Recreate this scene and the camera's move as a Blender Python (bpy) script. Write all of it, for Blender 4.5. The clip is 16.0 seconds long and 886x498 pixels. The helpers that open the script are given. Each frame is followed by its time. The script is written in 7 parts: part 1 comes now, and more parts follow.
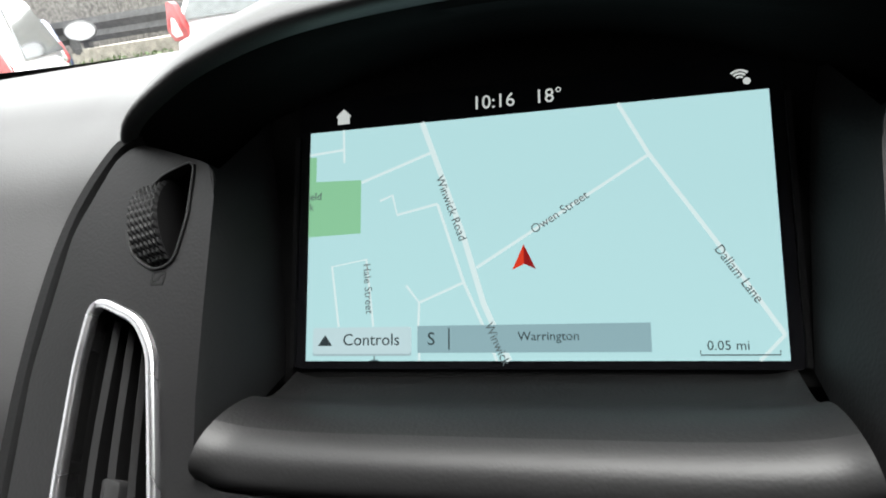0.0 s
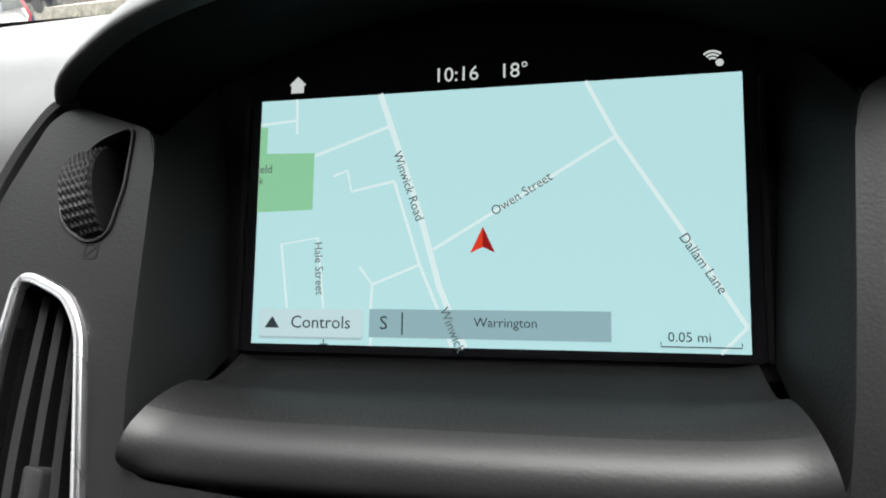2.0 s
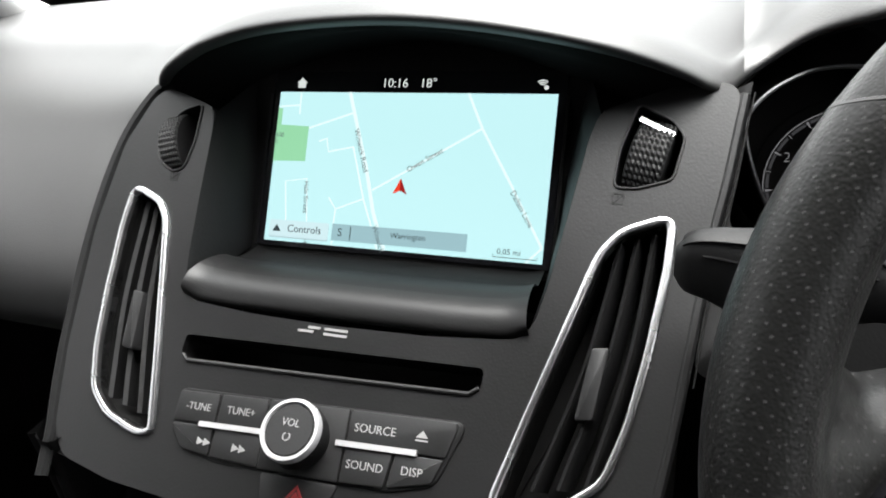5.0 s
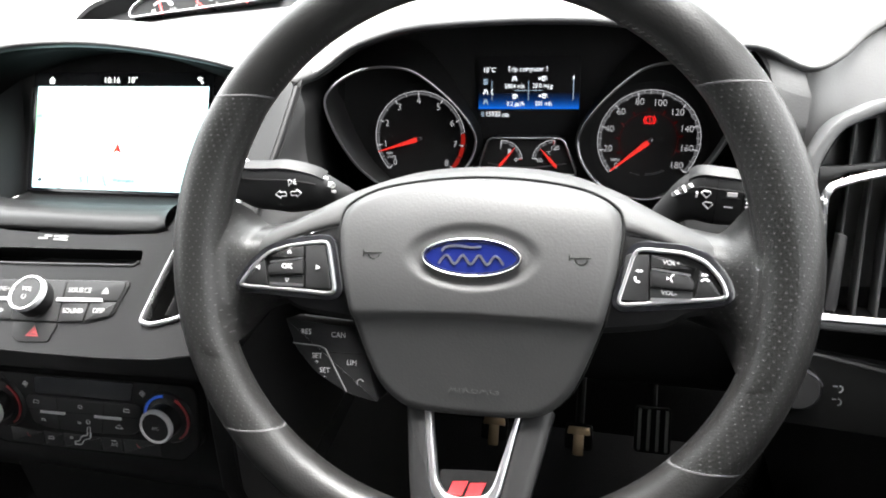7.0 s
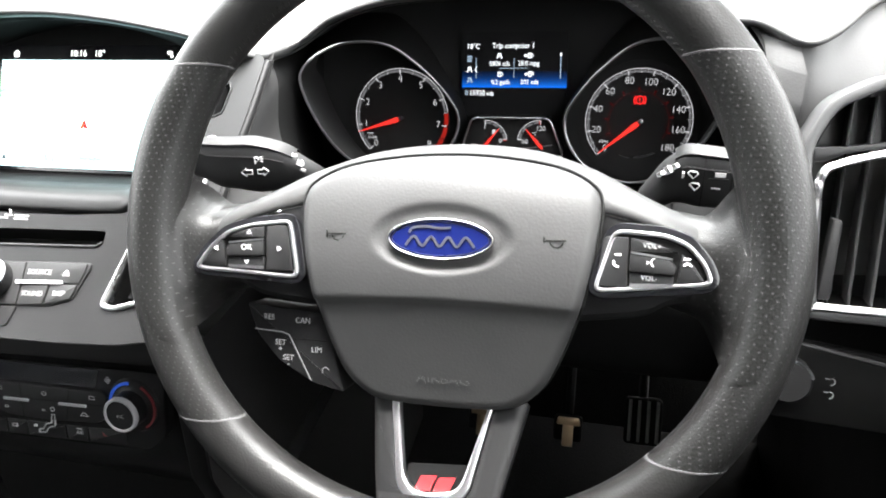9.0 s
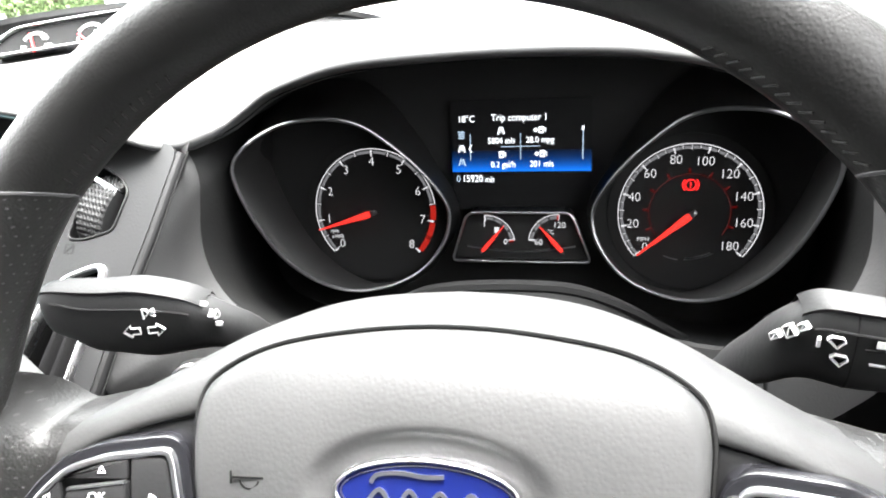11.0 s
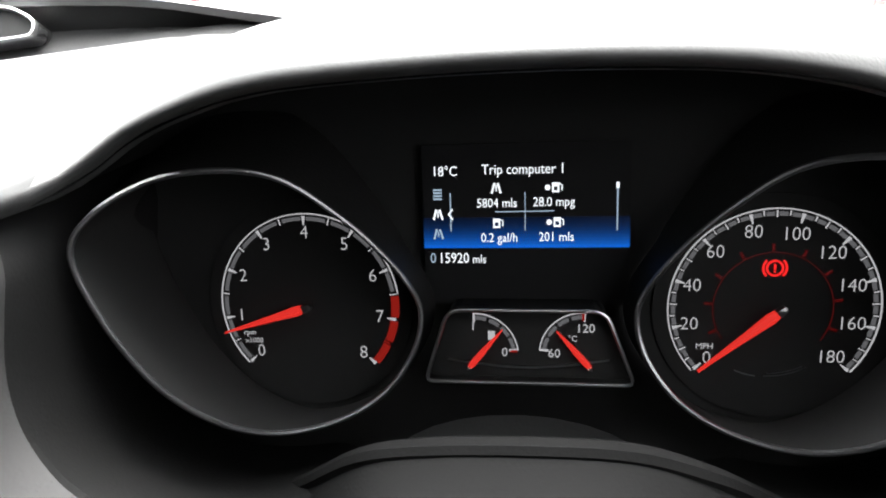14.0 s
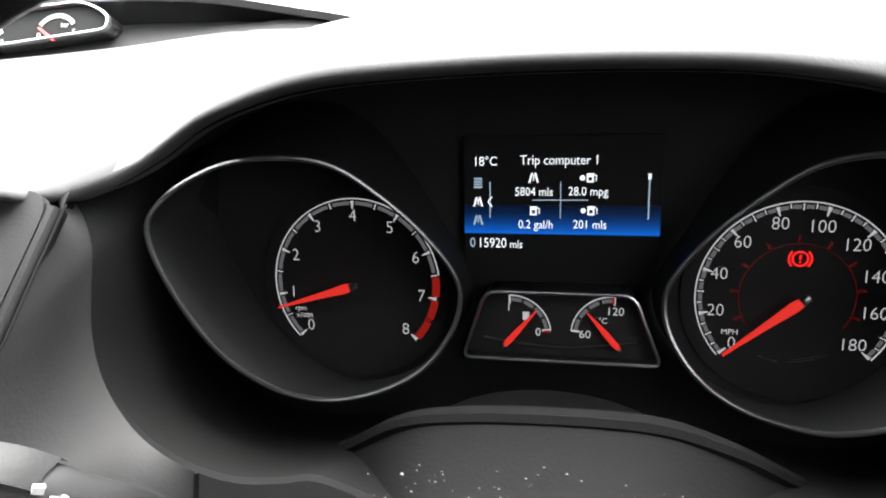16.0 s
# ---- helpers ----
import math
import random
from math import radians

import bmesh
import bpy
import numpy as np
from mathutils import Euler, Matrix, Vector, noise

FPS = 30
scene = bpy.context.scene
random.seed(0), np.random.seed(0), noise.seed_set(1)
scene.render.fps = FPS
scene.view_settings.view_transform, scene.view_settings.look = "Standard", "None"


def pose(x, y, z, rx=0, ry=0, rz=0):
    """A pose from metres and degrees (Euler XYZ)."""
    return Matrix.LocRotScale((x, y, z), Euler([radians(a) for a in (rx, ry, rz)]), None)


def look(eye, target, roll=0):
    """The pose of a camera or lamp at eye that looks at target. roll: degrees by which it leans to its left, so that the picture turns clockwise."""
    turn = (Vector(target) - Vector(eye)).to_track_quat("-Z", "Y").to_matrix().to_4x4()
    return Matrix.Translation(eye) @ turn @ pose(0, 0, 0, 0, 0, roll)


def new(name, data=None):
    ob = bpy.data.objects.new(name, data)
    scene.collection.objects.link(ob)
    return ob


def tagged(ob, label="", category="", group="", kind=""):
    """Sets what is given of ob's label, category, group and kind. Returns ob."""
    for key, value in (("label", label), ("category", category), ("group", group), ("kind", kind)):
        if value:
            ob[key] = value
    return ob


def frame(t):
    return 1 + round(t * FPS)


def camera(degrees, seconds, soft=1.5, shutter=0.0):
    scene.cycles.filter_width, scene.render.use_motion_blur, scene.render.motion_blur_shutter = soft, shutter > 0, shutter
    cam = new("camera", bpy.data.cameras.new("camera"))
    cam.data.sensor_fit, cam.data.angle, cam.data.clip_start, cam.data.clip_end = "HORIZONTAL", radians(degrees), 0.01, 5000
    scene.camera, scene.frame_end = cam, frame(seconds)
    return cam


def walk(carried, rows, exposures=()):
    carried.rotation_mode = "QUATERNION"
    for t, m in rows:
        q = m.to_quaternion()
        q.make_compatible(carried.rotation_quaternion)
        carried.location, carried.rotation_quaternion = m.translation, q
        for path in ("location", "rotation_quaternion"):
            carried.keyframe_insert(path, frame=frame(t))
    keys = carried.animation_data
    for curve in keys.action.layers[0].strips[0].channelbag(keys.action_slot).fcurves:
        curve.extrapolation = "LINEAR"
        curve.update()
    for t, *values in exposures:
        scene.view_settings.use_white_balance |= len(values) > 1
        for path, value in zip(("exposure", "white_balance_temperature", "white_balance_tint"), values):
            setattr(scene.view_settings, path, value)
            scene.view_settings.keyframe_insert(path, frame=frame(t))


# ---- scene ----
cam = camera(67.0, 16.0, 1.9)
PATH = [
    (0, (0.046, -0.065, 1.058), (-0.511, 1.714, 0.331), -8.8),
    (0.5, (0.049, -0.049, 1.057), (-0.404, 1.743, 0.294), -8.2),
    (1, (0.049, -0.048, 1.059), (-0.417, 1.733, 0.277), -8.4),
    (1.5, (0.049, -0.051, 1.058), (-0.45, 1.714, 0.263), -7.5),
    (2, (0.048, -0.052, 1.054), (-0.426, 1.719, 0.253), -6.3),
    (2.5, (0.05, -0.052, 1.06), (-0.448, 1.713, 0.261), -7.4),
    (3, (0.051, -0.053, 1.052), (-0.431, 1.719, 0.26), -5.3),
    (3.2, (0.048, -0.05, 1.058), (-0.439, 1.717, 0.258), -5.5),
    (5.3, (0.212, -0.22, 1.124), (-0.468, 1.436, 0.23), -4.6),
    (5.5, (0.249, -0.255, 1.146), (-0.416, 1.413, 0.266), -4.5),
    (5.9, (0.331, -0.298, 1.171), (-0.278, 1.349, 0.214), -4.1),
    (6, (0.348, -0.299, 1.167), (-0.243, 1.315, 0.144), -4.3),
    (6.3, (0.393, -0.297, 1.162), (-0.125, 1.286, 0.054), -2.7),
    (6.5, (0.414, -0.306, 1.162), (-0.061, 1.383, 0.202), -2.7),
    (7, (0.434, -0.33, 1.159), (-0.008, 1.36, 0.186), -3.8),
    (7.5, (0.437, -0.332, 1.141), (-0.009, 1.37, 0.19), -2.4),
    (8, (0.443, -0.319, 1.143), (-0.014, 1.358, 0.152), -3.1),
    (8.2, (0.447, -0.31, 1.149), (-0.003, 1.366, 0.154), -4.0),
    (10.3, (0.435, -0.306, 1.121), (0.015, 1.365, 0.106), -2.0),
    (10.5, (0.422, -0.276, 1.119), (0.0, 1.393, 0.101), -2.5),
    (11, (0.411, -0.145, 1.124), (-0.012, 1.591, 0.226), -4.6),
    (11.5, (0.398, -0.069, 1.106), (0.012, 1.692, 0.24), -4.2),
    (12, (0.385, -0.037, 1.083), (0.073, 1.778, 0.303), -2.3),
    (12.5, (0.376, -0.021, 1.086), (0.071, 1.806, 0.331), -2.0),
    (13, (0.367, -0.008, 1.08), (0.098, 1.819, 0.313), -1.8),
    (13.5, (0.368, -0.002, 1.078), (0.117, 1.817, 0.287), -2.0),
    (14, (0.37, -0.001, 1.083), (0.091, 1.823, 0.311), -2.9),
    (14.5, (0.37, -0.003, 1.084), (0.073, 1.815, 0.305), -2.9),
    (15, (0.37, 0.0, 1.083), (0.091, 1.806, 0.271), -2.4),
    (15.5, (0.369, -0.011, 1.085), (0.043, 1.795, 0.289), -2.5),
    (16, (0.371, -0.021, 1.091), (-0.01, 1.769, 0.284), -3.0),
]
EXPOSURES = [(0.0, 3.3), (3.2, 3.35), (5.5, 3.70), (6.0, 3.95), (6.5, 5.60), (7.0, 5.40), (7.5, 5.65), (8.2, 5.72), (10.5, 5.90), (11.0, 6.05), (11.5, 4.70), (12.0, 5.05), (12.5, 4.70), (13.0, 4.70), (13.5, 5.30), (14.0, 5.05), (14.5, 4.32), (15.0, 4.72), (15.5, 5.10), (16.0, 5.05)]
walk(cam, [(t, look(eye, target, roll)) for t, eye, target, roll in PATH], EXPOSURES)
SKY, SUN = 0.13, 0.8
MAPLIGHT = 0.092     # glow of the touch screen
LCDLIGHT = 0.041      # glow of the marks in the cluster


# ---- world and light ----
world = bpy.data.worlds.new("overcast_sky")
scene.world = world
world.use_nodes = True
wn = world.node_tree
for n in list(wn.nodes):
    wn.nodes.remove(n)
w_out = wn.nodes.new("ShaderNodeOutputWorld")
w_bg = wn.nodes.new("ShaderNodeBackground")
w_hs = wn.nodes.new("ShaderNodeHueSaturation")
w_sky = wn.nodes.new("ShaderNodeTexSky")
w_sky.sky_type = 'NISHITA'
w_sky.sun_disc = False
w_sky.sun_elevation = radians(80)
w_sky.sun_rotation = radians(20)
w_sky.dust_density = 3.0
w_hs.inputs["Saturation"].default_value = 0.03
w_bg.inputs["Strength"].default_value = SKY
wn.links.new(w_sky.outputs["Color"], w_hs.inputs["Color"])
wn.links.new(w_hs.outputs["Color"], w_bg.inputs["Color"])
wn.links.new(w_bg.outputs["Background"], w_out.inputs["Surface"])

sun_data = bpy.data.lights.new("sun", 'SUN')
sun_data.energy = SUN
sun_data.angle = radians(40)
sun_data.color = (1.0, 0.97, 0.93)
sun = new("sun", sun_data)
sun.matrix_basis = look((0.4, 1.5, 6.2), (0, 0, 0))


# ---- materials ----
def mat(name, color, rough=0.5, metal=0.0, grain=0.0, size=600.0, stain=0.15, emit=None, power=0.0, coat=0.0, spec=0.5):
    """Node material with a fine relief and a slow change of tone."""
    m = bpy.data.materials.new(name)
    m.use_nodes = True
    nt = m.node_tree
    b = nt.nodes["Principled BSDF"]
    b.inputs["Metallic"].default_value = metal
    b.inputs["Specular IOR Level"].default_value = spec
    b.inputs["Coat Weight"].default_value = coat
    tc = nt.nodes.new("ShaderNodeTexCoord")
    big = nt.nodes.new("ShaderNodeTexNoise")
    big.inputs["Scale"].default_value = 14.0
    big.inputs["Detail"].default_value = 5.0
    nt.links.new(tc.outputs["Object"], big.inputs["Vector"])
    ramp = nt.nodes.new("ShaderNodeMapRange")
    ramp.inputs["From Min"].default_value = 0.3
    ramp.inputs["From Max"].default_value = 0.7
    ramp.inputs["To Min"].default_value = 1.0 - stain
    ramp.inputs["To Max"].default_value = 1.0 + stain
    nt.links.new(big.outputs["Fac"], ramp.inputs["Value"])
    mul = nt.nodes.new("ShaderNodeVectorMath")
    mul.operation = 'SCALE'
    mul.inputs[0].default_value = color
    nt.links.new(ramp.outputs["Result"], mul.inputs["Scale"])
    nt.links.new(mul.outputs["Vector"], b.inputs["Base Color"])
    rr = nt.nodes.new("ShaderNodeMapRange")
    rr.inputs["To Min"].default_value = max(0.02, rough - 0.06)
    rr.inputs["To Max"].default_value = min(1.0, rough + 0.06)
    nt.links.new(big.outputs["Fac"], rr.inputs["Value"])
    nt.links.new(rr.outputs["Result"], b.inputs["Roughness"])
    if grain:
        fine = nt.nodes.new("ShaderNodeTexVoronoi")
        fine.feature = 'SMOOTH_F1'
        fine.inputs["Scale"].default_value = size
        nt.links.new(tc.outputs["Object"], fine.inputs["Vector"])
        bump = nt.nodes.new("ShaderNodeBump")
        bump.inputs["Strength"].default_value = grain
        bump.inputs["Distance"].default_value = 0.0006
        nt.links.new(fine.outputs["Distance"], bump.inputs["Height"])
        nt.links.new(bump.outputs["Normal"], b.inputs["Normal"])
    if emit:
        b.inputs["Emission Color"].default_value = (*emit, 1)
        b.inputs["Emission Strength"].default_value = power
    return m


def glow(name, color, power):
    """A lit mark on a display."""
    return mat(name, [0.03 * c for c in color], 0.5, stain=0.02, emit=color, power=power, spec=0.1)


def leather(name, holes):
    """Grained leather; with holes, rows of small perforations laid by the skin's own grid."""
    m = mat(name, (0.0065, 0.0064, 0.0063), 0.40, grain=0.2, size=900, stain=0.15, spec=0.20)
    if not holes:
        return m
    nt = m.node_tree
    b = nt.nodes["Principled BSDF"]
    uv = nt.nodes.new("ShaderNodeUVMap")
    sep = nt.nodes.new("ShaderNodeSeparateXYZ")
    nt.links.new(uv.outputs["UV"], sep.inputs["Vector"])

    def math_node(op, a, c=None):
        n = nt.nodes.new("ShaderNodeMath")
        n.operation = op
        for i, v in enumerate((a, c)):
            if v is None:
                continue
            if isinstance(v, float):
                n.inputs[i].default_value = v
            else:
                nt.links.new(v, n.inputs[i])
        return n.outputs[0]
    row = math_node('FLOOR', sep.outputs["Y"])
    shift = math_node('MULTIPLY', math_node('MODULO', row, 2.0), 0.5)
    fx = math_node('SUBTRACT', math_node('FRACT', math_node('ADD', sep.outputs["X"], shift)), 0.5)
    fy = math_node('SUBTRACT', math_node('FRACT', sep.outputs["Y"]), 0.5)
    d2 = math_node('ADD', math_node('MULTIPLY', fx, fx), math_node('MULTIPLY', fy, fy))
    hole = math_node('LESS_THAN', d2, 0.014)
    old = b.inputs["Base Color"].links[0].from_socket
    mix = nt.nodes.new("ShaderNodeMix")
    mix.data_type = 'RGBA'
    nt.links.new(hole, mix.inputs["Factor"])
    nt.links.new(old, mix.inputs["A"])
    # holes coloured paler than the leather, for the highlights on their edges
    mix.inputs["B"].default_value = (0.032, 0.032, 0.032, 1)
    nt.links.new(mix.outputs["Result"], b.inputs["Base Color"])
    gloss = nt.nodes.new("ShaderNodeMapRange")
    gloss.inputs["To Min"].default_value = 0.20
    gloss.inputs["To Max"].default_value = 0.08
    nt.links.new(hole, gloss.inputs["Value"])
    nt.links.new(gloss.outputs["Result"], b.inputs["Specular IOR Level"])
    bump = nt.nodes.new("ShaderNodeBump")
    bump.inputs["Distance"].default_value = 0.0012
    bump.inputs["Strength"].default_value = 1.0
    inv = math_node('SUBTRACT', 1.0, hole)
    nt.links.new(inv, bump.inputs["Height"])
    nt.links.new(b.inputs["Normal"].links[0].from_socket, bump.inputs["Normal"])
    nt.links.new(bump.outputs["Normal"], b.inputs["Normal"])
    return m


M_DASH = mat("dash_soft_plastic", (0.026, 0.026, 0.0262), 0.5, grain=0.12, size=900)
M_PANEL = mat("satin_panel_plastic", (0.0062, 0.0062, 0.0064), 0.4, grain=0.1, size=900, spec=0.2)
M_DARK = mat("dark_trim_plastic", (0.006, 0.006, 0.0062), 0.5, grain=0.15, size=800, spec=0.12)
M_BLACK = mat("black_recess_plastic", (0.004, 0.004, 0.004), 0.7, spec=0.08)
M_LINING = mat("hood_lining_plastic", (0.0048, 0.0048, 0.0049), 0.85, grain=0.15, size=700, spec=0.06)
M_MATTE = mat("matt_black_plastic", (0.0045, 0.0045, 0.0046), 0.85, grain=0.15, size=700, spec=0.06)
M_GLOSS = mat("gloss_black_plastic", (0.006, 0.006, 0.007), 0.18)
M_SATINGREY = mat("satin_grey_plastic", (0.036, 0.036, 0.0367), 0.42, grain=0.08, size=900, spec=0.3)
M_BUTTON = mat("rubbery_button", (0.008, 0.008, 0.0083), 0.55, grain=0.1, spec=0.2)
M_CHROME = mat("chrome", (0.46, 0.46, 0.47), 0.27, 1.0, stain=0.05)
M_SILVER = mat("silver_paint", (0.30, 0.30, 0.305), 0.4, 0.3, stain=0.06)
M_SHELF = mat("satin_shelf_plastic", (0.0065, 0.0065, 0.0067), 0.45, grain=0.08, size=900, spec=0.22)
M_SATIN = mat("satin_silver", (0.5, 0.5, 0.51), 0.32, 1.0, stain=0.06)
M_SMOKE = mat("smoked_chrome", (0.22, 0.22, 0.23), 0.3, 1.0, stain=0.06)
M_BEZEL = mat("dark_chrome", (0.13, 0.13, 0.135), 0.33, 1.0, stain=0.1)
M_SILL = mat("sill_plastic", (0.016, 0.016, 0.0162), 0.65, grain=0.15, size=700, spec=0.15)
M_LEATHER = leather("rim_leather", False)
M_PERF = leather("perforated_leather", True)
M_PAD = mat("airbag_grain_plastic", (0.023, 0.023, 0.0232), 0.52, grain=0.13, size=700, spec=0.2)
M_THREAD = mat("grey_thread", (0.028, 0.028, 0.029), 0.7)
M_PRINT = mat("pale_print", (0.55, 0.55, 0.55), 0.6)
M_PRINT_MID = mat("grey_print", (0.30, 0.30, 0.30), 0.6)
M_PRINT_DIM = mat("dim_print", (0.16, 0.16, 0.16), 0.6)
M_GAUGE = mat("gauge_print", (0.26, 0.26, 0.26), 0.6)
M_RED_PRINT = mat("red_print", (0.5, 0.02, 0.02), 0.5)
M_RED_MARK = mat("red_badge_paint", (0.22, 0.010, 0.012), 0.4)
M_RED_DIM = mat("dim_red_print", (0.16, 0.008, 0.010), 0.5)
M_BLUE_BADGE = mat("blue_enamel", (0.003, 0.006, 0.050), 0.3, spec=0.3)
M_DIAL = mat("dial_black", (0.009, 0.009, 0.0091), 0.8, spec=0.08)
M_MARK = glow("dial_mark_white", (0.85, 0.85, 0.88), 0.40 * LCDLIGHT)
M_REDMARK = glow("dial_mark_red", (0.75, 0.03, 0.02), 0.24 * LCDLIGHT)
M_BAND = glow("dial_band_grey", (0.36, 0.36, 0.38), 0.22 * LCDLIGHT)
M_REDFAINT = glow("dial_mark_faint_red", (0.40, 0.010, 0.010), 0.12 * LCDLIGHT)
M_NEEDLE = glow("needle_red", (1.0, 0.04, 0.03), 0.55 * LCDLIGHT)
M_WARN = glow("warning_red", (1.0, 0.02, 0.02), 0.8 * LCDLIGHT)
M_LCD = mat("lcd_black", (0.006, 0.006, 0.0064), 0.8, spec=0.06)
M_LCD_TEXT = glow("lcd_white", (0.9, 0.95, 1.0), 0.95 * LCDLIGHT)
M_LCD_DIM = glow("lcd_grey", (0.3, 0.4, 0.5), 0.9 * LCDLIGHT)
M_MAP = glow("map_pale_teal", (0.505, 0.80, 0.82), MAPLIGHT)
M_ROAD = glow("map_road", (0.74, 0.90, 0.90), MAPLIGHT)
M_PARK = glow("map_green", (0.28, 0.62, 0.36), MAPLIGHT)
M_STREET = glow("map_street_text", (0.10, 0.13, 0.135), MAPLIGHT)
M_MAPTEXT = glow("map_text", (0.035, 0.05, 0.055), MAPLIGHT)
M_BAR = glow("map_bar", (0.29, 0.46, 0.50), MAPLIGHT)
M_BTN = glow("map_button", (0.56, 0.74, 0.77), MAPLIGHT)
M_BTN_EDGE = glow("map_button_edge", (0.38, 0.52, 0.55), MAPLIGHT)
M_STATUS = glow("status_text", (0.62, 0.66, 0.64), MAPLIGHT)
M_ARROW = glow("arrow_red", (0.75, 0.05, 0.02), MAPLIGHT)
M_ARROW_DARK = glow("arrow_dark_red", (0.3, 0.01, 0.01), MAPLIGHT)
M_BLUE_RING = mat("blue_print", (0.02, 0.08, 0.45), 0.4, emit=(0.02, 0.1, 0.6), power=0.1 * LCDLIGHT)
M_BRASS = mat("worn_pedal_metal", (0.30, 0.22, 0.14), 0.35, 1.0)
M_STEEL = mat("pedal_steel", (0.22, 0.22, 0.22), 0.3, 1.0)
M_CLOTH = mat("headliner_cloth", (0.20, 0.20, 0.20), 0.9, grain=0.5, size=700)
M_LINER = mat("dark_headliner_cloth", (0.07, 0.07, 0.07), 0.9, grain=0.5, size=700)
M_SEAT = mat("dark_seat_cloth", (0.03, 0.03, 0.032), 0.85, grain=0.6, size=500)
M_CARPET = mat("floor_carpet", (0.0035, 0.0035, 0.0035), 0.95, grain=0.8, size=400, spec=0.02)


def glass_material(name, tint):
    m = bpy.data.materials.new(name)
    m.use_nodes = True
    nt = m.node_tree
    nt.nodes.remove(nt.nodes["Principled BSDF"])
    mixn = nt.nodes.new("ShaderNodeMixShader")
    tr = nt.nodes.new("ShaderNodeBsdfTransparent")
    tr.inputs["Color"].default_value = (*tint, 1)
    gl = nt.nodes.new("ShaderNodeBsdfGlossy")
    gl.inputs["Roughness"].default_value = 0.02
    fr = nt.nodes.new("ShaderNodeFresnel")
    fr.inputs["IOR"].default_value = 1.35
    nt.links.new(fr.outputs["Fac"], mixn.inputs["Fac"])
    nt.links.new(tr.outputs[0], mixn.inputs[1])
    nt.links.new(gl.outputs[0], mixn.inputs[2])
    nt.links.new(mixn.outputs[0], nt.nodes["Material Output"].inputs["Surface"])
    return m


M_GLASS = glass_material("clear_glass", (0.93, 0.95, 0.94))
# unseen side and rear panes, tinted to cut the light they let in
M_TINT = glass_material("tinted_glass", (0.48, 0.485, 0.48))
M_LIGHT_CUT = glass_material("light_cutting_glass", (0.10, 0.105, 0.105))


# ---- building helpers ----
def thing(name, loc, label, category, group="", kind=""):
    ob = new(name)
    ob.empty_display_size = 0.02
    ob.location = loc
    return tagged(ob, label, category, group, kind)


def link(ob, parent):
    if parent:
        ob.parent = parent
        at = Vector(parent.location)
        up = parent.parent
        while up:
            at = at + up.location
            up = up.parent
        ob.matrix_parent_inverse = Matrix.Translation(-at) if parent.type == 'EMPTY' else Matrix.Identity(4)
    return ob


def part(name, bm, material, parent=None, label="", smooth=35):
    """Links a bmesh, in world metres, as one mesh under a thing or a part."""
    bmesh.ops.remove_doubles(bm, verts=bm.verts, dist=1e-6)
    bmesh.ops.recalc_face_normals(bm, faces=bm.faces)
    me = bpy.data.meshes.new(name)
    bm.to_mesh(me)
    bm.free()
    me.materials.append(material)
    if smooth:
        me.polygons.foreach_set("use_smooth", [True] * len(me.polygons))
        me.set_sharp_from_angle(angle=radians(smooth))
    ob = new(name, me)
    link(ob, parent)
    if label:
        ob["label"] = label
    return ob


def face_to(ob, way):
    """Turns an open sheet's faces towards a direction."""
    me = ob.data
    if sum(p.normal.dot(Vector(way)) for p in me.polygons) < 0:
        me.flip_normals()
    return ob


def plane(origin, lean, yaw=0, roll=0):
    """Axes of a leaning face: x to the right, y up the face, z out of it."""
    return Matrix.Translation(origin) @ pose(0, 0, 0, 0, 0, yaw) @ pose(0, 0, 0, 90 - lean, 0, 0) @ pose(0, 0, 0, 0, 0, roll)


def spline(pts, n=8, closed=True):
    """Catmull-Rom curve through a few control points."""
    pts = [Vector(p) for p in pts]
    k = len(pts)
    out = []
    for i in range(k if closed else k - 1):
        if closed:
            a, b, c, d = (pts[(i + j) % k] for j in (-1, 0, 1, 2))
        else:
            a, b, c, d = (pts[min(max(i + j, 0), k - 1)] for j in (-1, 0, 1, 2))
        for s in range(n):
            t = s / n
            out.append(0.5 * ((2 * b) + (c - a) * t + (2 * a - 5 * b + 4 * c - d) * t * t + (3 * b - a - 3 * c + d) * t ** 3))
    if not closed:
        out.append(pts[-1])
    return out


def rounded(pts, r, n=5):
    """A polygon with its corners rounded."""
    out = []
    k = len(pts)
    for i in range(k):
        p, q, s = Vector(pts[i - 1]), Vector(pts[i]), Vector(pts[(i + 1) % k])
        rr = r[i] if isinstance(r, (list, tuple)) else r
        a = q + (p - q).normalized() * min(rr, (p - q).length * 0.48)
        b = q + (s - q).normalized() * min(rr, (s - q).length * 0.48)
        for j in range(n + 1):
            t = j / n
            out.append((1 - t) ** 2 * a + 2 * t * (1 - t) * q + t * t * b)
    return out


def inset(outline, d):
    """The outline moved inwards by d (counter-clockwise or clockwise alike)."""
    k = len(outline)
    area = sum(outline[i].x * outline[(i + 1) % k].y - outline[(i + 1) % k].x * outline[i].y for i in range(k))
    sg = 1 if area > 0 else -1
    out = []
    for i in range(k):
        t = (outline[(i + 1) % k] - outline[i - 1])
        if t.length < 1e-9:
            out.append(outline[i].copy())
            continue
        t.normalize()
        nrm = Vector((-t.y, t.x)) * sg
        out.append(outline[i] + nrm * d)
    return out


def v2(pts):
    return [Vector((p[0], p[1])) for p in pts]


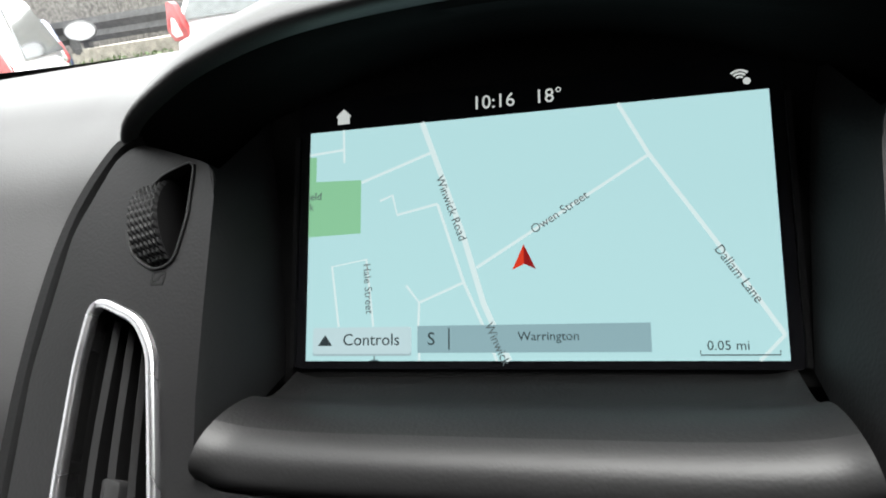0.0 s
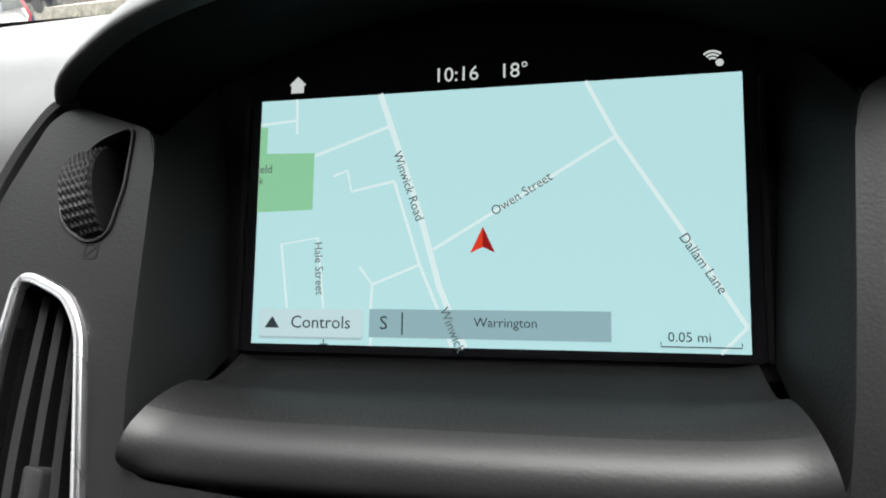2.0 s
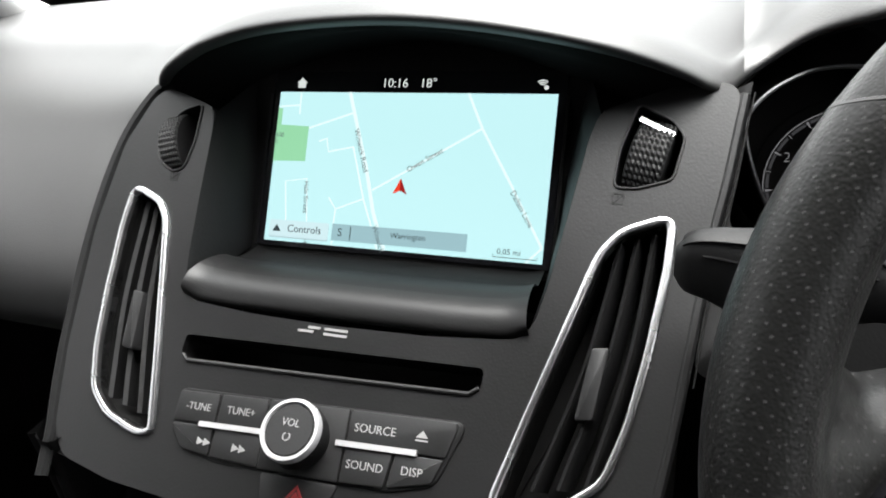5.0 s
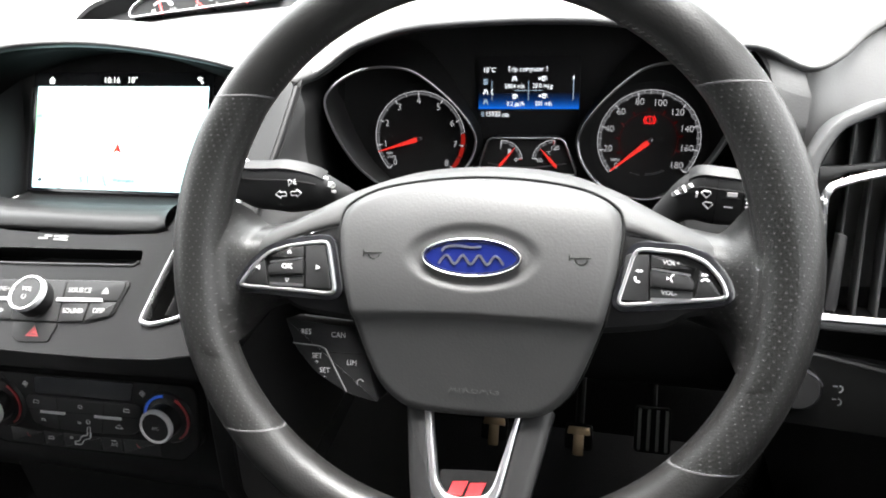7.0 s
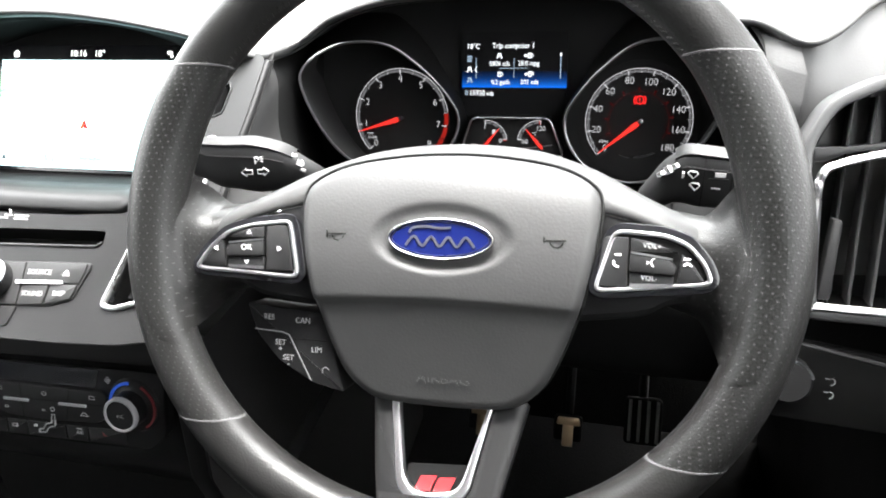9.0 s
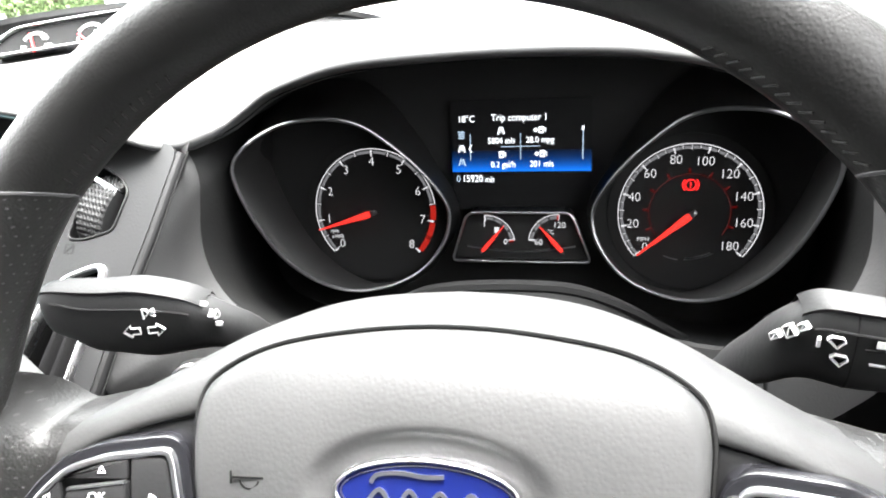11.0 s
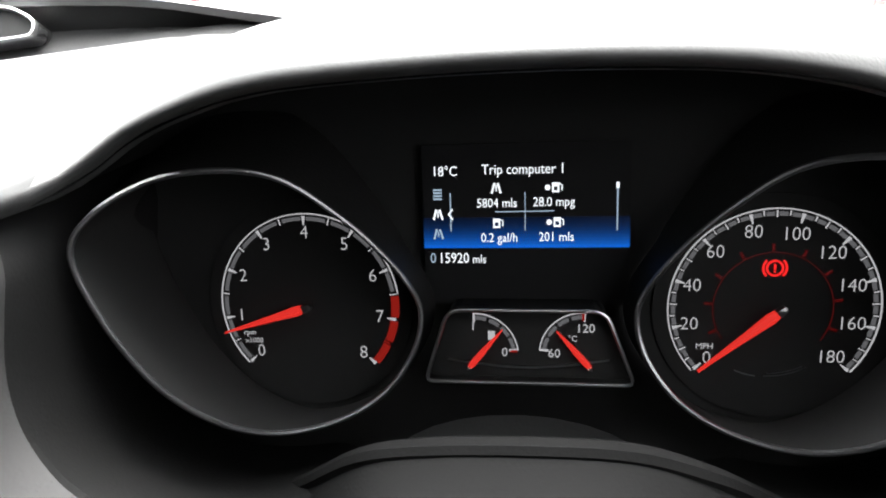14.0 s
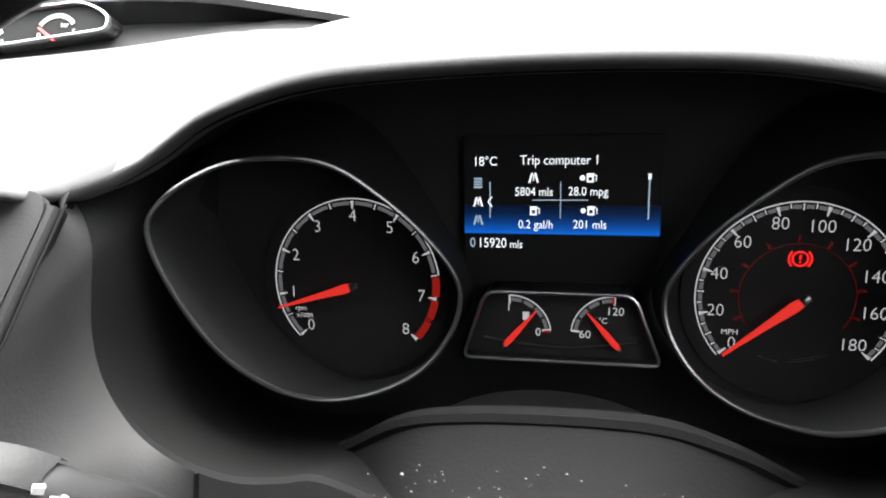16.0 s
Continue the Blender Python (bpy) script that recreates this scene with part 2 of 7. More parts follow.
def rings_mesh(bm, rings, closed=True, cap0=False, cap1=False):
    """Skins a list of rings of 3D points."""
    rows = [[bm.verts.new(p) for p in r] for r in rings]
    k = len(rows[0])
    for a, b in zip(rows, rows[1:]):
        for i in range(k if closed else k - 1):
            j = (i + 1) % k
            bm.faces.new((a[i], a[j], b[j], b[i]))
    if cap0:
        bm.faces.new(rows[0])
    if cap1:
        bm.faces.new(rows[-1])
    return rows


def slab(m, outline, w0, w1, bevel=0.0, bm=None):
    """A plate with the outline, from depth w0 to w1, its front edge rounded."""
    bm = bm or bmesh.new()
    o = v2(outline)
    lv = [(o, w0)]
    if bevel:
        lv += [(o, w1 - bevel), (inset(o, bevel * 0.3), w1 - bevel * 0.3), (inset(o, bevel), w1)]
    else:
        lv.append((o, w1))
    rings_mesh(bm, [[m @ Vector((p.x, p.y, w)) for p in ring] for ring, w in lv], cap0=True, cap1=True)
    return bm


def band(m, outer, inner, w0, w1, bevel=0.0, bm=None, w_in=None):
    """A frame between two outlines of as many points."""
    bm = bm or bmesh.new()
    o, i = v2(outer), v2(inner)
    wi = w1 if w_in is None else w_in
    lv = [(o, w0), (o, w1 - bevel)]
    if bevel:
        lv += [([a.lerp(b, 0.12) for a, b in zip(o, i)], w1 - 0.25 * bevel), ([a.lerp(b, 0.3) for a, b in zip(o, i)], w1)]
        lv += [([a.lerp(b, 0.7) for a, b in zip(o, i)], wi), ([a.lerp(b, 0.88) for a, b in zip(o, i)], wi - 0.25 * bevel)]
    lv += [(i, wi - bevel), (i, w0)]
    rings_mesh(bm, [[m @ Vector((p.x, p.y, w)) for p in r] for r, w in lv] + [[m @ Vector((p.x, p.y, w0)) for p in o]])
    return bm


def tube(points, radius, n=10, closed=False, bm=None, squash=1.0, up=None):
    """A round or oval bar along 3D points; radius a number or one for each point."""
    bm = bm or bmesh.new()
    pts = [Vector(p) for p in points]
    k = len(pts)
    rings = []
    ref = Vector(up) if up else Vector((0.02, 0.1, 1)).normalized()
    for i, p in enumerate(pts):
        t = (pts[(i + 1) % k] - pts[i - 1]) if closed else (pts[min(i + 1, k - 1)] - pts[max(i - 1, 0)])
        t.normalize()
        side = t.cross(ref)
        if side.length < 1e-4:
            side = t.cross(Vector((1, 0, 0)))
        side.normalize()
        top = side.cross(t).normalized()
        r = radius[i] if isinstance(radius, (list, tuple)) else radius
        rings.append([p + (side * math.cos(a) + top * math.sin(a) * squash) * r for a in (2 * math.pi * j / n for j in range(n))])
    if closed:
        rings.append(rings[0])
    rings_mesh(bm, rings, cap0=not closed, cap1=not closed)
    return bm


def lathe(m, profile, n=40, bm=None):
    """A body of revolution round the face's outward axis: (radius, depth) pairs."""
    bm = bm or bmesh.new()
    rings = []
    for r, w in profile:
        rings.append([m @ Vector((max(r, 1e-5) * math.cos(2 * math.pi * j / n), max(r, 1e-5) * math.sin(2 * math.pi * j / n), w)) for j in range(n)])
    rings_mesh(bm, rings, cap0=True, cap1=True)
    return bm


def strip(m, pts, width, w0, w1, bm=None):
    """A flat line of a width along 2D points."""
    bm = bm or bmesh.new()
    p = v2(pts)
    k = len(p)
    left, right = [], []
    for i in range(k):
        t = (p[min(i + 1, k - 1)] - p[max(i - 1, 0)]).normalized()
        nrm = Vector((-t.y, t.x)) * width / 2
        left.append(p[i] + nrm)
        right.append(p[i] - nrm)
    o = left + right[::-1]
    rows = []
    for i in range(k):
        rows.append([m @ Vector((q.x, q.y, w)) for q, w in ((left[i], w0), (left[i], w1), (right[i], w1), (right[i], w0))])
    rings_mesh(bm, rows, cap0=True, cap1=True)
    return bm


def arc(cx, cy, r, a0, a1, n=24):
    return [(cx + r * math.cos(radians(a0 + (a1 - a0) * i / n)), cy + r * math.sin(radians(a0 + (a1 - a0) * i / n))) for i in range(n + 1)]


def write(name, body, m, size, at, material, parent, turn=0.0, squeeze=1.0, label="", depth=0.0, align='CENTER', thin=0.0):
    """Raised or printed words on a face."""
    cu = bpy.data.curves.new("words", 'FONT')
    cu.body = body
    cu.size = size
    cu.align_x = align
    cu.align_y = 'CENTER'
    cu.extrude = 0.00008
    cu.offset = -thin
    cu.resolution_u = 3
    tmp = bpy.data.objects.new("words", cu)
    scene.collection.objects.link(tmp)
    me = bpy.data.meshes.new_from_object(tmp)
    bpy.data.objects.remove(tmp)
    bpy.data.curves.remove(cu)
    me.transform(m @ Matrix.Translation((at[0], at[1], depth)) @ pose(0, 0, 0, 0, 0, turn) @ Matrix.Diagonal((squeeze, 1, 1, 1)))
    me.name = name
    me.materials.clear()
    me.materials.append(material)
    ob = new(name, me)
    link(ob, parent)
    if label:
        ob["label"] = label
    return ob


def sheet(rows, thick=0.0, bm=None, down=(0, 0, -1)):
    """A surface through rows of 3D points, with a thickness."""
    bm = bm or bmesh.new()
    rings_mesh(bm, rows, closed=False)
    if thick:
        d = Vector(down) * thick
        rings_mesh(bm, [[Vector(p) + d for p in r] for r in rows], closed=False)
        for edge in ([r[0] for r in rows], [r[-1] for r in rows], rows[0], rows[-1]):
            rings_mesh(bm, [edge, [Vector(p) + d for p in edge]], closed=False)
    return bm


def plate(m, outer, holes, w0, w1, bm=None):
    """A flat plate with holes right through it."""
    bm = bm or bmesh.new()
    loops = [v2(outer)] + [v2(h) for h in holes]
    for w in (w0, w1):
        edges = []
        for lp in loops:
            vs = [bm.verts.new((p.x, p.y, w)) for p in lp]
            edges += [bm.edges.new((vs[i], vs[(i + 1) % len(vs)])) for i in range(len(vs))]
        bmesh.ops.triangle_fill(bm, edges=edges, use_beauty=True, normal=(0, 0, 1))
    for lp in loops:
        rings_mesh(bm, [[(p.x, p.y, w) for p in lp] for w in (w0, w1)])
    bmesh.ops.transform(bm, matrix=m, verts=bm.verts)
    return bm


def box(lo, hi, bevel=0.004, bm=None, m=None):
    """A box with softened edges."""
    b = bmesh.new()
    bmesh.ops.create_cube(b, size=1.0)
    for v in b.verts:
        v.co = Vector([lo[i] + (v.co[i] + 0.5) * (hi[i] - lo[i]) for i in range(3)])
    if bevel:
        bmesh.ops.bevel(b, geom=list(b.edges), offset=bevel, segments=2, affect='EDGES')
    if m:
        bmesh.ops.transform(b, matrix=m, verts=b.verts)
    if bm is None:
        return b
    me = bpy.data.meshes.new("tmp")
    b.to_mesh(me)
    b.free()
    bm.from_mesh(me)
    bpy.data.meshes.remove(me)
    return bm


def lerp_at(x, table):
    """Smooth interpolation in a table of (x, values...)."""
    if x <= table[0][0]:
        return table[0][1:]
    for a, b in zip(table, table[1:]):
        if x <= b[0]:
            t = (x - a[0]) / (b[0] - a[0])
            return [p + (q - p) * t for p, q in zip(a[1:], b[1:])]
    return table[-1][1:]


def mirror_x(pts):
    return [(-p[0], *p[1:]) for p in pts][::-1]


X0 = 0.0045          # middle of the centre stack
XW = 0.3635          # middle of the steering wheel
P_ST = plane((X0, 0.063, 0.908), 46, 0, 0.8)
P_S = plane((X0, 0.1697, 0.967), 30.8, 0.9, 0)
P_CLU = plane((XW + 0.002, 0.284, 0.9355), 12, 0, 0.7)
P_W = plane((XW, -0.012, 0.955), 27, 0, 1.9)
P_PAD = plane((XW + 0.002, -0.002, 0.9665), 26.5, 0, 1.9)
P_CL = plane((X0, 0.03, 0.772), 15, 0, 2.0)
P_R = plane((0.6, 0.12, 0.9), 20, 0, 0)
P_POD = plane((X0, 0.335, 1.05), 35, 0, 1.5)

# ---- dashboard ----
dashboard = thing("dashboard", (X0, 0.45, 0.9), "dark grey soft grained plastic dashboard with two hooded recesses", "dashboard")

# front edge of the dash top: x, y, z
EDGE = [(-0.74, 0.27, 0.985), (-0.45, 0.255, 0.985), (-0.26, 0.245, 0.985), (-0.2, 0.215, 0.995), (-0.166, 0.176, 1.015), (-0.15, 0.163, 1.026),
        (-0.13, 0.156, 1.036), (-0.1, 0.148, 1.047), (-0.055, 0.142, 1.056), (0.01, 0.140, 1.059), (0.066, 0.143, 1.054), (0.121, 0.151, 1.042),
        (0.155, 0.161, 1.029), (0.177, 0.178, 1.016), (0.19, 0.215, 1.016), (0.217, 0.226, 1.033), (0.245, 0.217, 1.044), (0.27, 0.211, 1.051),
        (0.3, 0.207, 1.055), (0.36, 0.205, 1.058), (0.42, 0.206, 1.057), (0.46, 0.211, 1.051), (0.49, 0.219, 1.042), (0.525, 0.229, 1.033),
        (0.550, 0.221, 1.032), (0.575, 0.190, 1.025), (0.598, 0.200, 1.031), (0.625, 0.232, 1.043), (0.66, 0.250, 1.052), (0.74, 0.262, 1.058)]
# crest behind the edge: x, y, z, and the glass line: y, z
CREST = [(-0.74, 0.38, 1.018, 0.56, 1.028), (-0.3, 0.36, 1.021, 0.66, 1.034), (-0.15, 0.30, 1.030, 0.70, 1.036), (0.01, 0.24, 1.048, 0.72, 1.038), (0.12, 0.29, 1.053, 0.72, 1.04),
         (0.185, 0.35, 1.057, 0.71, 1.042), (0.22, 0.32, 1.058, 0.71, 1.042), (0.27, 0.265, 1.064, 0.70, 1.042), (0.36, 0.25, 1.072, 0.70, 1.042), (0.45, 0.265, 1.066, 0.68, 1.04), (0.54, 0.30, 1.043, 0.65, 1.036), (0.60, 0.33, 1.048, 0.62, 1.036), (0.66, 0.35, 1.066, 0.6, 1.040), (0.74, 0.36, 1.072, 0.54, 1.042)]
NX = 150
edge_curve = spline(EDGE, 6, False)


def edge_at(x):
    for a, b in zip(edge_curve, edge_curve[1:]):
        if a.x <= x <= b.x:
            t = (x - a.x) / max(b.x - a.x, 1e-9)
            return a.lerp(b, t)
    return edge_curve[-1].copy()


rows = []
for i in range(NX + 1):
    x = -0.172 + 0.912 * i / NX
    e = edge_at(x)
    cy, cz, gy, gz = lerp_at(x, CREST)
    hr = 0.011 + 0.0055 * min(1.0, max(0.0, (x - 0.18) / 0.05)) * min(1.0, max(0.0, (0.56 - x) / 0.05))
    prof = [Vector((x, e.y + 0.012, e.z - 0.0065)), Vector((x, e.y + 0.003, e.z - 0.0035)), e, Vector((x, e.y + 0.004, e.z + 0.30 * hr)), Vector((x, e.y + 0.015, e.z + 0.70 * hr)), Vector((x, e.y + 0.036, e.z + hr)),
            Vector((x, (e.y + 0.036) * 0.55 + cy * 0.45, (e.z + hr) * 0.45 + cz * 0.55)), Vector((x, cy, cz)), Vector((x, cy * 0.6 + gy * 0.4, cz * 0.62 + gz * 0.38 - 0.002)), Vector((x, gy, gz)), Vector((x, gy + 0.02, gz - 0.03))]
    rows.append(spline(prof, 4, False))
part("dash_top", sheet(rows), M_DASH, dashboard, "dark grey grained dash top, bright under the windscreen")

# passenger front, from the edge downwards
rows = []
for i in range(41):
    x = -0.74 + (0.74 - 0.172) * i / 40
    e = edge_at(x)
    cy, cz, gy, gz = lerp_at(x, CREST)
    near = max(0.0, (x + 0.24) / 0.08)
    prof = [Vector((x, gy + 0.02, gz - 0.03)), Vector((x, gy, gz)), Vector((x, cy * 0.6 + gy * 0.4, cz * 0.62 + gz * 0.38 - 0.002)), Vector((x, cy, cz)), Vector((x, e.y * 0.5 + cy * 0.5, e.z * 0.42 + cz * 0.58)),
            Vector((x, e.y + 0.004, e.z + 0.001)), Vector((x, 0.222 - 0.006 * near, 0.96)), Vector((x, 0.186, 0.925)), Vector((x, 0.158, 0.885)), Vector((x, 0.147, 0.85)), Vector((x, 0.152, 0.82)), Vector((x, 0.19, 0.79)), Vector((x, 0.30, 0.74))]
    rows.append(spline(prof, 5, False))
part("passenger_panel", sheet(rows), M_DASH, dashboard)

# underside of the hood over the screen
rows = []
for i in range(61):
    x = -0.172 + 0.351 * i / 60
    e = edge_at(x)
    t = min(1.0, abs(x - X0) / 0.17)
    back = Vector((X0 + (x - X0) * 0.86, 0.212 - 0.012 * t, 1.034 - 0.046 * t * t))
    e2 = e + Vector((0, 0.011, -0.0080))
    mid = e2.lerp(back, 0.5) + Vector((0, 0, 0.004 * (1 - t)))
    rows.append([e + Vector((0, 0.0075, -0.0045)), e2, e2.lerp(mid, 0.5), mid, back])
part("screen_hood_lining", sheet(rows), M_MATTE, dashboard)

# binnacle: mouth ring to the back ring
P_MOUTH = plane((XW + 0.002, 0.158, 0.914), 24, 0, 0.9)
MOUTH_L = [(-0.1900, 0.1050), (-0.1850, 0.0975), (-0.1815, 0.0860), (-0.1815, 0.0720), (-0.1812, 0.0550), (-0.1780, 0.0400), (-0.1705, 0.0255), (-0.1570, 0.0115), (-0.1380, 0.0018), (-0.1180, -0.0022), (-0.1000, -0.0010), (-0.0850, 0.0010), (-0.0600, -0.0060), (-0.0300, -0.0130)]
MOUTH_UV = MOUTH_L + [(0.0, -0.0150)] + mirror_x(MOUTH_L)
MOUTH = [P_MOUTH @ Vector((u, v, 0)) for u, v in MOUTH_UV]
top = [edge_at(x) + Vector((0, 0.004, -0.005)) for x in (0.545, 0.53, 0.51, 0.49, 0.46, 0.42, 0.36, 0.3, 0.27, 0.245, 0.217, 0.2, 0.186)]
ring = spline(MOUTH + top, 4, True)
back, mid = [], []
for p in ring:
    k = min(1.0, max(0.0, (0.985 - p.z) / 0.06))
    k = k * k * (3 - 2 * k)
    q = Vector((0.365 + (p.x - 0.365) * (1.02 + 0.10 * k), 0, 0.945 + (p.z - 0.945) * (0.95 + 0.05 * k) - 0.058 * k))
    q.y = 0.292 + (q.z - 0.935) * math.tan(radians(12))
    back.append(q)
    mid.append(p.lerp(q, 0.5) + Vector((0, 0, -0.010 * k)))
bm = bmesh.new()
lip = [Vector((0.365 + (p.x - 0.365) * 1.012, p.y + 0.004, 0.945 + (p.z - 0.945) * 1.012)) for p in ring]
rings_mesh(bm, [lip, ring, mid, back])
part("binnacle_lining", bm, M_LINING, dashboard, "dark lining of the instrument recess", smooth=60)

# rounded surround outside the mouth, seams in it, and the panel below
mouth_c = spline([Vector((u, v)) for u, v in MOUTH_UV], 5, False)


# outer limits of the recess's flanks: the stack's edge on one side, the ridge of the door-side panel on the other
FLANK_L = [P_ST @ Vector((u, v, -0.003)) for u, v in ((0.1592, -0.05), (0.1690, 0.01), (0.1733, 0.05), (0.1765, 0.078), (0.1810, 0.105), (0.1840, 0.13), (0.1873, 0.154))]
FLANK_R = [Vector(p) for p in ((0.572, 0.150, 0.86), (0.572, 0.153, 0.91), (0.5722, 0.157, 0.95), (0.573, 0.163, 0.990), (0.5765, 0.180, 1.018), (0.575, 0.190, 1.025))]


def flank_at(z, table):
    for p, q in zip(table, table[1:]):
        if z <= q.z:
            return p.lerp(q, min(1.0, max(0.0, (z - p.z) / (q.z - p.z))))
    return table[-1].copy()


def surround_row(i):
    t = (mouth_c[min(i + 1, len(mouth_c) - 1)] - mouth_c[max(i - 1, 0)]).normalized()
    n = Vector((t.y, -t.x))
    p = mouth_c[i]
    o = P_MOUTH @ Vector((p.x, p.y, 0))
    down = P_MOUTH @ Vector((p.x + n.x * 0.02, p.y - 0.055, -0.012))
    k = min(1.0, max(0.0, (abs(n.x) - 0.25) / 0.45)) if abs(p.x) > 0.12 else 0.0
    k = k * k * (3 - 2 * k)
    far = down.lerp(flank_at(o.z - 0.004, FLANK_L if p.x < 0 else FLANK_R), k)
    bulge = Vector((0.0035 * k * (1 if p.x < 0 else -1), -0.0005 - 0.0035 * k, 0.0))
    return [o] + [o.lerp(far, f) + bulge * math.sin(math.pi * f) for f in (0.06, 0.16, 0.3, 0.46, 0.62, 0.78, 0.9, 1.0)]


def close_row(a, b):
    """A last row that carries the surround up under the hood's edge."""
    return [a.lerp(b, f) for f in (0.0, 0.06, 0.16, 0.3, 0.46, 0.62, 0.78, 0.9, 1.0)]


first = [close_row(edge_at(0.176) + Vector((0, 0.010, -0.006)), FLANK_L[-1] + Vector((0.0, 0.004, 0.004)))]
last = [close_row(edge_at(0.552) + Vector((0, 0.008, -0.008)), edge_at(0.573) + Vector((0, 0.004, -0.004)))]
part("binnacle_surround", sheet(first + [surround_row(i) for i in range(len(mouth_c))] + last), M_SILL, dashboard, "grained grey surround of the instrument recess", smooth=60)
for u0 in (-0.134, 0.134):
    i = min(range(len(mouth_c)), key=lambda k: (mouth_c[k] - Vector((u0, 0.0005))).length)
    part("panel_seam", tube([q + Vector((0, -0.0002, 0.0002)) for q in surround_row(i)], 0.0010, 6), M_BLACK, dashboard)
part("flank_seam", tube(spline([p + Vector((0.0012, -0.0012, 0.0)) for p in FLANK_L[1:]], 6, False), 0.0005, 6), M_BLACK, dashboard)


def panel_row(x):
    return [Vector((x, 0.176, 0.838)), Vector((x, 0.170, 0.82)), Vector((x, 0.170, 0.8)), Vector((x, 0.2, 0.72)), Vector((x, 0.28, 0.66))]


part("driver_lower_panel", sheet([spline(panel_row(0.14 + 0.62 * i / 20), 4, False) for i in range(21)]), M_BLACK, dashboard)

# panel beside the door
rows = []
for i in range(25):
    t = i / 24
    line = []
    for x, y0 in ((0.572, 0.164), (0.576, 0.158), (0.588, 0.154), (0.61, 0.153), (0.66, 0.150), (0.75, 0.158)):
        e = edge_at(x)
        ztop = e.z - 0.003
        z = 0.78 + (ztop - 0.78) * t
        k = max(0.0, (t - 0.62) / 0.38)
        line.append(Vector((x, y0 + 0.02 * t + (e.y + 0.006 - y0 - 0.02) * k ** 2.0, z)))
    rows.append(spline(line, 5, False))
part("door_side_panel", sheet(rows[8:]), M_DASH, dashboard, smooth=60)
part("door_side_lower", sheet(rows[:9]), M_BLACK, dashboard)

# steering column shroud with its raised lip
column = thing("steering_column", (XW, 0.12, 0.86), "dark grey plastic steering column shroud, dusty on top", "steering column")
ARC = [(0.214, 0.262, 0.82), (0.24, 0.24, 0.855), (0.268, 0.221, 0.883), (0.299, 0.199, 0.915), (0.325, 0.19, 0.928), (0.363, 0.186, 0.934), (0.402, 0.188, 0.932), (0.431, 0.197, 0.917), (0.462, 0.221, 0.886), (0.49, 0.242, 0.857), (0.516, 0.262, 0.822)]
arc_pts = spline([(XW + 0.002 + (x - XW) * 0.955, y, z - 0.0045) for x, y, z in ARC], 6, False)
part("shroud_lip", tube([p for p in arc_pts if p.z > 0.829], 0.0042, 8), M_MATTE, column)
rows = []
for p in arc_pts:
    if p.z < 0.832:
        continue
    s = (p.x - XW) / 0.15
    k = min(1.0, max(0.0, (0.905 - p.z) / 0.05))
    rows.append([p + Vector((0, 0.03, -0.035)), p + Vector((0, 0.004, 0.002)), p + Vector((0, -0.006, -0.002)), Vector((XW + (p.x - XW) * (0.8 + 0.1 * k), 0.13 + 0.05 * k, p.z - 0.022 + 0.004)), Vector((XW + (p.x - XW) * (0.62 + 0.2 * k), 0.06 + 0.10 * k, p.z - 0.028 + 0.01 * s * s))])
part("shroud_top", sheet([spline(r, 4, False) for r in rows]), M_MATTE, column)
bm = bmesh.new()
rings_mesh(bm, [[Vector((XW + 0.062 * math.cos(a), y, 0.866 + 0.036 * math.sin(a) - 0.1 * (0.2 - y) * 0.3)) for a in [2 * math.pi * j / 28 for j in range(28)]] for y in (0.03, 0.08, 0.16, 0.24)], cap0=True, cap1=True)
part("column_tube", bm, M_MATTE, column)
rnd = random.Random(4)
bm = bmesh.new()
for _ in range(320):
    x = XW + rnd.uniform(-0.09, 0.09)
    y = rnd.uniform(0.1, 0.165)
    z = 0.909 - ((x - XW) / 0.09) ** 2 * 0.022 + (y - 0.13) * 0.3 + 0.006
    s = rnd.uniform(0.00010, 0.00042) if rnd.random() < 0.93 else rnd.uniform(0.0004, 0.0007)
    box((x - s, y - s, z - 0.0006), (x + s, y + s, z + 0.0002), 0, bm)
specks = part("dust_specks", bm, M_THREAD, column, "pale specks of dust")
specks["kind"] = "stuff"

# ---- centre stack ----
stack = thing("center_stack", (X0, 0.1, 0.75), "satin dark grey centre stack with touch screen and vents", "center console")
VENT = [(0.0895, -0.053), (0.1, -0.0565), (0.125, -0.049), (0.1395, -0.037), (0.1475, -0.012), (0.153, 0.02), (0.158, 0.06), (0.1585, 0.083), (0.1525, 0.0865), (0.133, 0.0785), (0.1235, 0.066), (0.113, 0.03), (0.1, -0.015)]
vent_out = rounded(VENT, 0.006, 3)
vent_in = inset(v2(vent_out), 0.0042)
THUMB = [(0.1270, 0.1432), (0.1400, 0.1378), (0.1490, 0.1265), (0.1493, 0.1115), (0.1445, 0.1035), (0.1335, 0.0970), (0.1262, 0.0995), (0.1247, 0.118)]
THUMB_R = [(0.1365, 0.1440), (0.1300, 0.1190), (0.1288, 0.0998), (0.1385, 0.0997), (0.1543, 0.1050), (0.1582, 0.1270), (0.1525, 0.1350)]
thumb_out = rounded(THUMB, 0.004, 3)
thumb_r = rounded(THUMB_R, 0.003, 3)
OUTER_L = [(0.0, -0.0825), (0.06, -0.082), (0.11, -0.0795), (0.145, -0.073), (0.156, -0.06), (0.167, -0.015), (0.1775, 0.058), (0.1775, 0.115), (0.166, 0.15), (0.155, 0.155), (0.118, 0.1415)]
OUTER_R = OUTER_L[:4] + [(0.1535, -0.06), (0.161, -0.015), (0.1685, 0.05), (0.1718, 0.078), (0.1763, 0.105), (0.1792, 0.127), (0.1825, 0.152), (0.176, 0.158), (0.155, 0.156), (0.118, 0.1415)]
